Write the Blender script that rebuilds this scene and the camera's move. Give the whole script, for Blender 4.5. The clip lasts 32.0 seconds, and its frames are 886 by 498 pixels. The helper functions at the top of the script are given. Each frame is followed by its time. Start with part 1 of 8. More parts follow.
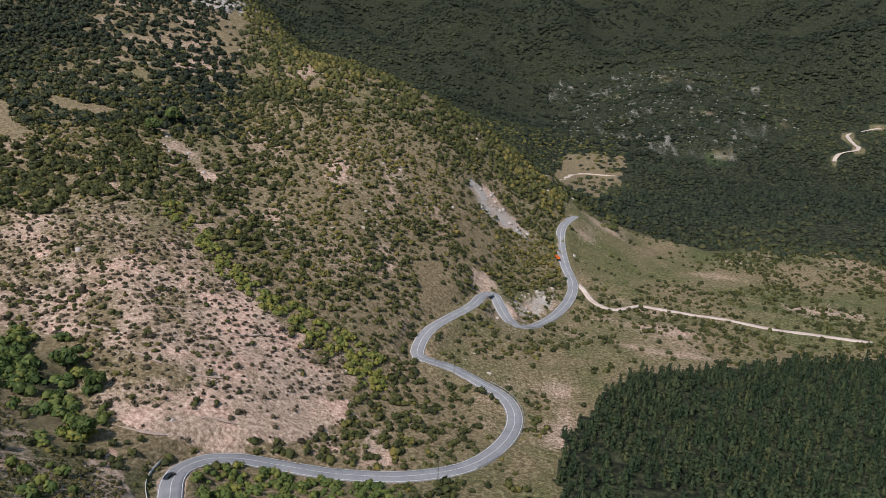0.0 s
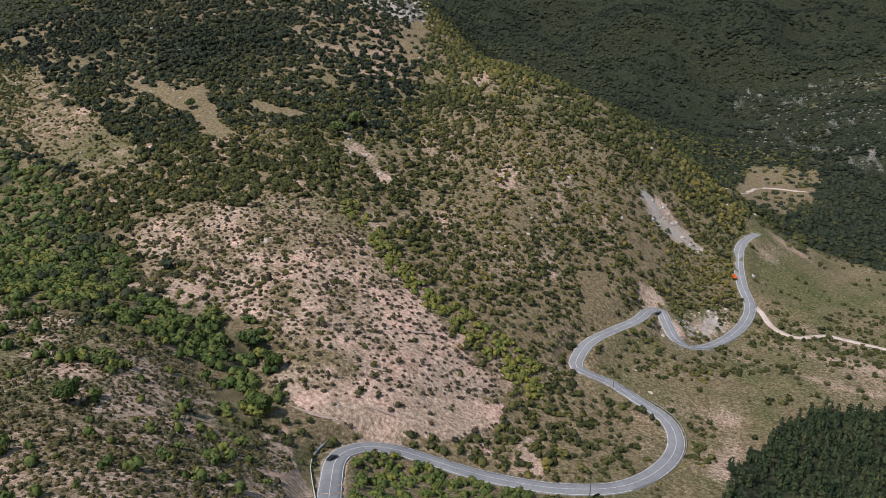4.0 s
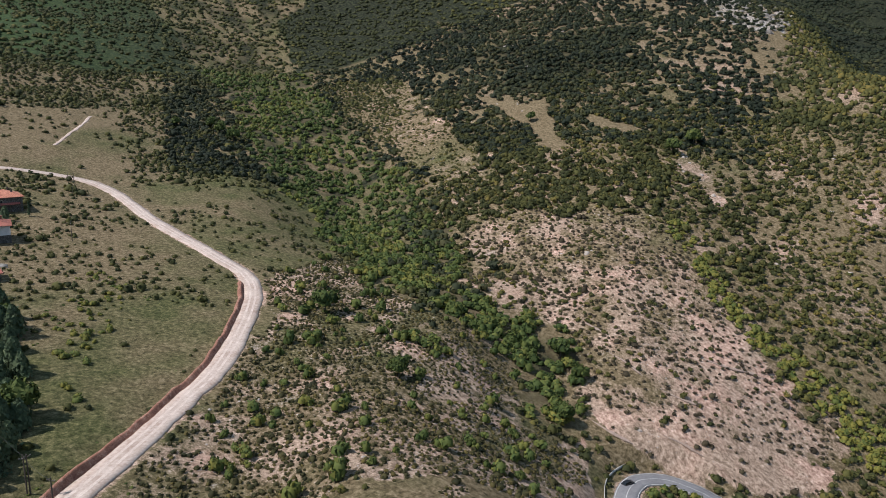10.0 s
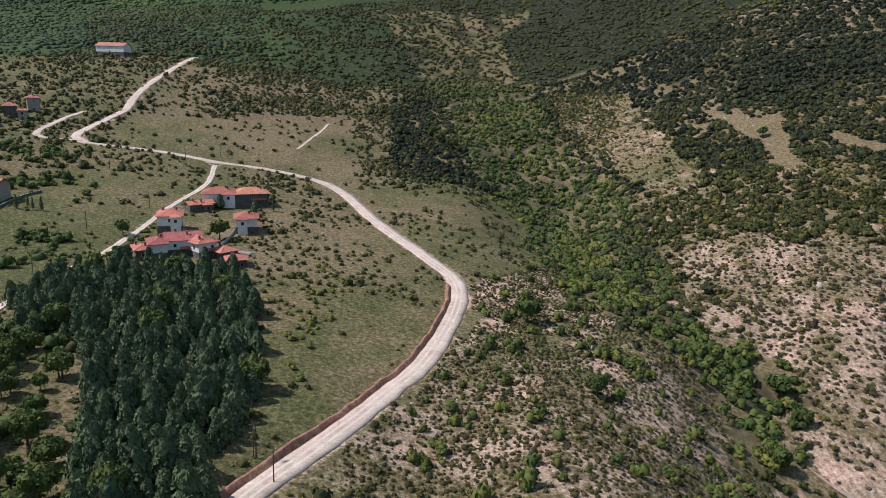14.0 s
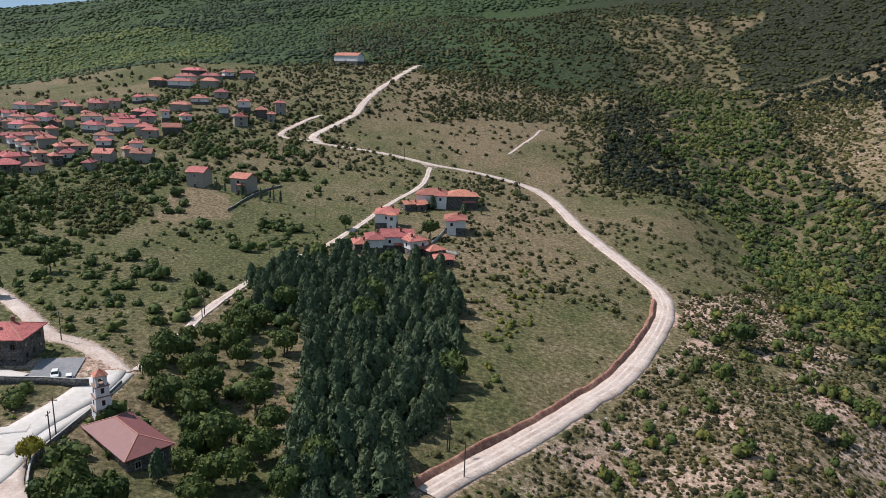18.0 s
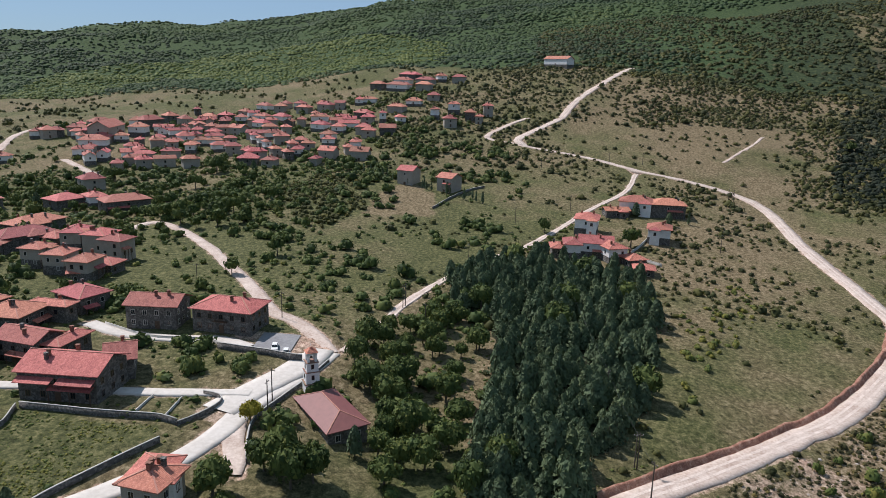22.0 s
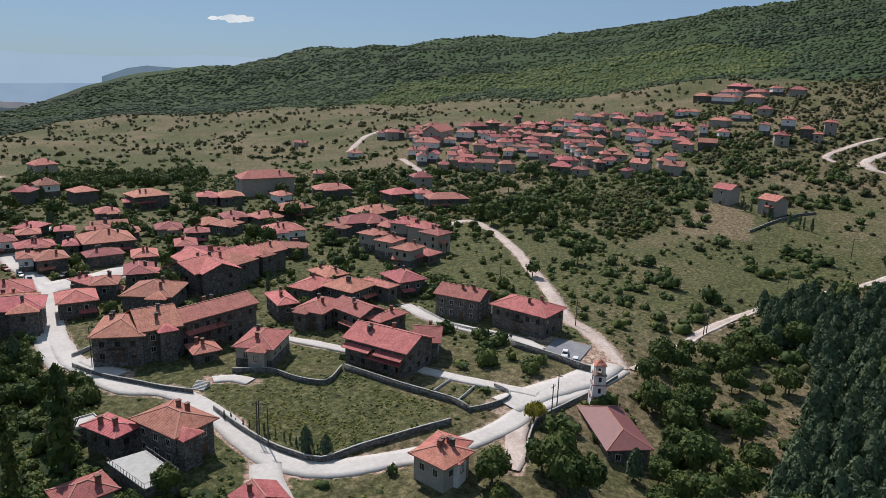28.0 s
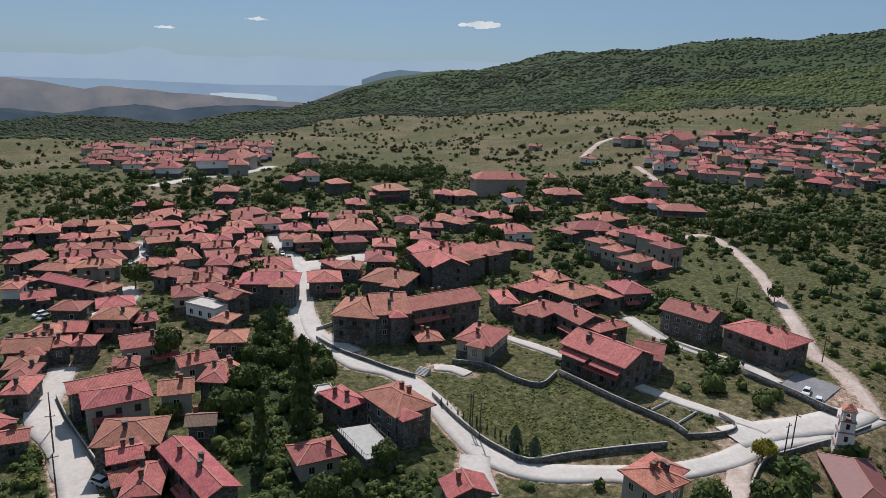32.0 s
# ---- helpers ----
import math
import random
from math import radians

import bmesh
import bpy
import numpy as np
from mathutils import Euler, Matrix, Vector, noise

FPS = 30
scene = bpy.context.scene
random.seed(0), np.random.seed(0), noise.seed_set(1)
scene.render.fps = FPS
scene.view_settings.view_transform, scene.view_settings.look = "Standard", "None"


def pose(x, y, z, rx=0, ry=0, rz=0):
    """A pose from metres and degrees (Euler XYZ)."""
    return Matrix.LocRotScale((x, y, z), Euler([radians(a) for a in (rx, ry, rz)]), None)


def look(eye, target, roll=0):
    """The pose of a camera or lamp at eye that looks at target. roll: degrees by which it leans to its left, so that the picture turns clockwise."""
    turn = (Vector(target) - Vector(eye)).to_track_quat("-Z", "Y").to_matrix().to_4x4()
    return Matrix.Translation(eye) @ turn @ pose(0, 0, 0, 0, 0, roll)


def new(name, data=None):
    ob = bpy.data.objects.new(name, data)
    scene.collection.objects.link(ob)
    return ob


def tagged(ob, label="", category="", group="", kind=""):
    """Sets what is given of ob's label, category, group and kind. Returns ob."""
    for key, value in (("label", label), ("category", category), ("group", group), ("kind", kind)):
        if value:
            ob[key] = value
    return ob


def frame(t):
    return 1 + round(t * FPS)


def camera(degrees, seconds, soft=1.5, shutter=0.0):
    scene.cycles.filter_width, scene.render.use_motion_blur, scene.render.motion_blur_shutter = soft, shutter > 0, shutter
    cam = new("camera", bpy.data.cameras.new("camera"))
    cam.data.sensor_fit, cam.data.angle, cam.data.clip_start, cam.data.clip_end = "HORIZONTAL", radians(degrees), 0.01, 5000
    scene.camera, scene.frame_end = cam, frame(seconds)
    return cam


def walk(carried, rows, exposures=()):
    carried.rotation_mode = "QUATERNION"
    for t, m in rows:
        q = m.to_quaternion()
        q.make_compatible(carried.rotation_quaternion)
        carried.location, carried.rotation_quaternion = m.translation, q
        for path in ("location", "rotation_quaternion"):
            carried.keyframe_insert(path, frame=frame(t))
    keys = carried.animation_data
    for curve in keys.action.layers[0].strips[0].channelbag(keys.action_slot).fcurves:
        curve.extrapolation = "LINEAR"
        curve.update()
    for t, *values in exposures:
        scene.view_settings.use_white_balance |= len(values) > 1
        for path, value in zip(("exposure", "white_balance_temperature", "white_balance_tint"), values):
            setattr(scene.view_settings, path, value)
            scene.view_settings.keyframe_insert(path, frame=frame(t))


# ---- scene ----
EYE = 50.0   # height of the camera over the church square


def aim(yaw, pitch, roll):
    """The hovering camera: turned yaw degrees to the left of +y, pitch up, roll to its left."""
    a, p = radians(yaw), radians(pitch)
    way = Vector((-math.sin(a) * math.cos(p), math.cos(a) * math.cos(p), math.sin(p)))
    return look(Vector((0, 0, EYE)), Vector((0, 0, EYE)) + 100 * way, roll)


cam = camera(64.55, 32.0, soft=0.6)
PATH = [
    (0.0, aim(0.00, -14.22, 2.02)),
    (1.0, aim(3.08, -14.27, 2.05)),
    (2.0, aim(6.43, -14.29, 2.06)),
    (3.0, aim(10.01, -14.25, 2.02)),
    (6.0, aim(20.73, -14.05, 1.99)),
    (7.0, aim(24.34, -14.04, 2.04)),
    (7.5, aim(27.37, -14.04, 2.04)),
    (8.0, aim(30.69, -14.04, 2.07)),
    (9.0, aim(35.80, -14.02, 2.07)),
    (10.0, aim(40.25, -13.91, 2.03)),
    (11.0, aim(44.72, -13.86, 2.10)),
    (12.0, aim(49.18, -13.76, 2.07)),
    (13.0, aim(53.40, -13.67, 2.04)),
    (14.0, aim(57.50, -13.60, 1.98)),
    (17.0, aim(70.35, -13.61, 1.85)),
    (18.0, aim(74.51, -13.64, 1.79)),
    (19.0, aim(78.62, -13.72, 1.66)),
    (20.0, aim(82.77, -13.77, 1.57)),
    (21.0, aim(86.87, -13.83, 1.61)),
    (22.0, aim(90.98, -13.86, 1.64)),
    (23.0, aim(95.06, -13.85, 1.66)),
    (24.0, aim(99.16, -13.82, 1.66)),
    (25.0, aim(103.26, -13.80, 1.71)),
    (28.0, aim(115.93, -13.79, 1.97)),
    (29.0, aim(120.75, -13.84, 2.03)),
    (30.0, aim(125.50, -13.94, 2.10)),
    (31.0, aim(130.24, -14.05, 2.17)),
    (32.0, aim(134.72, -14.11, 2.25)),
]
walk(cam, PATH, [(0.0, -0.05), (10.0, -0.06), (16.0, 0.03), (22.0, 0.04), (26.0, -0.04), (29.0, -0.21), (32.0, -0.29)])

# ---- world and sun ----
SUN_AZ, SUN_EL = 144.0, 51.0
world = bpy.data.worlds.new("sky")
scene.world = world
world.use_nodes = True
wn, wl = world.node_tree.nodes, world.node_tree.links
sky = wn.new("ShaderNodeTexSky")
sky.sky_type, sky.sun_disc = "NISHITA", False
sky.sun_elevation, sky.sun_rotation = radians(SUN_EL), radians(-SUN_AZ)
sky.altitude, sky.air_density, sky.dust_density, sky.ozone_density = 1200, 1.0, 1.3, 2.5
wn["Background"].inputs["Strength"].default_value = 0.045
tint = wn.new("ShaderNodeMix")   # cool, slightly veiled autumn air
tint.data_type, tint.blend_type = "RGBA", "MULTIPLY"
tint.inputs[0].default_value, tint.inputs[7].default_value = 1.0, (0.72, 0.95, 1.34, 1)
wl.new(sky.outputs[0], tint.inputs[6])
veil = wn.new("ShaderNodeMix")
veil.data_type = "RGBA"
veil.inputs[0].default_value, veil.inputs[7].default_value = 0.38, (11.4, 16.0, 20.2, 1)
wl.new(tint.outputs[2], veil.inputs[6])
wl.new(veil.outputs[2], wn["Background"].inputs["Color"])
sun_dir = Vector((-math.sin(radians(SUN_AZ)) * math.cos(radians(SUN_EL)),
                  math.cos(radians(SUN_AZ)) * math.cos(radians(SUN_EL)), math.sin(radians(SUN_EL))))
sun = new("sun", bpy.data.lights.new("sun", "SUN"))
sun.data.energy, sun.data.angle, sun.data.color = 5.0, radians(0.6), (1.0, 0.935, 0.92)
sun.matrix_world = look(sun_dir * 300, Vector((0, 0, 0)))
scene.view_settings.exposure = 0.0

# ---- terrain ----
R_GRID = np.geomspace(12.0, 4900.0, 420)
SECTIONS = {}


def section(az, *pairs):
    """One radial section of the ground: (range, height) pairs in metres along the bearing az (degrees left of +y)."""
    r, z = np.array(pairs, float).T
    SECTIONS[az] = np.interp(np.log(R_GRID), np.log(r), z)


section(-32, (14, -14), (60, -30), (120, -60), (190, -88), (263, -89.8), (420, -90.5), (475, -86.2), (620, -81.8), (850, -69.5), (1150, -30.4), (1500, 50), (1900, 182.9), (2350, 380.3), (3200, 614.2), (4900, 826.1))
section(-24, (14, -14), (60, -28), (120, -58), (190, -88), (263, -89.8), (386, -90.5), (478, -87.1), (630, -83.9), (870, -72.3), (1200, -33.9), (1550, 50), (1950, 186.4), (2400, 387.3), (3200, 614.2), (4900, 826.1))
section(-16, (14, -14), (60, -26), (120, -56), (190, -86), (262, -89.3), (385, -90.1), (480, -87.6), (620, -81.8), (850, -69.5), (1150, -30.4), (1500, 50), (1950, 186.4), (2400, 387.3), (3200, 614.2), (4900, 826.1))
section(-8, (14, -13), (60, -25), (120, -55), (190, -86), (262, -89.3), (385, -90.1), (452, -79.6), (520, -60.5), (600, -26.9), (680, -45), (850, -68), (1230, -36), (1560, 50), (1950, 186.4), (2400, 387.3), (3200, 614.2), (4900, 826.1))
section(0, (14, -13), (60, -24), (120, -55), (190, -85), (260, -88.2), (300, -83.6), (345, -75.6), (390, -61.8), (440, -43.5), (500, -20.3), (570, 10.1), (615, 28.5), (760, -5), (950, -30), (1400, 25.6), (1700, 79.7), (2000, 189.9), (2450, 394.3), (3200, 614.2), (4900, 826.1))
section(8, (14, -13), (60, -22), (120, -50), (185, -78), (214, -83.7), (245, -80.3), (275, -72.4), (310, -62.8), (350, -50.4), (395, -34), (450, -13.2), (520, 13.6), (605, 50), (640, 60.1), (800, 35), (1000, 40), (1600, 83.5), (2000, 189.9), (2450, 394.3), (3200, 614.2), (4900, 826.1))
section(16, (14, -12), (60, -20), (120, -45), (180, -70), (205, -78.1), (226, -70.2), (252, -62.2), (285, -53.7), (325, -43.2), (375, -29.7), (440, -11.8), (520, 13.6), (620, 50), (720, 87.7), (850, 127.4), (1050, 120), (1500, 130), (2000, 260.2), (2500, 401.4), (3200, 614.2), (4900, 826.1))
section(24, (14, -12), (60, -17), (110, -36), (160, -58), (190, -68.7), (214, -63.8), (240, -56.9), (270, -48.3), (305, -37.5), (350, -24.4), (420, -9), (510, 14.3), (620, 50), (760, 103.1), (950, 166.6), (1200, 218.6), (1800, 335.1), (4900, 826.1))
section(32, (14, -12.2), (60, -15.2), (105, -29.5), (155, -46), (187, -53.7), (219, -56.8), (240, -56.9), (273, -49.4), (311, -39.2), (362, -26.9), (428, -10.2), (520, 13.6), (637, 50), (784, 104.8), (965, 168.5), (1215, 220.8), (1812, 337), (4900, 826.1))
section(40, (14, -18.5), (60, -19.7), (131, -31.9), (167, -38.8), (208, -42.6), (247, -39.9), (286, -40.7), (331, -44.9), (400, -35), (480, -17.5), (571, 10.1), (708, 50), (883, 111.7), (1067, 181), (1308, 233.8), (1890, 349.3), (4900, 826.1))
section(48, (14, -27.1), (60, -27.1), (128, -30), (154, -31.9), (190, -34.6), (235, -35.5), (281, -35.9), (379, -44.5), (451, -45.9), (549, -27.2), (667, 3.4), (837, 50), (1024, 121.6), (1232, 201.3), (1481, 258.1), (2083, 379.9), (4900, 826.1))
section(56, (14, -33), (60, -33.7), (136, -35), (159, -34.5), (189, -34.1), (229, -33.3), (283, -33.8), (372, -29.1), (501, -20.4), (658, 4), (887, 50), (1113, 127.8), (1376, 219), (1622, 278), (2157, 391.6), (4900, 826.1))
section(64, (14, -32.6), (60, -33.4), (133, -33.1), (155, -32.4), (186, -32.8), (226, -32.3), (278, -29.7), (362, -26.9), (478, -17.2), (624, 6.4), (812, 50), (1038, 104.4), (1340, 190.8), (1636, 250.9), (2168, 354.7), (4900, 738.7))
section(72, (14, -31.2), (60, -31.9), (130, -31.2), (151, -30.3), (180, -30.1), (218, -29.3), (271, -27.7), (348, -24), (457, -14.2), (594, 8.5), (754, 50), (928, 82.4), (1288, 162.7), (1636, 250.9), (2168, 335.4), (4900, 651.6))
section(80, (14, -29.8), (60, -30.5), (128, -30), (149, -29.2), (178, -29.3), (215, -28.3), (265, -26), (344, -23.1), (450, -13.2), (580, 9.4), (725, 50), (899, 81.4), (1235, 136.4), (1588, 216.9), (1999, 295.4), (4900, 565))
section(88, (14, -28.3), (60, -29.8), (126, -28.7), (148, -28.7), (175, -27.9), (212, -27.2), (264, -25.7), (339, -22.1), (450, -13.2), (580, 9.4), (696, 37.9), (856, 64.9), (1127, 89.4), (1391, 147.3), (1776, 236.7), (1999, 281.3), (4900, 392.6))
section(96, (14, -26.8), (60, -27.6), (123, -26.9), (145, -27.1), (171, -26.1), (206, -25), (258, -24), (334, -21), (442, -12.1), (587, 9), (754, 36.8), (928, 61.3), (1181, 70.6), (1636, 164.4), (1955, 241.7), (2489, 180.4), (4900, 221.1))
section(104, (14, -25.4), (60, -24.7), (117, -23.1), (138, -23.4), (162, -22.1), (200, -22.8), (254, -22.8), (336, -21.4), (452, -13.5), (638, 5.4), (870, 27.2), (1235, 39.2), (1730, 140.7), (1999, 203.8), (2566, 139.6), (4900, 50))
section(112, (14, -24), (60, -23.2), (116, -22.5), (136, -22.3), (162, -22.1), (199, -22.4), (252, -22.3), (339, -22.1), (478, -17.2), (696, 1.3), (928, 17.6), (1340, 26.6), (1730, 110.4), (2042, 174.9), (2566, 94.8), (4900, -35.5))
section(120, (14, -22.5), (60, -22.5), (116, -22.5), (136, -22.3), (162, -22.1), (199, -22.4), (252, -22.3), (341, -22.5), (496, -19.7), (754, -2.7), (1071, 3.2), (1340, 14.9), (1730, 80.2), (2084, 141), (2566, 50), (4900, -78.3))
section(128, (14, -22.5), (60, -22.5), (116, -22.5), (136, -22.3), (162, -22.1), (199, -22.4), (252, -22.3), (344, -23.1), (508, -21.4), (783, -18.5), (1181, -11.9), (1588, 8.4), (2084, 115.5), (2566, 27.6), (4900, -104))
section(136, (14, -22.5), (60, -21.8), (135, -21.8), (160, -21.2), (196, -21.3), (249, -21.4), (344, -23.1), (515, -22.4), (725, -26.2), (1105, -27.3), (1540, -25.3), (2084, 64.5), (2641, -134.7), (4900, -378.7))
section(144, (14, -22.5), (60, -21.8), (135, -21.8), (160, -21.2), (196, -21.3), (249, -21.4), (344, -23.1), (518, -22.8), (740, -27.8), (1127, -32.8), (1540, -52.3), (2084, -19.1), (2641, -227.6), (4900, -465))
section(152, (14, -22.5), (60, -22.5), (136, -22.3), (162, -22.1), (197, -21.7), (252, -22.3), (342, -22.7), (510, -21.7), (754, -29.2), (1083, -44.8), (1340, -57.8), (1730, -64.9), (2251, -206.5), (4900, -465))
section(160, (14, -22.5), (60, -24), (138, -23.4), (164, -23), (200, -22.8), (255, -23.1), (348, -24), (516, -22.5), (725, -33.9), (1127, -48.6), (1391, -57), (1776, -168.1), (2251, -206.5), (4900, -465))
section(168, (14, -24), (60, -25.4), (139, -23.9), (167, -24.4), (203, -23.9), (258, -24), (352, -24.8), (522, -23.4), (725, -33.9), (1127, -48.6), (1391, -52.1), (1776, -168.1), (2251, -206.5), (4900, -465))
for az in range(176, 328, 8):   # the country behind the camera, never in view
    w = (az - 168) / 160
    SECTIONS[az] = SECTIONS[168] * (1 - w) + SECTIONS[-32] * w

AZ_KEYS = np.array(sorted(SECTIONS), float)
TABLE = np.array([SECTIONS[a] for a in sorted(SECTIONS)])
kern = np.exp(-0.5 * (np.arange(-9, 10) / 3.5) ** 2)
kern /= kern.sum()
TABLE = np.array([np.convolve(np.pad(row, 9, mode="edge"), kern, mode="valid") for row in TABLE])
STEP_AZ = 8.0
N_AZ = len(AZ_KEYS)


def hash01(ix, iy, seed):
    h = (ix.astype(np.int64) * 374761393 + iy.astype(np.int64) * 668265263 + seed * 974711) & 0xFFFFFFFF
    h = ((h ^ (h >> 13)) * 1274126177) & 0xFFFFFFFF
    return ((h ^ (h >> 16)) & 0xFFFFFF) / float(0xFFFFFF)


def vnoise(x, y, seed=0):
    """Smooth value noise, -1 to 1."""
    ix, iy = np.floor(x), np.floor(y)
    fx, fy = x - ix, y - iy
    fx, fy = fx * fx * (3 - 2 * fx), fy * fy * (3 - 2 * fy)
    a, b = hash01(ix, iy, seed), hash01(ix + 1, iy, seed)
    c, d = hash01(ix, iy + 1, seed), hash01(ix + 1, iy + 1, seed)
    return 2 * ((a * (1 - fx) + b * fx) * (1 - fy) + (c * (1 - fx) + d * fx) * fy) - 1


def fbm(x, y, size, octaves=4, seed=0):
    out, amp = 0.0, 1.0
    for o in range(octaves):
        out = out + amp * vnoise(x / size + 17.3 * o, y / size - 9.1 * o, seed + o)
        size, amp = size / 2.03, amp * 0.5
    return out


def polar(x, y):
    return np.degrees(np.arctan2(-x, y)), np.hypot(x, y)


def base_height(x, y):
    x, y = np.asarray(x, float), np.asarray(y, float)
    az, r = polar(x, y)
    u = ((az - AZ_KEYS[0]) % 360.0) / STEP_AZ
    i = np.floor(u).astype(int)
    f = u - i
    v = np.clip(np.log(np.maximum(r, 12.0) / R_GRID[0]) / np.log(R_GRID[1] / R_GRID[0]), 0, len(R_GRID) - 1.001)
    j = np.floor(v).astype(int)
    g = v - j
    p = [TABLE[(i + k) % N_AZ, j] * (1 - g) + TABLE[(i + k) % N_AZ, j + 1] * g for k in (-1, 0, 1, 2)]
    z = p[1] + 0.5 * f * (p[2] - p[0] + f * (2 * p[0] - 5 * p[1] + 4 * p[2] - p[3] + f * (3 * (p[1] - p[2]) + p[3] - p[0])))
    wild = np.clip((r - 40) / 200, 0.1, 1) * steepness(az, r)
    relief = np.clip(r / 500 - 0.6, 0, 4) * (5.0 + 9.0 * np.clip((14 - az) / 10, 0, 1) * np.clip((r - 700) / 300, 0, 1))
    z = z + wild * (1.6 * fbm(x, y, 46, 4, 3) + relief * fbm(x, y, 210, 3, 8))
    return z


def steepness(az, r):
    """How broken the ground is: smooth on the village slope, rough on the mountain."""
    village = np.clip((az - 44) / 14, 0, 1) * np.clip((190 - az) / 15, 0, 1) * np.clip((700 - r) / 250, 0, 1)
    return 1.0 - 0.8 * village


# ---- roads ----
ROADS = {}


def smooth_line(points, step=2.5):
    """A Catmull-Rom line through plan points, sampled at about even steps."""
    p = np.array(points, float)
    p = np.vstack([2 * p[0] - p[1], p, 2 * p[-1] - p[-2]])
    out = []
    for a, b, c, d in zip(p, p[1:], p[2:], p[3:]):
        n = max(2, int(np.hypot(*(c - b)) / step))
        for k in np.arange(n) / n:
            out.append(b + 0.5 * k * (c - a + k * (2 * a - 5 * b + 4 * c - d + k * (3 * (b - c) + d - a))))
    out.append(p[-2])
    return np.array(out)


def road(name, width, points):
    line = smooth_line(points)
    z = base_height(line[:, 0], line[:, 1])
    k = min(15, len(z) // 2 * 2 - 1)
    z = np.convolve(np.pad(z, k // 2, mode="edge"), np.ones(k) / k, mode="valid")[: len(line)]
    ROADS[name] = (line, z, width)


road("asphalt_road", 7, [(-58.9, 134.5), (-72.8, 169.8), (-76.8, 183.8), (-75.7, 191.5), (-71.2, 197.7), (-62.1, 202.3), (-46.5, 205.7), (-28.4, 208.9), (-7.7, 213.7), (12.0, 224.5), (25.8, 244.4), (32.5, 266.6), (30.1, 284.7), (19.2, 296.1), (6.2, 304.1), (-6.6, 305.4), (-10.6, 310.1), (-5.4, 331.1), (6.0, 351.4), (18.1, 371.0), (24.2, 388.7), (30.7, 396.5), (34.3, 382.5), (39.0, 370.7), (49.2, 369.8), (69.6, 399.8), (82.6, 427.7), (87.1, 449.2), (85.8, 474.1), (86.6, 504.0), (91.7, 529.7), (105.4, 554.7)])
road("valley_track", 4, [(89.6, 452.8), (93.2, 439.8), (97.3, 419.2), (108.0, 411.5), (129.0, 424.1), (161.7, 405.3), (189.2, 389.4), (215.9, 382.8), (243.4, 371.5)])
road("terrace_track", 6, [(83.6, 603.6), (153.4, 857.7), (218.8, 859.3)])
road("far_track", 5, [(502.9, 914.6), (518.4, 933.5), (544.0, 935.2), (582.3, 1034.7), (613.6, 1048.2), (644.2, 1051.2)])
road("dirt_road", 7, [(-120.7, 31.9), (-127.5, 41.8), (-134.3, 53.0), (-144.1, 67.1), (-156.9, 84.8), (-168.3, 100.5), (-186.4, 119.9), (-210.3, 141.1), (-228.2, 153.8), (-244.9, 160.7), (-263.2, 162.4), (-300.1, 165.3), (-338.1, 168.9), (-378.7, 174.6), (-410.3, 174.1), (-433.4, 161.2), (-453.4, 139.2), (-463.7, 121.2), (-490.4, 97.0), (-508.3, 73.9), (-523.1, 50.5), (-529.8, 48.2), (-548.0, 46.6), (-578.4, 67.0), (-601.7, 86.2), (-647.4, 105.5), (-699.1, 136.2), (-779.8, 183.2)])
road("hamlet_road", 3.2, [(-462.1, 117.6), (-418.8, 100.6), (-381.9, 74.2), (-341.9, 50.9), (-304.9, 29.3), (-289.6, 16.4), (-258.8, -2.4), (-225.2, -16.3), (-202.0, -22.2), (-180.2, -29.9)])
road("upper_road", 5, [(-529.8, 48.2), (-549.1, 22.3), (-585.9, 41.4), (-606.0, 58.9)])
road("village_road", 4.8, [(-176.6, -32.5), (-187.5, -38.6), (-199.4, -47.5), (-208.0, -57.1), (-229.1, -68.6), (-256.5, -85.7), (-287.1, -105.8), (-310.7, -125.1), (-324.8, -143.6), (-308.4, -148.5)])
road("main_street", 5.6, [(-176.6, -32.5), (-160.2, -37.0), (-144.9, -43.5), (-131.5, -46.7), (-120.4, -51.1), (-112.5, -56.1), (-105.5, -62.4), (-97.4, -69.9), (-94.8, -78.4), (-97.1, -88.0), (-100.7, -98.0), (-104.1, -109.3), (-104.7, -120.2), (-101.0, -128.6), (-102.6, -141.0), (-105.5, -152.4), (-113.1, -168.9), (-124.1, -186.3), (-137.5, -205.8)])
road("garden_path", 3.6, [(-114.8, -115.2), (-118.1, -112.1), (-118.9, -107.4)])
road("hotel_yard", 3.4, [(-107.2, -150.0), (-106.3, -143.2), (-106.1, -135.1)])
road("junction", 8.5, [(-139.4, -50.5), (-149.8, -45.7), (-163.1, -39.2), (-178.1, -35.7)])
road("lower_street", 6, [(-93.0, -81.0), (-88.8, -77.2), (-84.4, -71.2)])
road("church_lane", 4.5, [(-139.2, -46.3), (-128.8, -44.1), (-121.4, -41.0), (-114.8, -40.2)])
road("barn_lane", 3.4, [(-148.0, -46.0), (-147.8, -57.5), (-146.8, -67.7), (-146.9, -77.3), (-148.1, -95.1), (-146.7, -120.4)])
road("old_street", 6.6, [(-31.7, -115.5), (-36.1, -135.3), (-36.8, -153.4), (-42.2, -166.0), (-47.9, -176.9)])
road("plaza_street", 6, [(-101.8, -150.3), (-109.7, -167.7), (-122.9, -185.4), (-134.3, -200.7), (-147.4, -227.9), (-155.5, -253.3), (-171.3, -283.7)])
road("far_street", 9, [(-171.9, -417.6), (-207.9, -432.8), (-238.4, -436.9), (-285.2, -470.3)])
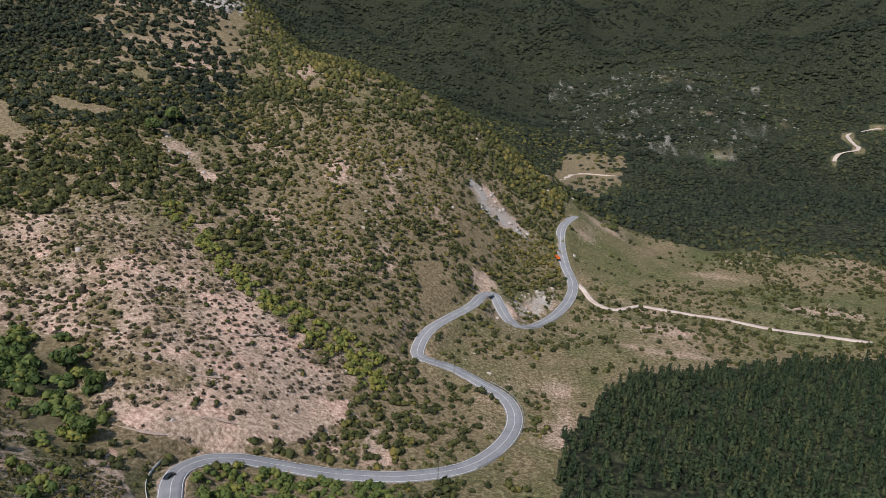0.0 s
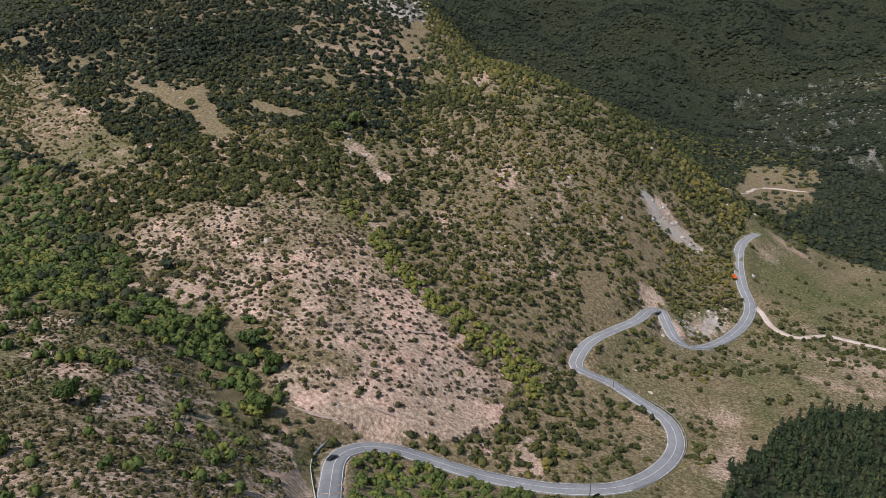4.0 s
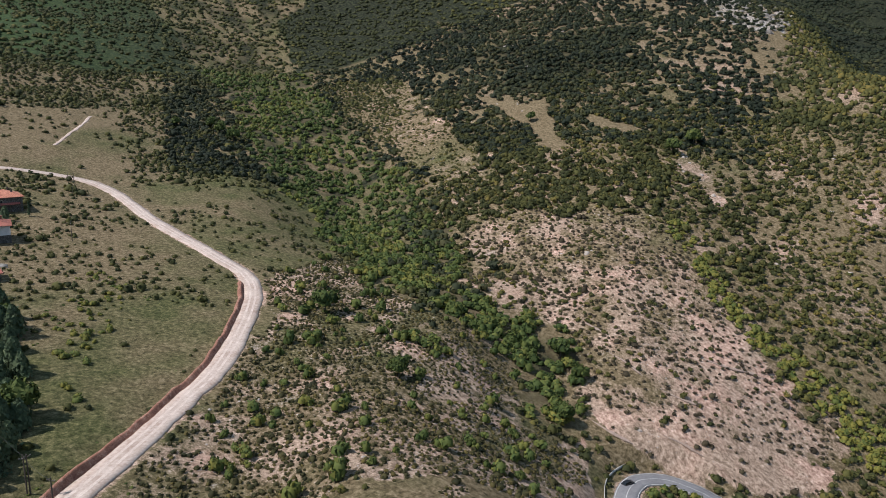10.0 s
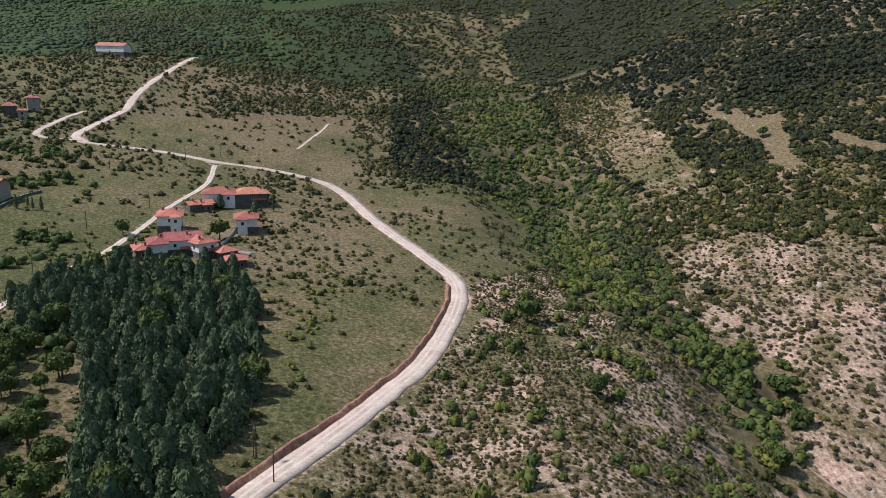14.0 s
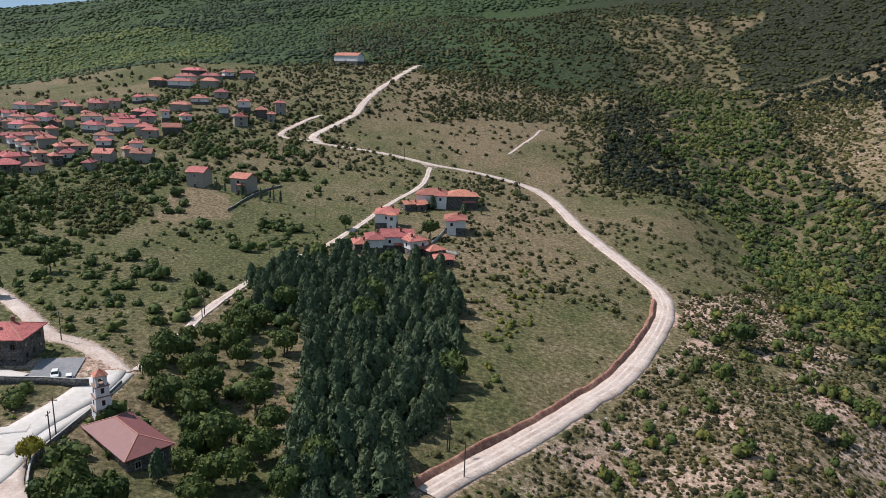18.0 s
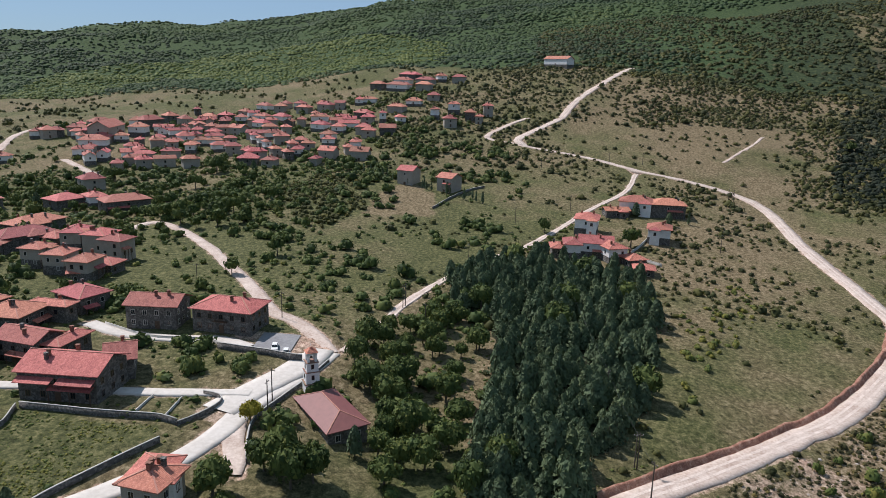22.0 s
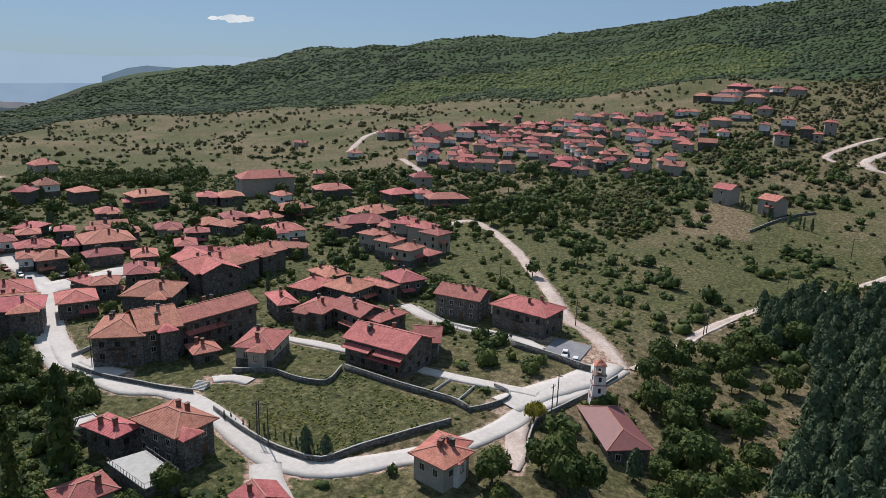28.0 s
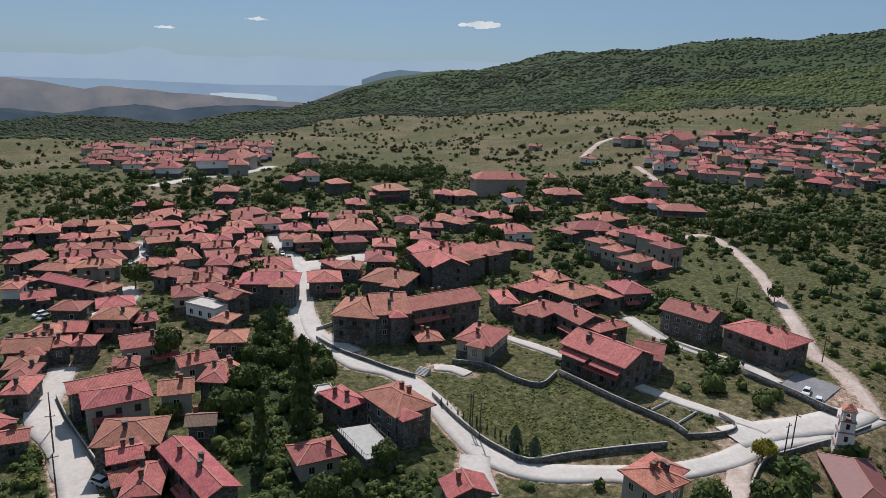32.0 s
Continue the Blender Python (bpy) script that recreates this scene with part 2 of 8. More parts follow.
road("village_track", 5.5, [(-511.5, -342.9), (-579.3, -370.7), (-620.1, -365.5)])
road("yard_lane", 4.4, [(-190.8, -105.7), (-183.3, -92.4), (-180.5, -76.2), (-180.9, -64.4), (-175.6, -54.5)])
road("parking_yard", 15, [(-179.4, -53.4), (-179.3, -42.9)])
road("square", 14, [(-141.5, -213.2), (-155.1, -208.9), (-174.4, -209.5)])
road("west_street", 6, [(-63.4, -207.6), (-71.5, -210.2), (-80.7, -219.7), (-83.7, -230.2)])
road("north_street", 6, [(-96.7, -254.4), (-105.4, -272.4), (-113.7, -289.9)])
road("yard_street", 6, [(-182.4, -289.0), (-196.1, -295.0), (-204.9, -297.4)])
road("foot_track", 2.2, [(-489.0, 183.3), (-512.5, 200.8), (-538.6, 222.5), (-563.2, 239.7)])
road("orchard_track", 5.5, [(-487.2, -276.6), (-456.7, -244.8), (-440.8, -229.3)])


def road_near(x, y):
    """Distance from the nearest road's edge, and its height there."""
    shape, x, y = np.shape(x), np.ravel(x), np.ravel(y)
    far, top = np.full(x.size, 1e3), np.zeros(x.size)
    for line, z, width in ROADS.values():
        lo, hi = line.min(0) - 22, line.max(0) + 22
        near = np.nonzero((x > lo[0]) & (x < hi[0]) & (y > lo[1]) & (y < hi[1]))[0]
        for s in range(0, near.size, 4000):
            at = near[s:s + 4000]
            d = np.hypot(x[at, None] - line[None, :, 0], y[at, None] - line[None, :, 1])
            k = d.argmin(1)
            e = d[np.arange(at.size), k] - width / 2
            better = e < far[at]
            far[at[better]], top[at[better]] = e[better], z[k[better]]
    return far.reshape(shape), top.reshape(shape)


def ground_height(x, y):
    z = base_height(x, y)
    e, top = road_near(x, y)
    w = np.clip(1 - (e - 1.0) / 7.0, 0, 1)
    w = w * w * (3 - 2 * w)
    return z * (1 - w) + (top - np.where(e < 1.0, 0.35, 0.1)) * w

# ---- materials ----
def mat(name):
    m = bpy.data.materials.new(name)
    m.use_nodes = True
    n, l = m.node_tree.nodes, m.node_tree.links
    b = n["Principled BSDF"]
    return m, n, l, b


def noise_node(n, l, scale, detail=5.0, rough=0.6, coord=None):
    t = n.new("ShaderNodeTexNoise")
    t.inputs["Scale"].default_value, t.inputs["Detail"].default_value, t.inputs["Roughness"].default_value = scale, detail, rough
    if coord is not None:
        l.new(coord, t.inputs["Vector"])
    return t.outputs["Fac"]


def ramp(n, l, fac, stops):
    r = n.new("ShaderNodeValToRGB")
    e = r.color_ramp.elements
    while len(e) < len(stops):
        e.new(0.5)
    for k, (p, c) in zip(e, stops):
        k.position, k.color = p, (*c, 1) if len(c) == 3 else c
    l.new(fac, r.inputs["Fac"])
    return r.outputs["Color"]


def mix(n, l, fac, a, b, mode="MIX"):
    m = n.new("ShaderNodeMix")
    m.data_type, m.blend_type = "RGBA", mode
    for s, v in ((0, fac), (6, a), (7, b)):
        if hasattr(v, "links"):
            l.new(v, m.inputs[s])
        elif s == 0:
            m.inputs[0].default_value = v
        else:
            m.inputs[s].default_value = (*v, 1)
    return m.outputs[2]


def bump(n, l, b, height, strength=0.5, distance=0.1):
    k = n.new("ShaderNodeBump")
    k.inputs["Strength"].default_value, k.inputs["Distance"].default_value = strength, distance
    l.new(height, k.inputs["Height"])
    l.new(k.outputs["Normal"], b.inputs["Normal"])


def plain(name, stops, scale=1.0, rough=0.8, bump_by=0.3, bump_m=0.05, metal=0.0, coord="Object", fine=9.0, random=0.0):
    """A material whose colour wanders between the stops at two scales, with a little relief."""
    m, n, l, b = mat(name)
    c = n.new("ShaderNodeTexCoord").outputs[coord]
    if coord == "Object":
        c = n.new("ShaderNodeNewGeometry").outputs["Position"]
    big = noise_node(n, l, scale, 6, 0.65, c)
    small = noise_node(n, l, scale * fine, 3, 0.6, c)
    f = n.new("ShaderNodeMath")
    f.operation = "MULTIPLY_ADD"
    f.inputs[1].default_value = 0.45
    l.new(small, f.inputs[0])
    g = n.new("ShaderNodeMath")
    g.operation = "MULTIPLY"
    g.inputs[1].default_value = 0.55
    l.new(big, g.inputs[0])
    l.new(g.outputs[0], f.inputs[2])
    col = ramp(n, l, f.outputs[0], stops)
    if random:
        o = n.new("ShaderNodeObjectInfo")
        v = n.new("ShaderNodeHueSaturation")
        k = n.new("ShaderNodeMapRange")
        k.inputs[3].default_value, k.inputs[4].default_value = 1 - random, 1 + random
        l.new(o.outputs["Random"], k.inputs[0])
        l.new(k.outputs[0], v.inputs["Value"])
        l.new(col, v.inputs["Color"])
        col = v.outputs[0]
    l.new(col, b.inputs["Base Color"])
    b.inputs["Roughness"].default_value, b.inputs["Metallic"].default_value = rough, metal
    if bump_by:
        bump(n, l, b, small, bump_by, bump_m)
    return m


def ground_material():
    """Dry grass, green turf, pink earth, stones and shade-painted woodland floor, mixed by the land cover stored on the
    ground.
    """
    m, n, l, b = mat("ground")
    pos = n.new("ShaderNodeNewGeometry").outputs["Position"]
    cover = n.new("ShaderNodeVertexColor")
    cover.layer_name = "cover"
    sep = n.new("ShaderNodeSeparateColor")
    l.new(cover.outputs["Color"], sep.inputs[0])
    tuft = noise_node(n, l, 0.65, 9, 0.82, pos)
    patch = noise_node(n, l, 0.07, 6, 0.6, pos)
    grit = noise_node(n, l, 2.6, 6, 0.75, pos)
    squeeze = n.new("ShaderNodeMapping")   # rills run down the slope
    squeeze.inputs["Scale"].default_value = (1.0, 1.0, 0.16)
    l.new(pos, squeeze.inputs["Vector"])
    rill = noise_node(n, l, 0.75, 5, 0.7, squeeze.outputs[0])
    blend = n.new("ShaderNodeMath")
    blend.operation = "MULTIPLY_ADD"
    blend.inputs[1].default_value = 0.6
    l.new(rill, blend.inputs[0])
    fine = n.new("ShaderNodeMath")
    fine.operation = "MULTIPLY"
    fine.inputs[1].default_value = 0.4
    l.new(grit, fine.inputs[0])
    l.new(fine.outputs[0], blend.inputs[2])
    rills = blend.outputs[0]
    dry = ramp(n, l, tuft, [(0.36, (0.040, 0.033, 0.018)), (0.45, (0.112, 0.086, 0.046)), (0.53, (0.196, 0.152, 0.090)), (0.64, (0.36, 0.29, 0.19))])
    turf = ramp(n, l, tuft, [(0.36, (0.022, 0.027, 0.010)), (0.46, (0.058, 0.065, 0.024)), (0.53, (0.102, 0.104, 0.043)), (0.63, (0.212, 0.191, 0.092))])
    pink = ramp(n, l, rills, [(0.36, (0.11, 0.064, 0.046)), (0.45, (0.33, 0.205, 0.157)), (0.54, (0.58, 0.40, 0.315)), (0.63, (0.80, 0.63, 0.52))])
    grey = ramp(n, l, rills, [(0.36, (0.082, 0.058, 0.041)), (0.45, (0.225, 0.162, 0.117)), (0.54, (0.43, 0.318, 0.242)), (0.64, (0.70, 0.565, 0.45))])
    tone = ramp(n, l, noise_node(n, l, 0.045, 4, 0.6, pos), [(0.48, (0, 0, 0)), (0.64, (1, 1, 1))])
    soil = mix(n, l, tone, grey, pink)
    rock = ramp(n, l, grit, [(0.36, (0.08, 0.075, 0.07)), (0.5, (0.34, 0.31, 0.28)), (0.62, (0.62, 0.58, 0.53))])
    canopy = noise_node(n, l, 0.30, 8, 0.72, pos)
    # Woodland floor: tree shade painted near-black, against a leaf-green floor for the hill.
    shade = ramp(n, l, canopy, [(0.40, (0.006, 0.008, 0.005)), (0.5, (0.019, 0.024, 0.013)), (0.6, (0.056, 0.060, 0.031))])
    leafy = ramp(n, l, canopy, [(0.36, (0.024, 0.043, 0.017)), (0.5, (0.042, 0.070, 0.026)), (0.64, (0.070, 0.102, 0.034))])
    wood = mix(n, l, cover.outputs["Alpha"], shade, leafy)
    def edge(channel, spread=0.5):
        a = n.new("ShaderNodeMath")
        a.operation = "ADD"
        s = n.new("ShaderNodeMath")
        s.operation = "MULTIPLY_ADD"
        s.inputs[1].default_value, s.inputs[2].default_value = spread * 2.4, -spread * 1.2
        l.new(tuft, s.inputs[0])
        l.new(s.outputs[0], a.inputs[0])
        l.new(channel, a.inputs[1])
        r = n.new("ShaderNodeMapRange")
        r.inputs[1].default_value, r.inputs[2].default_value = 0.35, 0.62
        l.new(a.outputs[0], r.inputs[0])
        return r.outputs[0]
    green = n.new("ShaderNodeMath")
    green.operation = "MULTIPLY_ADD"
    green.inputs[1].default_value, green.inputs[2].default_value = 1.6, -0.3
    green.use_clamp = True
    pl = n.new("ShaderNodeMath")
    pl.operation = "MULTIPLY_ADD"
    pl.inputs[1].default_value, pl.inputs[2].default_value = 0.9, -0.45
    l.new(patch, pl.inputs[0])
    ad = n.new("ShaderNodeMath")
    ad.operation = "ADD"
    l.new(pl.outputs[0], ad.inputs[0])
    l.new(cover.outputs["Alpha"], ad.inputs[1])
    l.new(ad.outputs[0], green.inputs[0])
    c = mix(n, l, green.outputs[0], dry, turf)
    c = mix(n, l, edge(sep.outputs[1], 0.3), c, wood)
    c = mix(n, l, edge(sep.outputs[0]), c, soil)
    c = mix(n, l, edge(sep.outputs[2]), c, rock)
    l.new(c, b.inputs["Base Color"])
    b.inputs["Roughness"].default_value = 0.95
    b.inputs["Specular IOR Level"].default_value = 0.15
    bump(n, l, b, tuft, 0.8, 0.5)
    return m


M_GROUND = ground_material()
M_ASPHALT = plain("asphalt", [(0.3, (0.14, 0.14, 0.15)), (0.5, (0.20, 0.20, 0.21)), (0.7, (0.27, 0.27, 0.27))], 0.15, 0.85, 0.2, 0.02)
M_DIRT = plain("pale_gravel", [(0.36, (0.34, 0.25, 0.205)), (0.5, (0.47, 0.38, 0.325)), (0.64, (0.60, 0.51, 0.45))], 0.16, 0.95, 0.3, 0.04)
M_TRACK = plain("packed_gravel", [(0.36, (0.42, 0.33, 0.28)), (0.5, (0.56, 0.47, 0.41)), (0.62, (0.68, 0.59, 0.53))], 0.4, 0.95, 0.3, 0.03)
M_CONCRETE = plain("street_concrete", [(0.30, (0.41, 0.375, 0.335)), (0.5, (0.52, 0.485, 0.445)), (0.70, (0.61, 0.575, 0.535))], 0.10, 0.9, 0.2, 0.02)
M_LINE = plain("road_paint", [(0.3, (0.5, 0.5, 0.48)), (0.7, (0.75, 0.75, 0.72))], 0.5, 0.7, 0)


def mesh_object(name, verts, faces, material, smooth=False):
    """A mesh straight from arrays: quads or triangles."""
    me = bpy.data.meshes.new(name)
    verts, faces = np.asarray(verts, np.float32), np.asarray(faces, np.int32)
    k = faces.shape[1]
    me.vertices.add(len(verts))
    me.vertices.foreach_set("co", verts.ravel())
    me.loops.add(faces.size)
    me.loops.foreach_set("vertex_index", faces.ravel())
    me.polygons.add(len(faces))
    me.polygons.foreach_set("loop_start", np.arange(0, faces.size, k, dtype=np.int32))
    me.polygons.foreach_set("loop_total", np.full(len(faces), k, np.int32))
    if smooth:
        me.polygons.foreach_set("use_smooth", np.ones(len(faces), bool))
    me.update(calc_edges=True)
    if material:
        me.materials.append(material)
    return new(name, me)


def grid_faces(rows, cols, wrap=False):
    i, j = np.meshgrid(np.arange(rows - 1), np.arange(cols if wrap else cols - 1), indexing="ij")
    k = (j + 1) % cols
    return np.stack([i * cols + j, (i + 1) * cols + j, (i + 1) * cols + k, i * cols + k], -1).reshape(-1, 4)


# ---- land cover ----
ZONES = {}
WANDER = {"far_field": 5.0, "brush": 4.0, "belt": 4.0, "lawn": 3.0, "short_grass": 3.0, "terraces": 6.0, "top_wood": 7.0, "side_wood": 6.0, "meadow": 1.3, "bright_wood": 5.0, "streak": 1.8, "cliff": 2.2, "quarry": 1.6, "cutting": 1.6, "slide": 1.4, "scar": 3.2, "gully": 2.6, "rocky": 2.0, "pines": 1.3, "churchyard": 1.5}   # how far the edges stray


def zone(name, points):
    ZONES[name] = np.array(points, float)


zone("scar", [(-208.7, 320.7), (-183.4, 337.9), (-160.7, 347.8), (-135.9, 341.1), (-120.6, 331), (-102.5, 306.7), (-77.5, 290.5), (-60, 284.7), (-37.6, 275.3), (-32.6, 255.6), (-37.9, 232.4), (-55, 216.8), (-74.4, 200.6), (-93.4, 200.6), (-114, 201.8), (-115.9, 222.7), (-134.8, 238.9), (-155, 236.8), (-183.5, 245.4), (-219.9, 276.8), (-233.5, 299.4)])
zone("scar_foot", [(-106.7, 207.4), (-90.7, 208.7), (-76.2, 215.9), (-55.2, 240), (-33.9, 256.4), (-31.9, 245.9), (-46.4, 223.8), (-71.2, 203), (-86.2, 199), (-102.3, 201)])
zone("slide", [(-26.9, 236.6), (-21.9, 239.5), (-12.8, 217.4), (-17.5, 214.6)])
zone("streak", [(-187, 449.1), (-175.2, 445.2), (-148.4, 417.8), (-128.5, 398.2), (-133, 392.1), (-149.9, 403.8)])
zone("cliff", [(13, 500.6), (30.3, 516.8), (47.5, 510.1), (61.9, 500.9), (46.1, 487.3), (25.1, 483.3)])
zone("quarry", [(16, 403.7), (27, 417.5), (33.1, 410.5), (26.1, 393.4), (19.3, 394.8)])
zone("cutting", [(40.2, 377.8), (50.5, 416.5), (77.4, 442.1), (79.4, 430.7), (69.2, 409), (50.2, 378.7)])
zone("crag", [(-320.4, 788.3), (-529.6, 1784.3), (-204.1, 744.6), (-215.3, 702.9), (-267.9, 722.7)])
zone("rocky", [(-231.1, 161.7), (-248.3, 192.7), (-271.5, 231.2), (-209.9, 200.1), (-185.2, 195.8), (-166.3, 195), (-150.2, 192.7), (-137.1, 196.3), (-124.8, 186.6), (-105, 168.1), (-89.9, 172.6), (-85.8, 170.4), (-61.9, 128.6), (-122.9, 42.5), (-131, 54.1), (-148.6, 79.8), (-167.7, 105.3), (-196.2, 135)])
zone("gully", [(-1073.9, 539.3), (-841.8, 469), (-592.5, 372.2), (-439.8, 306.4), (-355.1, 274.5), (-288.2, 247.2), (-218.6, 208.3), (-191.9, 202.6), (-171.2, 200.5), (-153.8, 197), (-139.6, 199.7), (-127.1, 193.1), (-107.3, 174.6), (-99.5, 188.2), (-105.9, 203.5), (-118.1, 207.3), (-116.5, 229.3), (-128.6, 237.6), (-143.1, 240.5), (-151.6, 229.7), (-167.1, 223.8), (-210.1, 265), (-240.4, 296), (-328.7, 357.3), (-400.8, 394.2), (-467.6, 423.2), (-577, 472.4), (-733, 561.2), (-834.8, 617.9), (-895.6, 727.4)])
zone("field", [(-377.3, 480.6), (-307.9, 485.8), (-289.7, 463), (-242.2, 410.7), (-250, 399.1), (-297.4, 441.1), (-333.4, 460)])
zone("small_field", [(-266.1, 469.9), (-253.5, 471.4), (-216.4, 461.9), (-220.3, 445.8), (-250.5, 451.5)])
zone("pines", [(45.4, 237.4), (72.1, 288.4), (90.2, 310.8), (126.8, 322.8), (165.2, 333.7), (250.9, 355.7), (151.5, 192.2), (38.6, 177.8)])
zone("grove", [(-262, -2.4), (-285.7, 27.3), (-266.7, 72.6), (-216.9, 65.6), (-167.1, 51.4), (-138.1, 33), (-112.3, 21.6), (-115.9, 2), (-156.6, 7.6), (-188.5, 15.7), (-214.6, 13.1), (-220.5, 3.2)])
zone("thicket", [(-96.4, -169.9), (-106.8, -170.2), (-94.3, -136.4), (-89.2, -120), (-79.4, -114.9), (-76, -102.2), (-73, -91.3), (-84.2, -81.7), (-78.5, -69), (-49.7, -94.9), (-59.8, -117.6), (-64.9, -132.3), (-82.3, -148.2)])
zone("churchyard", [(-172.6, -28.6), (-206.9, -21.9), (-214.6, -0.8), (-200.8, 14), (-164.8, 3.2), (-118.4, 6.6), (-113, -11.1), (-141.5, -16.9), (-157.2, -24.6)])
zone("orchard", [(-401.2, -102.4), (-439.2, -84.4), (-418.1, -60.5), (-359.9, -47.9), (-319.8, -61.5), (-343.3, -80.7)])
zone("meadow", [(-110.1, -111.8), (-126.8, -107.8), (-134.4, -92.9), (-127.3, -58.3), (-109.5, -70.2), (-98.1, -77), (-101.1, -92.3)])
zone("plough", [(-394, -42.3), (-427.9, -32.6), (-397.8, -12.3), (-353.4, -11.2), (-349.1, -24.6), (-351.2, -48.7)])
zone("far_quarter", [(-166.2, -527.3), (-244.4, -752.6), (-346.4, -744.2), (-381.8, -618.4), (-284.1, -476.6), (-220.7, -467.3)])
zone("plain_field", [(-124.1, -466), (-165.5, -418.4), (-221.7, -406.7), (-201.1, -361.5), (-156.9, -340.9), (-121, -349.4), (-93.2, -347.9)])
zone("scrub_lot", [(-27, -145.1), (-33.4, -139.4), (-29.1, -117), (-22, -124.3)])
zone("strip", [(-238.7, 83.1), (-264.9, 98.9), (-271.6, 114.4), (-253.2, 115.7), (-215.7, 93.9), (-188.3, 75.9), (-162.9, 62.1), (-176.8, 61.9)])
zone("band", [(-143.4, 345.4), (-137.8, 355.2), (-93.6, 309.5), (-63.1, 298.1), (-38.9, 296.6), (-21.9, 287), (-17.3, 268), (-28.9, 264.6), (-43.1, 276.3), (-70.6, 285.3), (-98.7, 299.4)])
zone("bend", [(-73.7, 186.9), (-60.2, 200.3), (-45.7, 204.1), (-21.5, 209.9), (-11.2, 201.3), (-12.6, 178.7), (-51.9, 136.5)])
zone("top_wood", [(-588.5, 665.4), (-344.3, 713.2), (-250.2, 566.3), (-297.3, 490), (-401.9, 503.2), (-419.1, 463)])
zone("side_wood", [(-340.5, 369.6), (-261.3, 317), (-189.1, 255), (-163.8, 222.4), (-160.3, 188.6), (-166.5, 172.4)])
zone("bright_wood", [(-760.3, -592.2), (-1208.8, -710.9), (-1484.3, -508.1), (-1386.8, -172.5), (-1226.3, -16.8), (-884.6, -32.5), (-1024.1, -295.8), (-1254.1, -516.8), (-955.7, -503)])
zone("terraces", [(208.6, 1614.2), (465.1, 1559.8), (600.2, 1408.2), (546.5, 1096.7), (374.7, 913.9), (243.8, 980.6), (171.4, 1138.6)])
zone("vineyard", [(103.1, 438.8), (122.6, 476.1), (137, 469.5), (121.2, 429.3)])
zone("belt", [(-313.3, 357.3), (-245.8, 306.8), (-219.3, 316.5), (-196.1, 323.1), (-172.6, 342), (-149.3, 354.3), (-177.3, 431.9), (-207.6, 479.9), (-220.5, 438.9), (-198.4, 386.9), (-240.4, 388.7), (-299.8, 416.8), (-377.7, 466.5), (-457, 512.3), (-359.9, 419.9), (-299.2, 392), (-278.6, 361.1)])
zone("brush", [(-618.4, 522), (-547.3, 540.7), (-442.9, 496.9), (-349.6, 420.9), (-288.8, 385), (-295.5, 359.2), (-343.8, 372.9), (-435.7, 420.8), (-530.6, 463.7)])
zone("lawn", [(-232.3, 78.4), (-214.4, 134.7), (-187.7, 115.8), (-134, 43.2), (-129.7, 31), (-173.8, 43.5), (-202.9, 67.9)])
zone("short_grass", [(-582.3, 87.7), (-584.5, 274.9), (-413.6, 189.4), (-465.6, 121.4), (-510.1, 75)])
zone("chute", [(-97.3, 176.6), (-94.8, 186.3), (-83.3, 168.4), (-68.2, 147.4), (-70.6, 130.3)])
zone("orchard_gardens", [(-97.5, -173.9), (-115.2, -173.9), (-103.2, -135.3), (-89.8, -122.2), (-82, -104.8), (-68.3, -105.7), (-58.6, -106.5), (-57.3, -127.5), (-74.8, -142.4)])
zone("far_field", [(56.3, 580.9), (168.7, 1001.8), (242.6, 975.3), (206.6, 804.1), (157.4, 710.2), (64.5, 561.2)])



def inside(name, x, y):
    """True where the plan points lie in a zone, with an edge that wanders a little."""
    k = WANDER.get(name, 1.0)
    x, y = (x + k * (2.2 * vnoise(x / 6, y / 6, 31) + 3.0 * (k > 1) * vnoise(x / 19, y / 19, 33)),
            y + k * (2.2 * vnoise(x / 6, y / 6, 32) + 3.0 * (k > 1) * vnoise(x / 19, y / 19, 34)))
    p = ZONES[name]
    odd = np.zeros(np.shape(x), bool)
    for (x0, y0), (x1, y1) in zip(p, np.roll(p, -1, 0)):
        if y0 != y1:
            odd ^= ((y0 > y) != (y1 > y)) & (x < (x1 - x0) * (y - y0) / (y1 - y0) + x0)
    return odd


def any_in(names, x, y):
    w = np.zeros(np.shape(x), bool)
    for name in names:
        w |= inside(name, x, y)
    return w


def wild_line(az):
    """The range beyond which closed woodland covers the hill."""
    return np.interp(az, [-60, -20, -8, 0, 8, 16, 30, 44, 56, 66, 76, 88, 96, 104, 112, 120, 128, 144, 152, 170],
                     [640, 620, 600, 640, 670, 880, 900, 860, 800, 760, 780, 820, 900, 980, 1080, 1150, 1200, 1250, 900, 900])


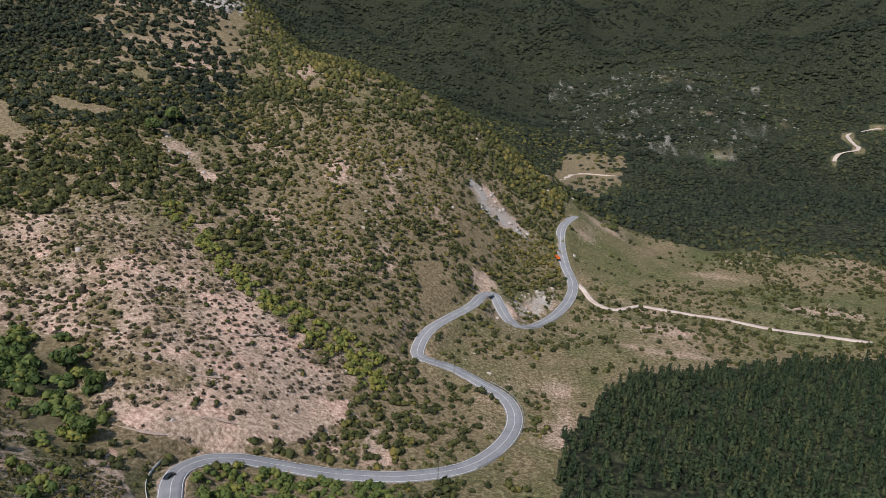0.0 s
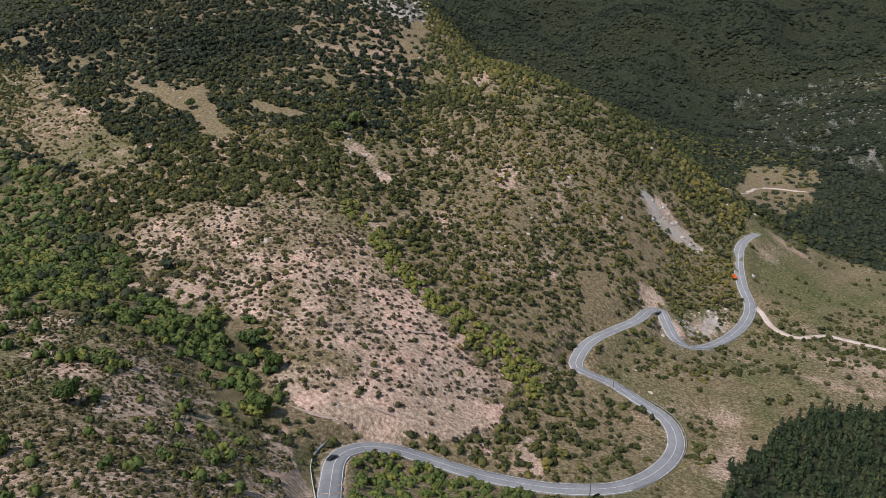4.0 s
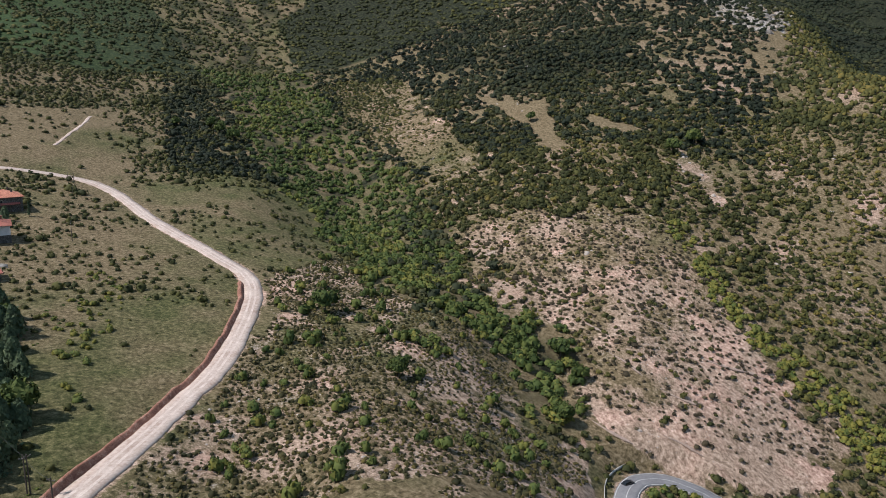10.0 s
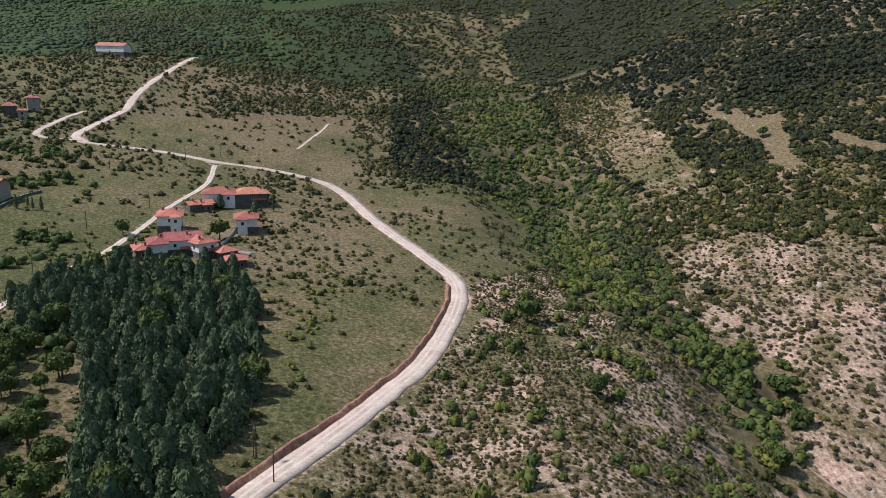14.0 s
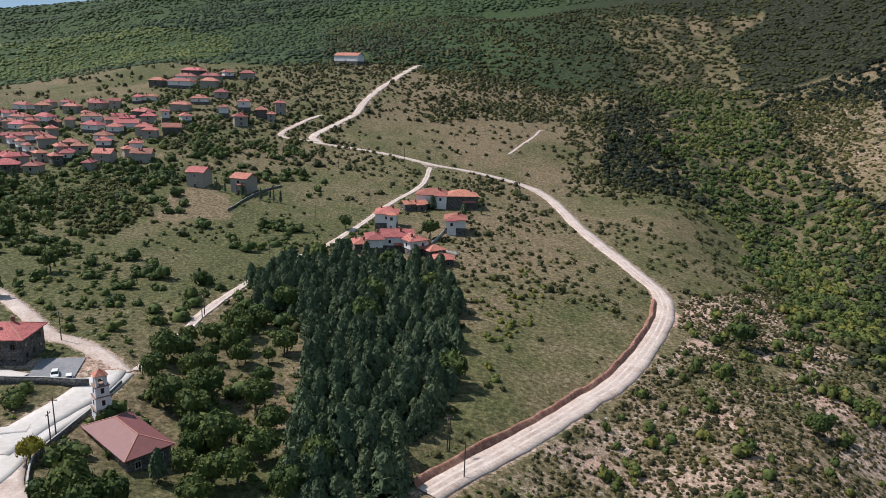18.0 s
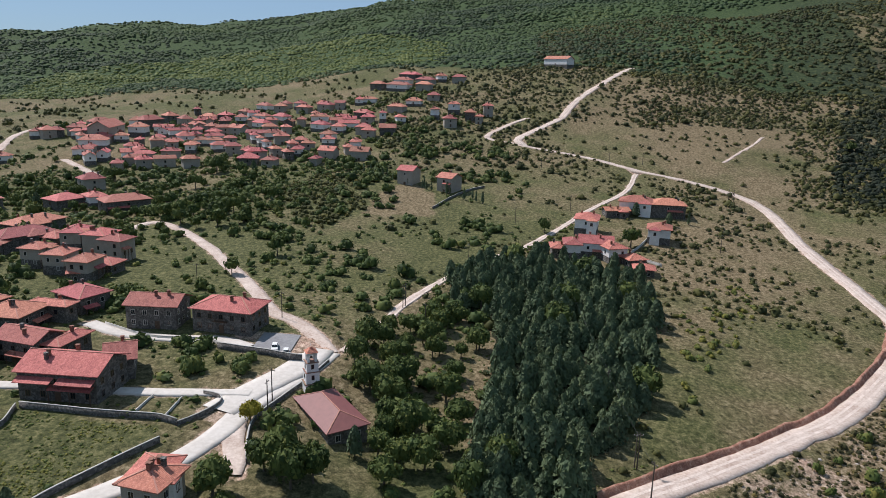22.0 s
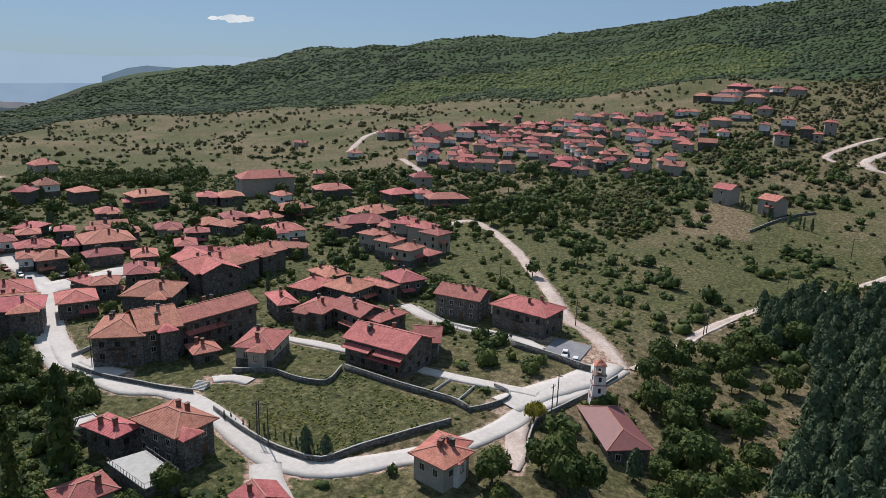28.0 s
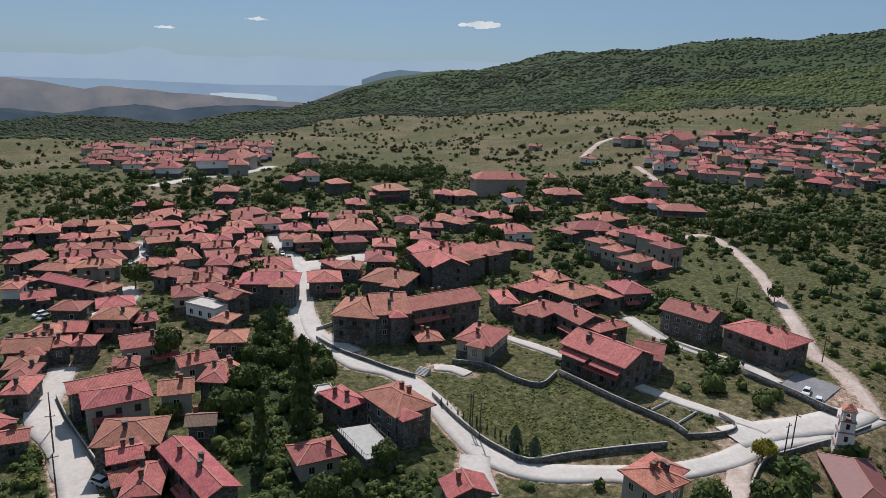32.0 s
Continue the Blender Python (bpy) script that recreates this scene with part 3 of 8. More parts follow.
def land_cover(x, y):
    """Bare earth, woodland floor and rock, 0 to 1, over the plan."""
    az, r = polar(x, y)
    soil = np.zeros(np.shape(x))
    rock = np.zeros(np.shape(x))
    hill = np.clip((50 - az) / 12, 0, 1) * np.clip((az + 10) / 14, 0, 1) * np.clip((r - 190) / 30, 0, 1)
    soil += hill * (0.31 + 0.20 * fbm(x, y, 30, 3, 41) + 0.06 * np.clip((az - 18) / 16, 0, 1) * np.clip((520 - r) / 100, 0, 1))
    soil = np.where((az < 4) & (az > -12) & (r < 420), 0.20 + 0.16 * fbm(x, y, 25, 3, 42), soil)
    soil += np.clip((az - 40) / 10, 0, 1) * 0.14 * np.clip(fbm(x, y, 20, 3, 43) + 0.3, 0, 1)
    soil += np.clip((-az - 8) / 4, 0, 1) * (0.42 * np.clip(fbm(x, y, 60, 3, 44) + 0.1, 0, 1) + 0.2 * np.clip(np.sin((x * 0.5 + y) / 7.0 + 2 * fbm(x, y, 60, 2, 103)), 0, 1) * (r > 360))
    soil += 0.16 * hill * vnoise(az / 1.5, r / 55, 121) * np.clip((26 - az) / 8, 0, 1)
    for name, s, k in (("brush", 0.30, 0.05), ("scar", 0.64, 0.10), ("scar_foot", 1.0, 0.0), ("slide", 0.8, 0.1), ("streak", 0.55, 0.25), ("rocky", 0.48, 0.10),
                       ("quarry", 0.8, 0.3), ("chute", 0.85, 0.1), ("terraces", 0.30, 0.22), ("cutting", 0.5, 0.4), ("cliff", 0.5, 0.45), ("crag", 0.1, 0.5)):
        w = inside(name, x, y)
        soil = np.where(w, s + 0.26 * fbm(x, y, 9, 3, 45) + 0.20 * fbm(x, y, 40, 2, 49), soil)
        rock = np.where(w, k + 0.25 * fbm(x, y, 7, 3, 46), rock)
    soil = np.where(inside("scar", x, y) & ~inside("scar_foot", x, y), soil - 0.16 * np.clip((az - 14) / 8, 0, 1), soil)
    for name in ("field", "small_field", "meadow", "far_field"):
        soil = np.where(inside(name, x, y), 0.1, soil)
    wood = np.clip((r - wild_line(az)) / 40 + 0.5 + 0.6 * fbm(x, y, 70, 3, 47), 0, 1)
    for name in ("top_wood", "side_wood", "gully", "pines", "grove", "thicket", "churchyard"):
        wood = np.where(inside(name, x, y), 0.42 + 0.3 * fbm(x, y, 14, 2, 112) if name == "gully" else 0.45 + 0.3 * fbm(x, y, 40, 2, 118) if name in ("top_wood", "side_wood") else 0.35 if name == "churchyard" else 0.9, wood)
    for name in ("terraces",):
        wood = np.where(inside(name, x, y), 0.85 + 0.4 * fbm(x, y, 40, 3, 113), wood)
    wood = np.where(any_in(("far_field", "field", "small_field"), x, y), 0, wood)
    edge, top = road_near(x, y)
    verge = np.clip(1 - (edge - 0.4) / 1.6, 0, 1) * (0.75 + 0.3 * fbm(x, y, 4, 2, 48))
    soil = np.maximum(np.where(edge < 3, soil * 0.8, soil), verge * np.where(az > 20, 0.8, 0.5))
    wood = np.where(edge < 4, 0, wood)
    soil = soil * (1 - 0.8 * wood)
    lush = 0.42 + 0.35 * fbm(x, y, 55, 3, 101) + 0.15 * fbm(x, y, 12, 2, 102)
    lush += 0.42 * np.clip((az - 100) / 12, 0, 1) * (r < 330) - 0.06 * np.clip((az - 46) / 8, 0, 1) * np.clip((96 - az) / 8, 0, 1) + 0.10 * (az < 0)
    lush += 0.20 * np.clip((az - 80) / 10, 0, 1) * np.clip((r - 180) / 80, 0, 1)
    # On woodland, alpha chooses the shade-painted or the leaf-green floor.
    lush = np.where(wood > 0.5, np.clip((az - 58) / 14, 0, 1) * np.clip((150 - az) / 12, 0, 1) * (r > 500), lush)
    lush = lush - 0.32 * hill
    for name, more in (("meadow", 0.35), ("thicket", 0.5), ("field", -0.6), ("small_field", -0.6), ("far_field", -0.4), ("churchyard", 0.2), ("orchard", 0.6), ("plain_field", -0.25), ("plough", -0.8)):
        lush = np.where(inside(name, x, y), lush + more, lush)
    return np.clip(np.stack([soil, wood, rock, lush], -1), 0, 1)


# ---- the ground sheet ----
az_fine = np.concatenate([np.arange(-36, 172, 0.4), np.arange(172, 324, 2.0)])
r_fine = np.concatenate([[0.0, 6, 12, 18, 24, 30, 36, 42, 48, 54], np.geomspace(60, 800, 240), np.geomspace(808, 4900, 70)])
RR, AA = np.meshgrid(r_fine, np.radians(az_fine), indexing="ij")
GX, GY = -RR * np.sin(AA), RR * np.cos(AA)
GZ = ground_height(GX, GY)
GZ[0] = GZ[1].mean()
ground = mesh_object("ground", np.stack([GX, GY, GZ], -1).reshape(-1, 3), grid_faces(len(r_fine), len(az_fine), True), M_GROUND, True)
tagged(ground, "dry grassy hillside with pink earth scars and wooded mountain slopes", "ground", kind="structure")
col = ground.data.color_attributes.new("cover", "FLOAT_COLOR", "POINT")
col.data.foreach_set("color", land_cover(GX.ravel(), GY.ravel()).astype(np.float32).ravel())


# ---- road surfaces ----
def ribbon(name, line, z, left, right, material, lift=0.0, cols=5, thick=0.0):
    """A strip along a plan line between two offsets, a little crowned."""
    t = np.gradient(line, axis=0)
    t /= np.linalg.norm(t, axis=1, keepdims=True)
    nrm = np.stack([-t[:, 1], t[:, 0]], -1)
    left, right = np.broadcast_to(left, len(line))[:, None], np.broadcast_to(right, len(line))[:, None]
    o = left + (right - left) * np.linspace(0, 1, cols)[None]
    p = line[:, None] + nrm[:, None] * o[..., None]
    h = z[:, None] - 0.02 * np.abs(o) + lift
    v = np.concatenate([p, h[..., None]], -1)
    if thick:   # turned-down edges
        v = np.concatenate([v[:, :1] - [0, 0, thick], v, v[:, -1:] - [0, 0, thick]], 1)
        cols += 2
    return mesh_object(name, v.reshape(-1, 3), grid_faces(len(line), cols), material, True)


def wobble(line, width, seed):
    s = np.arange(len(line))
    return width / 2 + 0.35 * vnoise(s / 3.0, s * 0 + seed, seed) + 0.25 * vnoise(s / 1.2, s * 0, seed + 5)


ROAD_LOOK = {"asphalt_road": (M_ASPHALT, "grey asphalt mountain road with white edge lines"),
             "main_street": (M_CONCRETE, "pale concrete village street"), "lower_street": (M_CONCRETE, "pale concrete village street"),
             "barn_lane": (M_CONCRETE, "pale paved lane between gardens"), "old_street": (M_CONCRETE, "pale paved old village street"),
             "plaza_street": (M_CONCRETE, "pale paved street to the square"), "yard_lane": (M_CONCRETE, "pale paved yard lane beside the houses"), "parking_yard": (M_ASPHALT, "grey asphalt parking yard"),
             "garden_path": (M_CONCRETE, "pale paved garden terrace"), "hotel_yard": (M_CONCRETE, "pale paved yard before the large house"), "junction": (M_CONCRETE, "pale worn junction beside the church"), "square": (M_CONCRETE, "pale paved village square"), "west_street": (M_CONCRETE, "pale paved village street"),
             "north_street": (M_CONCRETE, "pale paved village street"), "yard_street": (M_CONCRETE, "pale paved yard"), "far_street": (M_CONCRETE, "pale paved street at the village edge")}
for k, (name, (line, z, width)) in enumerate(ROADS.items()):
    m, label = ROAD_LOOK.get(name, (M_DIRT, "pale unpaved gravel road with ragged verges"))
    if m is M_DIRT or name in ("main_street", "old_street", "barn_lane", "square", "junction"):
        ob = ribbon(name, line, z, -wobble(line, width, k), wobble(line, width, k + 50), m, 0.0, 5, 0.9)
    else:
        ob = ribbon(name, line, z, -width / 2, width / 2, m, 0.0, 5, 0.9)
    tagged(ob, label, "road", kind="structure")
    if name in ("dirt_road", "hamlet_road", "field_lane"):
        for c in (-0.95, 0.95):   # wheel tracks packed paler
            away = c + 0.18 * vnoise(np.arange(len(line)) / 4.0, 0.0 * line[:, 0], 77)
            tagged(ribbon("wheel_track", line, z, away - 0.38, away + 0.38, M_TRACK, 0.035, 3), "pale packed wheel track").parent = ob
    if name == "asphalt_road":
        for side in (-1, 1):
            e = ribbon("edge_line", line, z, side * (width / 2 - 0.45), side * (width / 2 - 0.3), M_LINE, 0.03, 2)
            e.parent = ob
        e = ribbon("centre_line", line, z, -0.07, 0.07, M_LINE, 0.05, 2)
        e.parent = ob

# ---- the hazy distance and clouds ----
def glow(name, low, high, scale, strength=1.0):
    """Distance through many kilometres of bright air, its haze painted as glowing colour."""
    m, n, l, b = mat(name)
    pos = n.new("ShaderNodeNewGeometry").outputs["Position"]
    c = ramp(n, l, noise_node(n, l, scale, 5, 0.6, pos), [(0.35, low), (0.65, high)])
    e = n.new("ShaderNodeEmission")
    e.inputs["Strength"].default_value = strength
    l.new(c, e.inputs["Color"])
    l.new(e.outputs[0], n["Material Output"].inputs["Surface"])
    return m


def far_ridge(name, r, foot, pairs, material, label, rough=0.02, deep=250.0):
    """A range of hills at range r: (bearing, elevation) pairs of its crest, down to the elevation foot."""
    az, el = np.array(pairs, float).reshape(-1, 2).T
    order = np.argsort(az)
    a = np.linspace(az.min(), az.max(), 240)
    e = np.interp(a, az[order], el[order]) + rough * fbm(a * 40, a * 0, 60, 4, 81)
    rows = []
    for k in np.linspace(0, 1, 7):
        rr = r + deep * k
        ee = foot + (e - foot) * k ** 0.7
        rows.append(np.stack([-rr * np.sin(np.radians(a)), rr * np.cos(np.radians(a)), EYE + rr * np.tan(np.radians(ee))], -1))
    ob = mesh_object(name, np.concatenate(rows), grid_faces(7, len(a)), material, True)
    return tagged(ob, label, "backdrop", kind="structure")


# Blue haze is mixed into each hill's emission colour.
M_RANGE = glow("hazy_blue_range", (0.37, 0.50, 0.66), (0.41, 0.535, 0.685), 0.002)
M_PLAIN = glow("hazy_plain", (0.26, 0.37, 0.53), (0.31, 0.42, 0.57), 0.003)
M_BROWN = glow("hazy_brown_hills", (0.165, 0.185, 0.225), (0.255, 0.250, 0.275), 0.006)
M_SLATE = glow("hazy_slate_hills", (0.060, 0.090, 0.130), (0.105, 0.135, 0.175), 0.006)
M_HEAD = glow("hazy_blue_headland", (0.12, 0.19, 0.27), (0.16, 0.23, 0.31), 0.004)
# Lake glint and sunlight on the clouds are emission colours too.
M_LAKE = glow("glowing_lake", (0.48, 0.60, 0.72), (0.54, 0.65, 0.76), 0.003)
M_CLOUD = glow("glowing_cloud", (0.72, 0.78, 0.84), (0.95, 0.97, 1.0), 0.006)
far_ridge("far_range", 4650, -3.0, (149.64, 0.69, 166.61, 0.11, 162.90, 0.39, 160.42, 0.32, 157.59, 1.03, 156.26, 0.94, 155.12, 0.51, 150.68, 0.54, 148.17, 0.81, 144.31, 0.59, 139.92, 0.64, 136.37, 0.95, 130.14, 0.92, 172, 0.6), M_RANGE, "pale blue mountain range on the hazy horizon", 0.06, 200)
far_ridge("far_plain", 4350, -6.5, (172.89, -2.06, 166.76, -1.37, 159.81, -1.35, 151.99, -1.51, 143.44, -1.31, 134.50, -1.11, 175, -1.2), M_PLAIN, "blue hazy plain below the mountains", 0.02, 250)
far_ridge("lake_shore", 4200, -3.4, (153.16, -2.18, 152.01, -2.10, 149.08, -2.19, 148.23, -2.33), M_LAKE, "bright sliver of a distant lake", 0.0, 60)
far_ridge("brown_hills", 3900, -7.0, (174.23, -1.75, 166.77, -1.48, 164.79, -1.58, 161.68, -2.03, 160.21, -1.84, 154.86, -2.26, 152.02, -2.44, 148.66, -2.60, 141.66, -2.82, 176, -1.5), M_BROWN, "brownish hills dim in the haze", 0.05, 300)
far_ridge("hazy_slate_hills", 3300, -7.5, (174.40, -3.12, 166.97, -3.51, 163.60, -3.79, 160.69, -3.36, 158.42, -3.08, 155.71, -3.45, 152.87, -3.14, 149.95, -2.98, 141.65, -3.18, 176, -3.2), M_SLATE, "dark blue-grey hills in the haze", 0.05, 300)
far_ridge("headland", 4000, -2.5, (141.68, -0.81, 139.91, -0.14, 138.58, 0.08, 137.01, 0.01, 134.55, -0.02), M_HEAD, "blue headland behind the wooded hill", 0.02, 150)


def cloud(az, el, wide, seed):
    """A small fair-weather cloud, far off: many soft lumps on a flat base."""
    pick = np.random.default_rng(seed)
    r = 4700.0
    c = np.array([-r * math.sin(radians(az)), r * math.cos(radians(az)), EYE + r * math.tan(radians(el))])
    side = np.array([math.cos(radians(az)), math.sin(radians(az)), 0])
    vs, fs = [], []
    for k in range(26):
        u = pick.normal() * 0.26
        s = wide * (0.10 + 0.07 * pick.random()) * max(0.25, 1 - abs(u) * 1.4)
        p = c + side * u * wide + np.array([0, 0, abs(pick.normal()) * 0.05 * wide * max(0.1, 1 - abs(u) * 2)])
        fs.append(ICO_F + 12 * k)
        vs.append(ICO_V * [s, s, s * 0.42] * (0.85 + 0.3 * pick.random((12, 1))) + p)
    ob = mesh_object("cloud", np.concatenate(vs), np.concatenate(fs), M_CLOUD, True)
    return tagged(ob, "small white fair-weather cloud", "cloud", kind="stuff")


ICO_V = np.array([(0, -1, 1.618), (0, 1, 1.618), (0, -1, -1.618), (0, 1, -1.618), (-1, 1.618, 0), (1, 1.618, 0), (-1, -1.618, 0), (1, -1.618, 0),
                  (-1.618, 0, 1), (-1.618, 0, -1), (1.618, 0, 1), (1.618, 0, -1)]) / 1.902
ICO_F = np.array([(0, 1, 8), (0, 10, 1), (1, 4, 8), (1, 10, 5), (1, 5, 4), (0, 8, 6), (0, 6, 7), (0, 7, 10), (2, 9, 3), (2, 3, 11),
                  (3, 9, 4), (3, 4, 5), (3, 5, 11), (2, 6, 9), (2, 7, 6), (2, 11, 7), (8, 4, 9), (8, 9, 6), (10, 11, 5), (10, 7, 11)])
cloud(132.50, 3.60, 340, 1)
cloud(149.57, 3.34, 130, 2)
cloud(156.10, 2.41, 130, 3)

# ---- houses ----
def roof_material(name, stops):
    """Clay tiles: rows of pans along the slope, each tile a little different."""
    m, n, l, b = mat(name)
    tc = n.new("ShaderNodeTexCoord").outputs["Object"]
    br = n.new("ShaderNodeTexBrick")
    br.inputs["Scale"].default_value = 1.0
    br.inputs["Brick Width"].default_value, br.inputs["Row Height"].default_value = 0.26, 0.36
    br.inputs["Mortar Size"].default_value, br.inputs["Bias"].default_value = 0.02, 0.0
    br.inputs["Color1"].default_value, br.inputs["Color2"].default_value, br.inputs["Mortar"].default_value = (0, 0, 0, 1), (1, 1, 1, 1), (0.1, 0.1, 0.1, 1)
    l.new(tc, br.inputs["Vector"])
    pos = n.new("ShaderNodeNewGeometry").outputs["Position"]
    stain = noise_node(n, l, 0.5, 6, 0.7, pos)
    f = mix(n, l, 0.72, br.outputs["Color"], stain)
    sp = n.new("ShaderNodeSeparateColor")
    l.new(f, sp.inputs[0])
    c = ramp(n, l, sp.outputs[0], stops)
    o = n.new("ShaderNodeObjectInfo")
    h = n.new("ShaderNodeHueSaturation")
    k = n.new("ShaderNodeMapRange")
    k.inputs[3].default_value, k.inputs[4].default_value = 0.58, 1.06
    l.new(o.outputs["Random"], k.inputs[0])
    l.new(k.outputs[0], h.inputs["Value"])
    q = n.new("ShaderNodeMapRange")
    q.inputs[3].default_value, q.inputs[4].default_value = 0.478, 0.514
    wn2 = n.new("ShaderNodeTexWhiteNoise")
    wn2.noise_dimensions = "1D"
    l.new(o.outputs["Random"], wn2.inputs["W"])
    l.new(wn2.outputs["Value"], q.inputs[0])
    l.new(q.outputs[0], h.inputs["Hue"])
    l.new(c, h.inputs["Color"])
    l.new(h.outputs[0], b.inputs["Base Color"])
    b.inputs["Roughness"].default_value = 0.8
    w = n.new("ShaderNodeTexWave")
    w.wave_type, w.bands_direction = "BANDS", "X"
    w.inputs["Scale"].default_value = 1.25
    l.new(tc, w.inputs["Vector"])
    bump(n, l, b, w.outputs["Fac"], 0.45, 0.08)
    return m


M_TILE = roof_material("clay_tiles", [(0.25, (0.27, 0.084, 0.064)), (0.5, (0.51, 0.170, 0.122)), (0.75, (0.64, 0.26, 0.195))])
M_OLDTILE = roof_material("old_tiles", [(0.25, (0.16, 0.10, 0.075)), (0.5, (0.27, 0.16, 0.11)), (0.75, (0.36, 0.25, 0.18))])
M_RIDGE = plain("ridge_tiles", [(0.3, (0.30, 0.12, 0.09)), (0.7, (0.48, 0.24, 0.18))], 1.5, 0.8, 0.2)


def stone_material():
    m, n, l, b = mat("rubble_stone")
    pos = n.new("ShaderNodeNewGeometry").outputs["Position"]
    v = n.new("ShaderNodeTexVoronoi")
    v.inputs["Scale"].default_value = 2.4
    l.new(pos, v.inputs["Vector"])
    g = noise_node(n, l, 0.6, 5, 0.6, pos)
    f = mix(n, l, 0.5, v.outputs["Color"], g)
    sp = n.new("ShaderNodeSeparateColor")
    l.new(f, sp.inputs[0])
    c = ramp(n, l, sp.outputs[0], [(0.2, (0.052, 0.048, 0.045)), (0.5, (0.102, 0.095, 0.088)), (0.8, (0.20, 0.188, 0.175))])
    l.new(c, b.inputs["Base Color"])
    b.inputs["Roughness"].default_value = 0.9
    bump(n, l, b, v.outputs["Distance"], 0.6, 0.06)
    return m


M_STONE = stone_material()
M_WHITE = plain("white_plaster", [(0.3, (0.62, 0.61, 0.60)), (0.6, (0.80, 0.79, 0.78))], 0.5, 0.85, 0.15, 0.02)
M_SAND = plain("sand_plaster", [(0.3, (0.26, 0.235, 0.20)), (0.6, (0.38, 0.345, 0.30))], 0.5, 0.85, 0.15, 0.02)
M_BLUE = plain("blue_plaster", [(0.3, (0.06, 0.10, 0.28)), (0.6, (0.10, 0.15, 0.38))], 0.5, 0.85, 0.15, 0.02)
M_FRAME = plain("brown_wood", [(0.3, (0.06, 0.035, 0.02)), (0.7, (0.13, 0.08, 0.05))], 2.0, 0.6, 0.1)
M_PALEFRAME = plain("pale_stone_trim", [(0.3, (0.42, 0.40, 0.36)), (0.7, (0.58, 0.56, 0.52))], 2.0, 0.8, 0.1)
M_GLASS, gn, gl, gb = mat("window_glass")
gb.inputs["Base Color"].default_value, gb.inputs["Roughness"].default_value = (0.015, 0.02, 0.025, 1), 0.08
M_BRICK = plain("chimney_brick", [(0.3, (0.16, 0.07, 0.05)), (0.7, (0.28, 0.13, 0.09))], 2.0, 0.85, 0.3)
WALLS = {"stone": M_STONE, "white": M_WHITE, "sand": M_SAND, "blue": M_BLUE, "old": M_STONE}
WORDS = {"stone": "grey rubble stone walls", "white": "white plaster walls", "sand": "sand coloured plaster walls", "blue": "blue painted walls", "old": "weathered stone walls"}


def bm_box(bm, x0, y0, z0, x1, y1, z1):
    v = [bm.verts.new(p) for p in ((x0, y0, z0), (x1, y0, z0), (x1, y1, z0), (x0, y1, z0), (x0, y0, z1), (x1, y0, z1), (x1, y1, z1), (x0, y1, z1))]
    for f in ((3, 2, 1, 0), (4, 5, 6, 7), (0, 1, 5, 4), (1, 2, 6, 5), (2, 3, 7, 6), (3, 0, 4, 7)):
        bm.faces.new([v[i] for i in f])


def bm_solid(bm, points, faces):
    v = [bm.verts.new(p) for p in points]
    for f in faces:
        bm.faces.new([v[i] for i in f])


def mesh_of(name, bm, material):
    me = bpy.data.meshes.new(name)
    bm.normal_update()
    bm.to_mesh(me)
    bm.free()
    me.materials.append(material)
    return me


def part(name, bm, material, parent, label=""):
    ob = new(name, mesh_of(name, bm, material) if not isinstance(bm, bpy.types.Mesh) else bm)
    ob.parent = parent
    return tagged(ob, label)


def window_meshes(w, h, material):
    """A window standing proud of its wall: frame with a cross bar and sill, and the panes set back in it."""
    bm = bmesh.new()
    t = 0.10
    bm_box(bm, -w / 2 - t, -0.10, -0.12, w / 2 + t, 0.02, 0.0)
    bm_box(bm, -w / 2 - t, -0.06, h, w / 2 + t, 0.02, h + t)
    for s in (-1, 1):
        bm_box(bm, min(s * w / 2, s * (w / 2 + t)), -0.06, 0, max(s * w / 2, s * (w / 2 + t)), 0.02, h)
    bm_box(bm, -0.03, -0.05, 0, 0.03, 0.02, h)
    frame_me = mesh_of("window", bm, material)
    bm = bmesh.new()
    bm_box(bm, -w / 2, -0.02, 0, -0.03, 0.02, h)
    bm_box(bm, 0.03, -0.02, 0, w / 2, 0.02, h)
    return frame_me, mesh_of("pane", bm, M_GLASS)


def glazed(material):
    """A window of one piece for the houses further off: a proud frame whose inner face is the glass."""
    bm = bmesh.new()
    o, i = [(-0.62, -0.12), (0.62, -0.12), (0.62, 1.45), (-0.62, 1.45)], [(-0.5, 0), (0.5, 0), (0.5, 1.33), (-0.5, 1.33)]
    pts = [(x, 0.02, z) for x, z in o] + [(x, -0.07, z) for x, z in o] + [(x, -0.07, z) for x, z in i] + [(x, -0.02, z) for x, z in i]
    ring = [(a + k, a + (k + 1) % 4, b + (k + 1) % 4, b + k) for a, b in ((0, 4), (4, 8), (8, 12)) for k in range(4)]
    bm_solid(bm, pts, ring + [(12, 13, 14, 15)])
    bm.faces.ensure_lookup_table()
    bm.faces[-1].material_index = 1
    me = mesh_of("window", bm, material)
    me.materials.append(M_GLASS)
    return me


WIN_BROWN, PANE = window_meshes(1.05, 1.35, M_FRAME)
WIN_PALE, _ = window_meshes(1.05, 1.35, M_PALEFRAME)
FAR_BROWN, FAR_PALE = glazed(M_FRAME), glazed(M_PALEFRAME)
bm = bmesh.new()
bm_box(bm, -0.55, -0.05, 0, 0.55, 0.02, 2.15)
bm_box(bm, -0.70, -0.09, 0, -0.55, 0.02, 2.3)
bm_box(bm, 0.55, -0.09, 0, 0.70, 0.02, 2.3)
bm_box(bm, -0.55, -0.09, 2.15, 0.55, 0.02, 2.3)
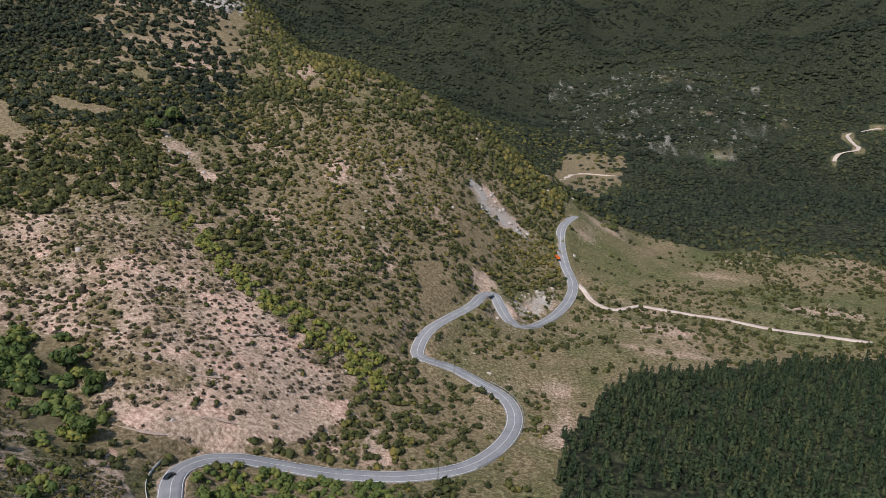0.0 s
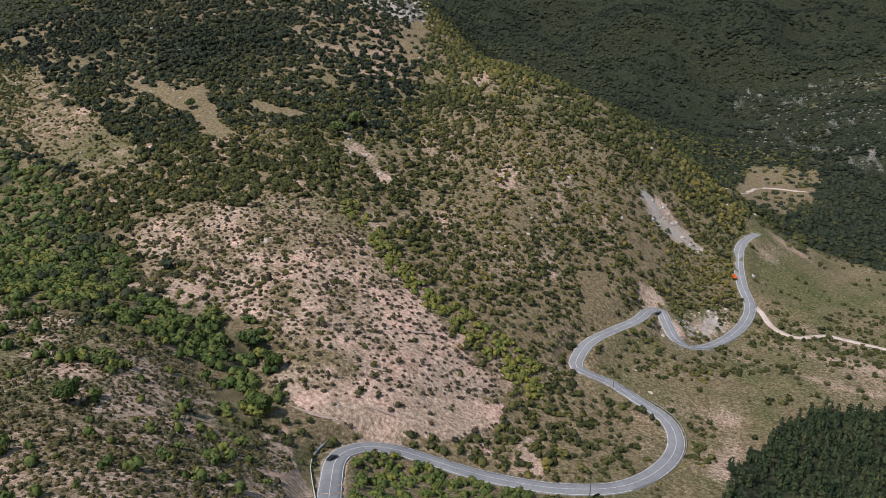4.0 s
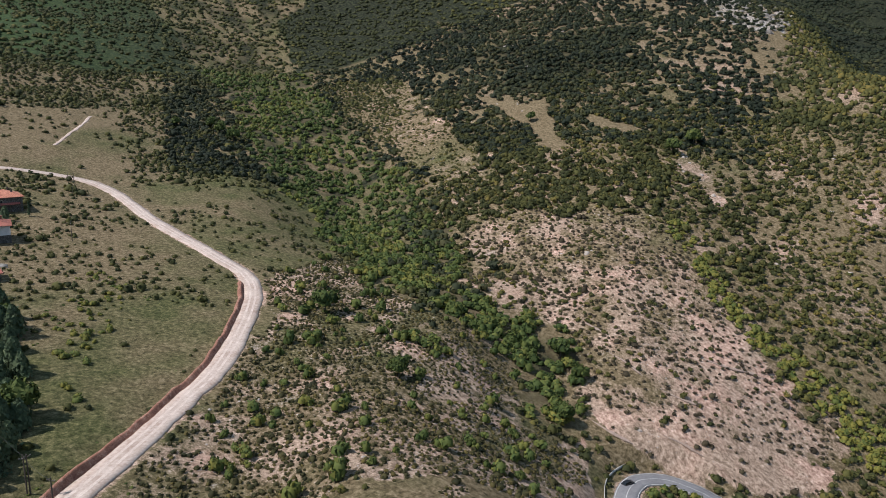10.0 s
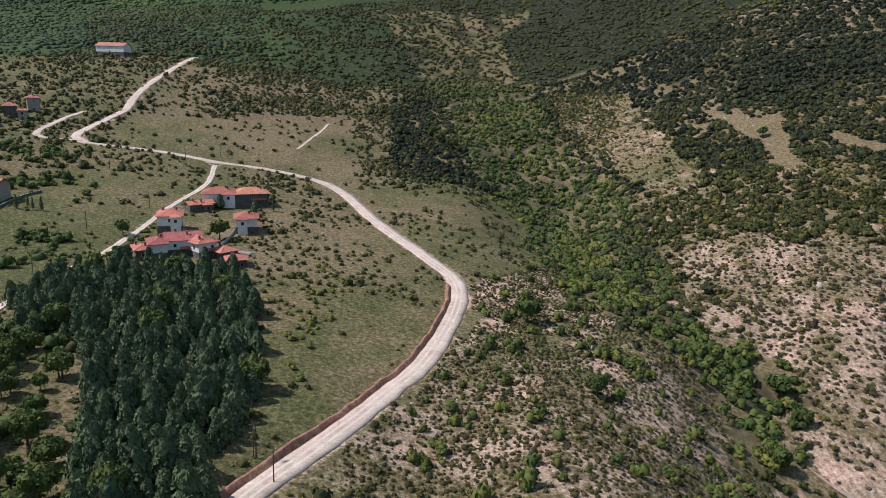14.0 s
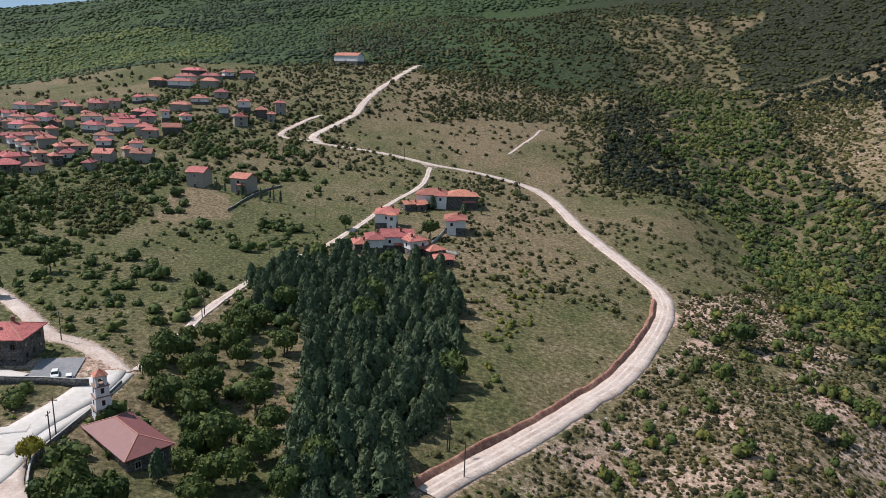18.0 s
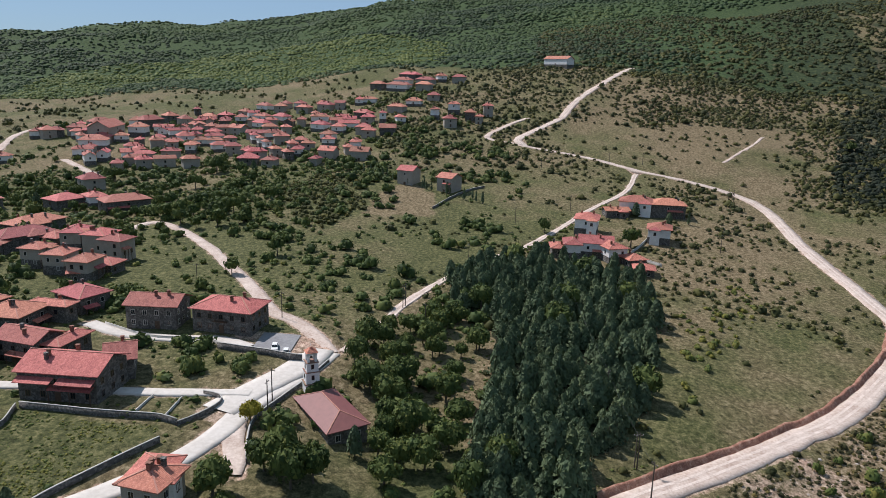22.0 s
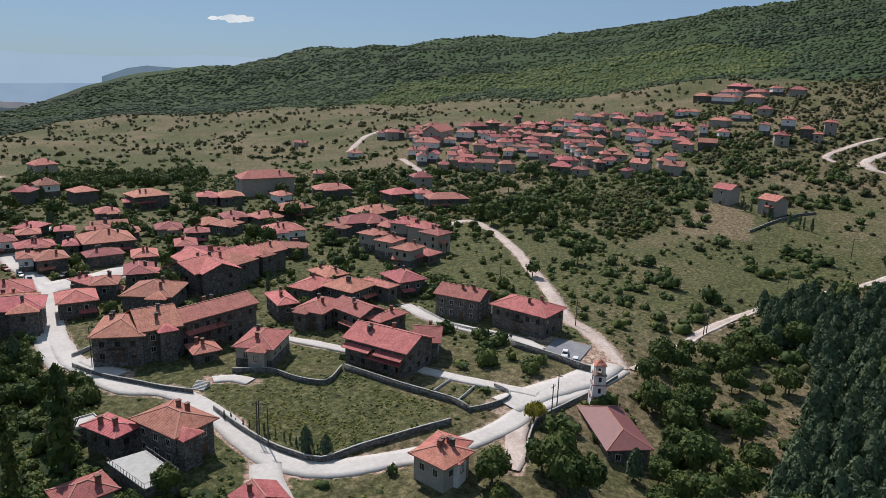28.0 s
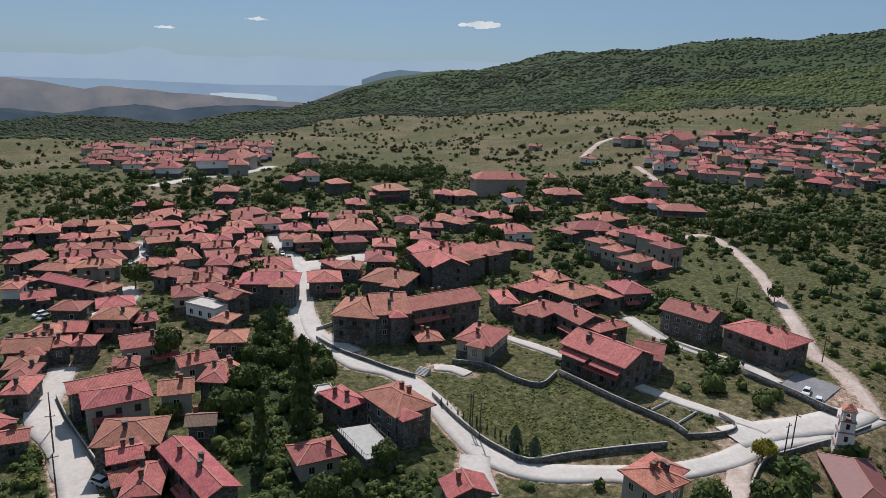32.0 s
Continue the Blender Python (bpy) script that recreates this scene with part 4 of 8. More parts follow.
DOOR = mesh_of("door", bm, M_FRAME)
bm = bmesh.new()
bm_box(bm, -0.38, -0.3, -1.6, 0.38, 0.3, 0.95)
bm_box(bm, -0.46, -0.38, 0.95, 0.46, 0.38, 1.08)
for s in (-0.25, 0.13):
    bm_box(bm, s, -0.2, 1.08, s + 0.12, 0.2, 1.3)
bm_box(bm, -0.5, -0.42, 1.3, 0.5, 0.42, 1.38)
CHIMNEY = {k: mesh_of("chimney", bm.copy(), m) for k, m in (("brick", M_BRICK), ("stone", M_STONE), ("white", M_WHITE))}
bm.free()
BUILT = []
hr = random.Random(5)


def built_near(x, y, margin):
    """True where a plan point lies on a building or close to it."""
    hit = np.zeros(np.shape(x), bool)
    for cx, cy, a, hw, hd in BUILT:
        u = (x - cx) * math.cos(a) + (y - cy) * math.sin(a)
        v = -(x - cx) * math.sin(a) + (y - cy) * math.cos(a)
        hit |= (np.abs(u) < hw + margin) & (np.abs(v) < hd + margin)
    return hit


def hip_roof(bm, a, b, rise, t=0.2):
    """A hipped roof over half sizes a, b, ridge along the longer side; returns its ridge lines."""
    if a >= b:
        r = [(-(a - b * 0.95), 0, t + rise), (a - b * 0.95, 0, t + rise)]
    else:
        r = [(0, -(b - a * 0.95), t + rise), (0, b - a * 0.95, t + rise)]
    c = [(-a, -b), (a, -b), (a, b), (-a, b)]
    pts = [(x, y, 0) for x, y in c] + [(x, y, t) for x, y in c] + r
    walls = [(0, 1, 5, 4), (1, 2, 6, 5), (2, 3, 7, 6), (3, 0, 4, 7), (3, 2, 1, 0)]
    if a >= b:
        top = [(4, 5, 9, 8), (5, 6, 9), (6, 7, 8, 9), (7, 4, 8)]
        hips = [(4, 8), (7, 8), (5, 9), (6, 9), (8, 9)]
    else:
        top = [(4, 5, 8), (5, 6, 9, 8), (6, 7, 9), (7, 4, 8, 9)]
        hips = [(4, 8), (5, 8), (6, 9), (7, 9), (8, 9)]
    bm_solid(bm, pts, walls + top)
    return [(Vector(pts[i]), Vector(pts[j])) for i, j in hips]


def gable_roof(bm, a, b, rise, t=0.2):
    """Two slabs of roof with the ridge along x."""
    s = rise / b
    drop = 0.0
    sec = [(-b, 0), (0, rise), (b, 0), (b, t), (0, rise + t), (-b, t)]
    pts = [(-a, y, z) for y, z in sec] + [(a, y, z) for y, z in sec]
    faces = [(0, 1, 4, 5), (1, 2, 3, 4), (11, 10, 7, 6), (10, 9, 8, 7), (5, 4, 10, 11), (4, 3, 9, 10), (1, 0, 6, 7), (2, 1, 7, 8), (0, 5, 11, 6), (3, 2, 8, 9)]
    bm_solid(bm, pts, [f[::-1] for f in faces])
    return [(Vector((-a, 0, rise + t)), Vector((a, 0, rise + t)))]


def bar(bm, p, q, w, h):
    """A square bar between two points."""
    d = (q - p).normalized()
    side = d.cross(Vector((0, 0, 1)))
    side = side.normalized() * w if side.length > 1e-4 else Vector((w, 0, 0))
    up = side.cross(d).normalized() * h
    pts = [p - side - up, p + side - up, p + side + up, p - side + up, q - side - up, q + side - up, q + side + up, q - side + up]
    bm_solid(bm, pts, [(3, 2, 1, 0), (4, 5, 6, 7), (0, 1, 5, 4), (1, 2, 6, 5), (2, 3, 7, 6), (3, 0, 4, 7)])


def house(x, y, turn, w, d, eave, roof="hip", look_of="stone"):
    """A village house: walls, tiled roof with ridges, chimneys, windows and door; turn: degrees of its long front."""
    a = radians(turn)
    far = math.hypot(x, y)
    if far > 430:   # the new quarters: taller houses, many of them plastered pale
        w, d, eave = 1.08 * w, 0.92 * d, 1.4 * eave
        if look_of == "stone":
            look_of = hr.choice(("stone", "sand", "sand", "white"))
    gx = np.array([x + u * w / 2 * math.cos(a) - v * d / 2 * math.sin(a) for u in (-1, 0, 1) for v in (-1, 0, 1)])
    gy = np.array([y + u * w / 2 * math.sin(a) + v * d / 2 * math.cos(a) for u in (-1, 0, 1) for v in (-1, 0, 1)])
    g = ground_height(gx, gy)
    foot, mid = float(g.min()) - 0.6, float(base_height(np.array([x]), np.array([y]))[0])
    top = mid + eave
    BUILT.append((x, y, a, w / 2, d / 2))
    thing = new("house" if far < 430 else "cottage")
    thing.matrix_world = Matrix.Translation((x, y, foot)) @ Matrix.Rotation(a, 4, "Z")
    storeys = max(1, round(eave / 3.1))
    kind = {"hip": "hipped red tile roof", "gable": "gabled red tile roof", "flat": "flat pale concrete roof"}[roof]
    if look_of == "old":
        kind = "weathered brown tile roof"
    size = "low" if storeys == 1 else "two-storey" if storeys == 2 else "three-storey"
    tagged(thing, f"{size} house with {WORDS[look_of]} and {kind}", "house", "village houses" if far < 430 else "houses of the outer quarters")
    z = top - foot
    rise = (0.40 if far < 430 else 0.60) * (min(w, d) if roof == "hip" else d) / 2 + 0.2
    bm = bmesh.new()
    hw, hd = w / 2, d / 2
    if roof == "gable":
        g_up = rise * (hd / (hd + 0.55)) + 0.02
        pts = [(sx * hw, sy, sz) for sx in (-1, 1) for sy, sz in ((-hd, 0), (hd, 0), (hd, z), (0, z + g_up), (-hd, z))]
        bm_solid(bm, pts, [(0, 4, 3, 2, 1), (5, 6, 7, 8, 9), (0, 1, 6, 5), (1, 2, 7, 6), (4, 0, 5, 9), (2, 3, 8, 7), (3, 4, 9, 8)])
    else:
        bm_box(bm, -hw, -hd, 0, hw, hd, z)
    wall = part("wall", bm, WALLS[look_of], thing)
    if look_of == "white" or (look_of == "sand" and far < 330 and hr.random() < 0.5):   # a band of plaster or stone round the ground floor
        bm = bmesh.new()
        band = min(z - 2.6, z * 0.5)
        bm_box(bm, -hw - 0.06, -hd - 0.06, -0.05, hw + 0.06, hd + 0.06, max(band, 0.8))
        part("plinth", bm, M_STONE, thing)
    o = 0.85
    bm = bmesh.new()
    if roof == "flat":
        bm_box(bm, -hw - 0.1, -hd - 0.1, 0, hw + 0.1, hd + 0.1, 0.25)
        for s in (-1, 1):
            bm_box(bm, -hw - 0.1, min(s * (hd + 0.1), s * (hd - 0.1)), 0.25, hw + 0.1, max(s * (hd + 0.1), s * (hd - 0.1)), 0.55)
            bm_box(bm, min(s * (hw + 0.1), s * (hw - 0.1)), -hd + 0.1, 0.25, max(s * (hw + 0.1), s * (hw - 0.1)), hd - 0.1, 0.55)
        lines = []
        tiles = M_CONCRETE
    else:
        tiles = M_OLDTILE if look_of == "old" else M_TILE
        lines = hip_roof(bm, hw + o, hd + o, rise) if roof == "hip" else gable_roof(bm, hw + o, hd + 0.55, rise)
    cover = part("roof", bm, tiles, thing)
    cover.location = (0, 0, z)
    if lines and far < 330:
        bm = bmesh.new()
        for p, q in lines:
            bar(bm, p, q, 0.14, 0.07)
        part("ridge_cap", bm, M_RIDGE, cover)
    if lines:
        for k in range(1 + (hr.random() < 0.6) + (w > 12)):
            cx, cy = hr.uniform(-0.6, 0.6) * hw, hr.choice((-1, 1)) * hr.uniform(0.15, 0.6) * hd
            ch = part("chimney", CHIMNEY[hr.choice(("brick", "brick", "stone"))], None, thing)
            if roof == "hip":
                over = rise * max(0.0, 1 - max((abs(cy) / (hd + o)) if w >= d else 0, (abs(cx) / (hw + o)) if w < d else 0, (abs(cx) - abs(hw - hd)) / (hd + o) if w >= d else (abs(cy) - abs(hd - hw)) / (hw + o)))
            else:
                over = rise * (1 - abs(cy) / (hd + 0.55))
            ch.location = (cx, cy, z + over + 0.35)
    if roof != "flat" and far < 420 and w > 7.5:
        bx, bw = hr.choice((-1, 1)) * hr.uniform(0.12, 0.26) * w, hr.uniform(0.34, 0.46) * w
        px, py = x + bx * math.cos(a) + (hd + 3.2) * math.sin(a), y + bx * math.sin(a) - (hd + 3.2) * math.cos(a)
        free = road_near(np.array([px]), np.array([py]))[0][0] > 0.6 and not built_near(np.array([px]), np.array([py]), 0.6)[0]
        if free and hr.random() < 0.55:   # a wing in front, under its own hipped roof
            bm = bmesh.new()
            bm_box(bm, bx - bw / 2, -hd - 2.0, 0, bx + bw / 2, -hd, z - 0.25)
            wing = part("wing", bm, WALLS[look_of], thing)
            bm = bmesh.new()
            ra = bw / 2 + 0.5
            hip_roof(bm, ra, ra + 1.3, 0.42 * ra, 0.18)
            wr = part("wing_roof", bm, tiles, wing)
            wr.location = (bx, -hd - 2.5 + ra + 1.3, z - 0.25)
            wi = part("window", WIN_BROWN if far < 190 else FAR_BROWN, None, wing)
            wi.location = (bx, -hd - 2.0, z - 2.6)
        elif free and eave > 4.6:   # a lean-to roof over the ground floor
            bm = bmesh.new()
            x0, x1 = bx - bw * 0.65, bx + bw * 0.65
            bm_solid(bm, [(x0, -hd - 1.7, z - 3.2), (x1, -hd - 1.7, z - 3.2), (x1, -hd, z - 2.55), (x0, -hd, z - 2.55),
                          (x0, -hd - 1.7, z - 3.05), (x1, -hd - 1.7, z - 3.05), (x1, -hd, z - 2.4), (x0, -hd, z - 2.4)],
                     [(3, 2, 1, 0), (4, 5, 6, 7), (0, 1, 5, 4), (1, 2, 6, 5), (2, 3, 7, 6), (3, 0, 4, 7)])
            porch = part("porch_roof", bm, tiles, thing)
            for ux in (x0 + 0.2, (x0 + x1) / 2, x1 - 0.2):
                bm = bmesh.new()
                bm_box(bm, ux - 0.09, -hd - 1.55, 0, ux + 0.09, -hd - 1.37, z - 3.1)
                part("post", bm, M_FRAME, porch)
    sides = [(0, -hd, 0, w), (0, hd, 180, w), (-hw, 0, -90, d), (hw, 0, 90, d)]
    near = far < 215
    win = WIN_PALE if look_of == "white" or hr.random() < 0.35 else WIN_BROWN
    if not near:
        win = FAR_PALE if win is WIN_PALE else FAR_BROWN
    for k, (sx, sy, rz, run) in enumerate(sides):
        n = max(1, int((run - 1.0) / 3.0)) if run > 3 else 0
        if not near:
            n = min(n, 2 if far < 320 else 1)
        for storey in range(storeys):
            zs = z - 2.55 - storey * 3.0
            if zs < 0.5:
                continue
            for j in range(n):
                u = (j + 0.5) / n * (run - 0.8) - (run - 0.8) / 2
                m = Matrix.Translation((sx, sy, 0)) @ Matrix.Rotation(radians(rz), 4, "Z") @ Matrix.Translation((u, 0, zs))
                if storey == storeys - 1 and k == 0 and j == n // 2 and storeys > 1:
                    dr = part("door", DOOR, None, thing)
                    dr.matrix_local = Matrix.Translation((sx, sy, 0)) @ Matrix.Translation((u, 0, max(zs - 1.0, 0.3)))
                    continue
                if (not near and hr.random() < 0.3) or (far > 260 and k in (1, 3)) or (far > 400 and storey):
                    continue
                wi = part("window", win, None, thing)
                wi.matrix_local = m
                if near:
                    part("pane", PANE, None, wi)
    if near and storeys >= 2 and w > 7 and hr.random() < 0.6:   # a wooden balcony
        bm = bmesh.new()
        bw = min(4.0, w * 0.5)
        bm_box(bm, -bw / 2, -1.2, 0, bw / 2, 0, 0.15)
        for s in np.linspace(-bw / 2, bw / 2 - 0.06, 12):
            bm_box(bm, s, -1.2, 0.15, s + 0.05, -1.15, 1.0)
        bm_box(bm, -bw / 2, -1.22, 1.0, bw / 2, -1.13, 1.07)
        bal = part("balcony", bm, M_FRAME, thing)
        bal.location = (0, -hd, z - 3.1)
    return thing


# the old west houses
house(-76.2, -318.6, 138, 9.4, 8.4, 4.7, "hip", "stone")
house(-68.3, -293.8, 154, 7.2, 7.3, 4.7, "hip", "stone")
house(-62.1, -271.6, 147, 4.5, 7.3, 4.7, "hip", "stone")
house(-66.3, -273.9, -155, 9.8, 8.4, 4.7, "gable", "stone")
house(-89.7, -295.7, 140, 9.0, 7.3, 4.7, "hip", "sand")
house(-106.6, -301.0, 151, 11.2, 8.4, 4.7, "hip", "blue")
house(-99.8, -321.5, 144, 11.9, 7.3, 4.2, "hip", "stone")
house(-106.2, -313.7, 167, 10.4, 7.3, 4.7, "hip", "stone")
house(-94.8, -272.4, 138, 18.0, 7.3, 4.2, "hip", "stone")
house(-75.0, -258.4, 140, 5.7, 8.4, 4.7, "hip", "stone")
house(-69.9, -254.3, 135, 11.5, 7.3, 4.2, "hip", "stone")
house(-81.6, -247.4, 157, 13.0, 7.3, 4.7, "hip", "sand")
house(-68.2, -234.4, 113, 18.0, 6.1, 4.2, "gable", "stone")
house(-73.6, -219.5, 114, 6.6, 7.3, 4.7, "hip", "stone")
house(-57.2, -227.7, 165, 7.8, 6.1, 3.7, "gable", "stone")
house(-56.7, -243.5, 109, 5.2, 7.3, 4.7, "hip", "stone")
house(-53.2, -237.0, 145, 4.5, 7.3, 5.6, "hip", "white")
house(-60.5, -208.9, 137, 7.7, 7.3, 4.2, "hip", "stone")
house(-65.5, -188.7, 140, 8.8, 8.4, 6.0, "hip", "stone")
house(-50.0, -191.9, 134, 6.7, 7.3, 4.7, "hip", "stone")
house(-55.7, -190.7, 142, 6.3, 7.3, 4.2, "gable", "stone")
house(-72.5, -186.3, 162, 4.5, 6.1, 3.7, "hip", "stone")
house(-41.5, -189.4, 157, 4.5, 7.3, 4.7, "hip", "stone")
house(-47.3, -187.2, 142, 4.5, 6.1, 4.2, "hip", "stone")
house(-49.2, -182.7, 163, 4.5, 6.1, 4.2, "hip", "stone")
house(-54.5, -178.9, 145, 4.5, 6.1, 4.2, "hip", "stone")
house(-128.9, -319.6, 141, 9.5, 7.3, 4.2, "hip", "stone")
house(-138.6, -321.0, -174, 12.1, 7.3, 4.7, "hip", "stone")
house(-145.0, -296.1, 130, 10.9, 7.3, 4.7, "hip", "stone")
house(-117.0, -279.7, 151, 12.4, 7.3, 4.7, "hip", "white")
house(-122.6, -256.1, 138, 10.3, 9.5, 6.0, "hip", "stone")
house(-130.2, -251.8, 153, 5.6, 9.5, 6.0, "hip", "stone")
house(-96.8, -219.5, 111, 12.3, 8.4, 4.7, "hip", "stone")
house(-105.6, -212.6, 147, 8.1, 7.3, 4.7, "hip", "stone")
house(-95.1, -182.0, 97, 12.9, 5.0, 7.4, "gable", "stone")
house(-87.8, -180.1, 109, 10.9, 6.1, 5.6, "flat", "white")
house(-87.0, -168.7, 120, 4.5, 6.1, 4.7, "hip", "stone")
house(-138.7, -346.8, 141, 10.3, 7.3, 4.2, "hip", "stone")
house(-146.3, -342.4, -177, 6.3, 7.3, 4.2, "hip", "stone")
# the square houses
house(-151.5, -276.4, 153, 10.1, 11.1, 4.2, "hip", "stone")
house(-163.6, -274.5, 156, 11.1, 11.1, 4.7, "hip", "white")
house(-167.1, -295.8, 170, 14.1, 11.1, 4.7, "hip", "stone")
house(-159.4, -289.2, 153, 8.1, 9.5, 4.2, "gable", "stone")
house(-186.5, -287.9, 112, 8.9, 11.1, 4.7, "hip", "stone")
house(-143.4, -249.7, 153, 4.5, 7.9, 5.1, "hip", "white")
house(-134.6, -240.1, 143, 8.0, 11.1, 4.7, "hip", "stone")
house(-153.0, -241.2, 148, 4.5, 9.5, 5.1, "hip", "white")
house(-157.6, -234.4, 154, 9.7, 11.1, 4.7, "hip", "stone")
house(-167.7, -257.9, 153, 12.3, 9.5, 4.2, "hip", "stone")
house(-177.1, -249.0, 142, 5.1, 9.5, 4.2, "hip", "stone")
house(-186.3, -240.9, 151, 18.0, 17.5, 5.6, "hip", "stone")
house(-174.5, -205.6, 141, 7.6, 11.1, 5.6, "hip", "stone")
house(-120.8, -215.1, 104, 4.6, 11.1, 4.7, "hip", "stone")
house(-125.2, -208.3, 151, 13.4, 12.7, 4.7, "hip", "stone")
house(-111.0, -185.1, 141, 16.8, 11.1, 7.4, "hip", "stone")
house(-130.0, -183.1, 147, 9.7, 11.1, 4.7, "hip", "stone")
house(-145.4, -198.5, 176, 5.3, 9.5, 3.3, "hip", "stone")
house(-146.6, -169.2, 118, 14.2, 14.3, 4.7, "hip", "stone")
house(-164.1, -175.3, 94, 9.4, 11.1, 4.7, "hip", "stone")
house(-114.6, -144.2, 128, 11.5, 15.0, 7.6, "hip", "stone")
house(-120.7, -140.7, 151, 9.0, 16.0, 8.2, "gable", "stone")
house(-133.6, -134.8, 168, 24.1, 10.0, 8.6, "gable", "stone")
house(-122.9, -126.1, 151, 5.7, 6.3, 2.8, "hip", "stone")
house(-173.8, -171.8, 179, 29.4, 14.3, 7.4, "gable", "stone")
house(-197.9, -171.4, 173, 13.6, 11.1, 7.0, "gable", "stone")
house(-171.1, -172.5, 67, 26.1, 12.7, 7.4, "gable", "stone")
house(-182.8, -182.3, 109, 15.6, 9.5, 7.4, "gable", "stone")
house(-220.8, -243.8, 141, 10.0, 11.1, 3.7, "hip", "sand")
house(-238.5, -237.4, 162, 11.4, 11.1, 3.7, "hip", "stone")
# the middle houses
house(-253.2, -235.6, 145, 10.9, 11.1, 4.7, "hip", "stone")
house(-238.7, -226.9, -178, 11.4, 9.5, 4.2, "hip", "stone")
house(-261.4, -223.9, 163, 12.3, 11.1, 4.7, "hip", "stone")
house(-284.6, -226.0, 160, 19.0, 12.7, 4.7, "hip", "stone")
house(-242.3, -197.2, 149, 15.9, 12.7, 5.1, "hip", "white")
house(-195.5, -185.5, 166, 5.1, 11.1, 4.7, "hip", "stone")
house(-265.2, -181.0, 96, 11.7, 12.7, 4.7, "hip", "stone")
house(-274.1, -176.0, 147, 22.2, 12.7, 5.6, "hip", "stone")
house(-301.2, -187.5, 161, 22.6, 12.7, 4.7, "hip", "stone")
house(-276.5, -163.6, 166, 9.5, 9.5, 4.7, "hip", "stone")
house(-247.4, -153.8, 174, 8.2, 7.9, 7.4, "hip", "sand")
house(-240.1, -141.0, 176, 9.1, 7.9, 7.4, "hip", "sand")
house(-232.4, -128.1, 174, 9.6, 7.9, 7.4, "hip", "sand")
house(-272.8, -152.8, -173, 12.6, 7.9, 8.4, "hip", "sand")
house(-268.7, -140.8, 173, 10.1, 9.5, 8.4, "hip", "sand")
house(-259.9, -130.1, 167, 8.4, 9.5, 8.4, "hip", "sand")
house(-242.3, -125.1, 170, 7.9, 7.9, 3.7, "hip", "stone")
house(-231.3, -130.3, 105, 4.5, 7.9, 3.3, "gable", "stone")
house(-179.7, -134.8, 91, 8.3, 12.7, 5.1, "hip", "stone")
house(-194.1, -138.5, 159, 8.0, 11.1, 5.1, "hip", "stone")
house(-185.5, -124.1, 173, 12.4, 12.7, 5.1, "hip", "stone")
house(-192.2, -117.0, 170, 4.5, 12.7, 5.1, "hip", "stone")
house(-203.4, -113.9, 151, 9.8, 12.7, 5.1, "hip", "stone")
house(-162.2, -133.2, 147, 5.3, 12.7, 5.1, "hip", "stone")
house(-162.1, -118.5, 93, 8.8, 12.7, 5.6, "hip", "stone")
house(-165.4, -107.6, 74, 12.7, 9.5, 5.6, "gable", "stone")
house(-166.5, -98.2, 78, 4.5, 11.1, 4.7, "hip", "stone")
barn = house(-146.4, -85.7, 86, 18.2, 12.7, 6.5, "gable", "stone")
eave_z = [c for c in barn.children if c.name.startswith("roof")][0].location.z
for u0, u1 in ((-9.0, -0.6), (0.6, 9.0)):   # two pent roofs below the eave of its long front
    bm = bmesh.new()
    bm_solid(bm, [(u0, -8.4, eave_z - 1.75), (u1, -8.4, eave_z - 1.75), (u1, -6.35, eave_z - 1.0), (u0, -6.35, eave_z - 1.0),
                  (u0, -8.4, eave_z - 1.60), (u1, -8.4, eave_z - 1.60), (u1, -6.35, eave_z - 0.85), (u0, -6.35, eave_z - 0.85)],
             [(3, 2, 1, 0), (4, 5, 6, 7), (0, 1, 5, 4), (1, 2, 6, 5), (2, 3, 7, 6), (3, 0, 4, 7)])
    part("pent_roof", bm, M_TILE, barn)
house(-131.9, -114.5, 109, 9.2, 12.7, 5.1, "hip", "sand")
house(-157.3, -80.0, 112, 6.1, 11.1, 5.1, "gable", "stone")
house(-192.3, -85.6, 89, 14.4, 10.5, 6.8, "gable", "stone")
house(-190.8, -63.9, 79, 17.7, 11.5, 6.6, "hip", "stone")
house(-349.3, -169.1, 133, 21.9, 12.7, 5.6, "hip", "stone")
house(-352.6, -201.8, 150, 15.8, 12.7, 4.7, "hip", "stone")
house(-357.5, -188.5, 135, 9.1, 11.1, 5.6, "hip", "white")
house(-328.9, -280.3, 148, 29.5, 14.3, 7.4, "hip", "stone")
house(-309.1, -252.3, 150, 9.3, 7.9, 5.6, "hip", "white")
house(-340.2, -239.9, 138, 20.6, 12.7, 5.6, "hip", "stone")
house(-400.3, -212.3, 136, 11.2, 11.1, 4.7, "hip", "stone")
house(-393.9, -288.5, 132, 6.0, 7.9, 2.8, "hip", "stone")
house(-541.1, -416.6, 101, 10.8, 6.3, 2.8, "gable", "stone")
house(-480.9, -316.0, 99, 9.5, 7.9, 3.7, "hip", "stone")
house(-233.7, -362.9, 119, 8.3, 11.1, 4.7, "hip", "stone")
house(-254.8, -375.4, 157, 10.3, 12.7, 4.7, "hip", "stone")
house(-251.8, -341.1, 166, 11.7, 11.1, 6.5, "hip", "stone")
house(-263.5, -305.4, 160, 18.2, 14.3, 6.5, "hip", "stone")
house(-255.0, -309.9, 144, 4.5, 9.5, 3.7, "hip", "stone")
house(-287.7, -286.0, 137, 10.4, 11.1, 4.7, "hip", "stone")
house(-295.4, -276.9, 141, 12.7, 11.1, 4.7, "hip", "stone")
house(-308.6, -456.7, 171, 13.6, 12.7, 4.7, "hip", "stone")
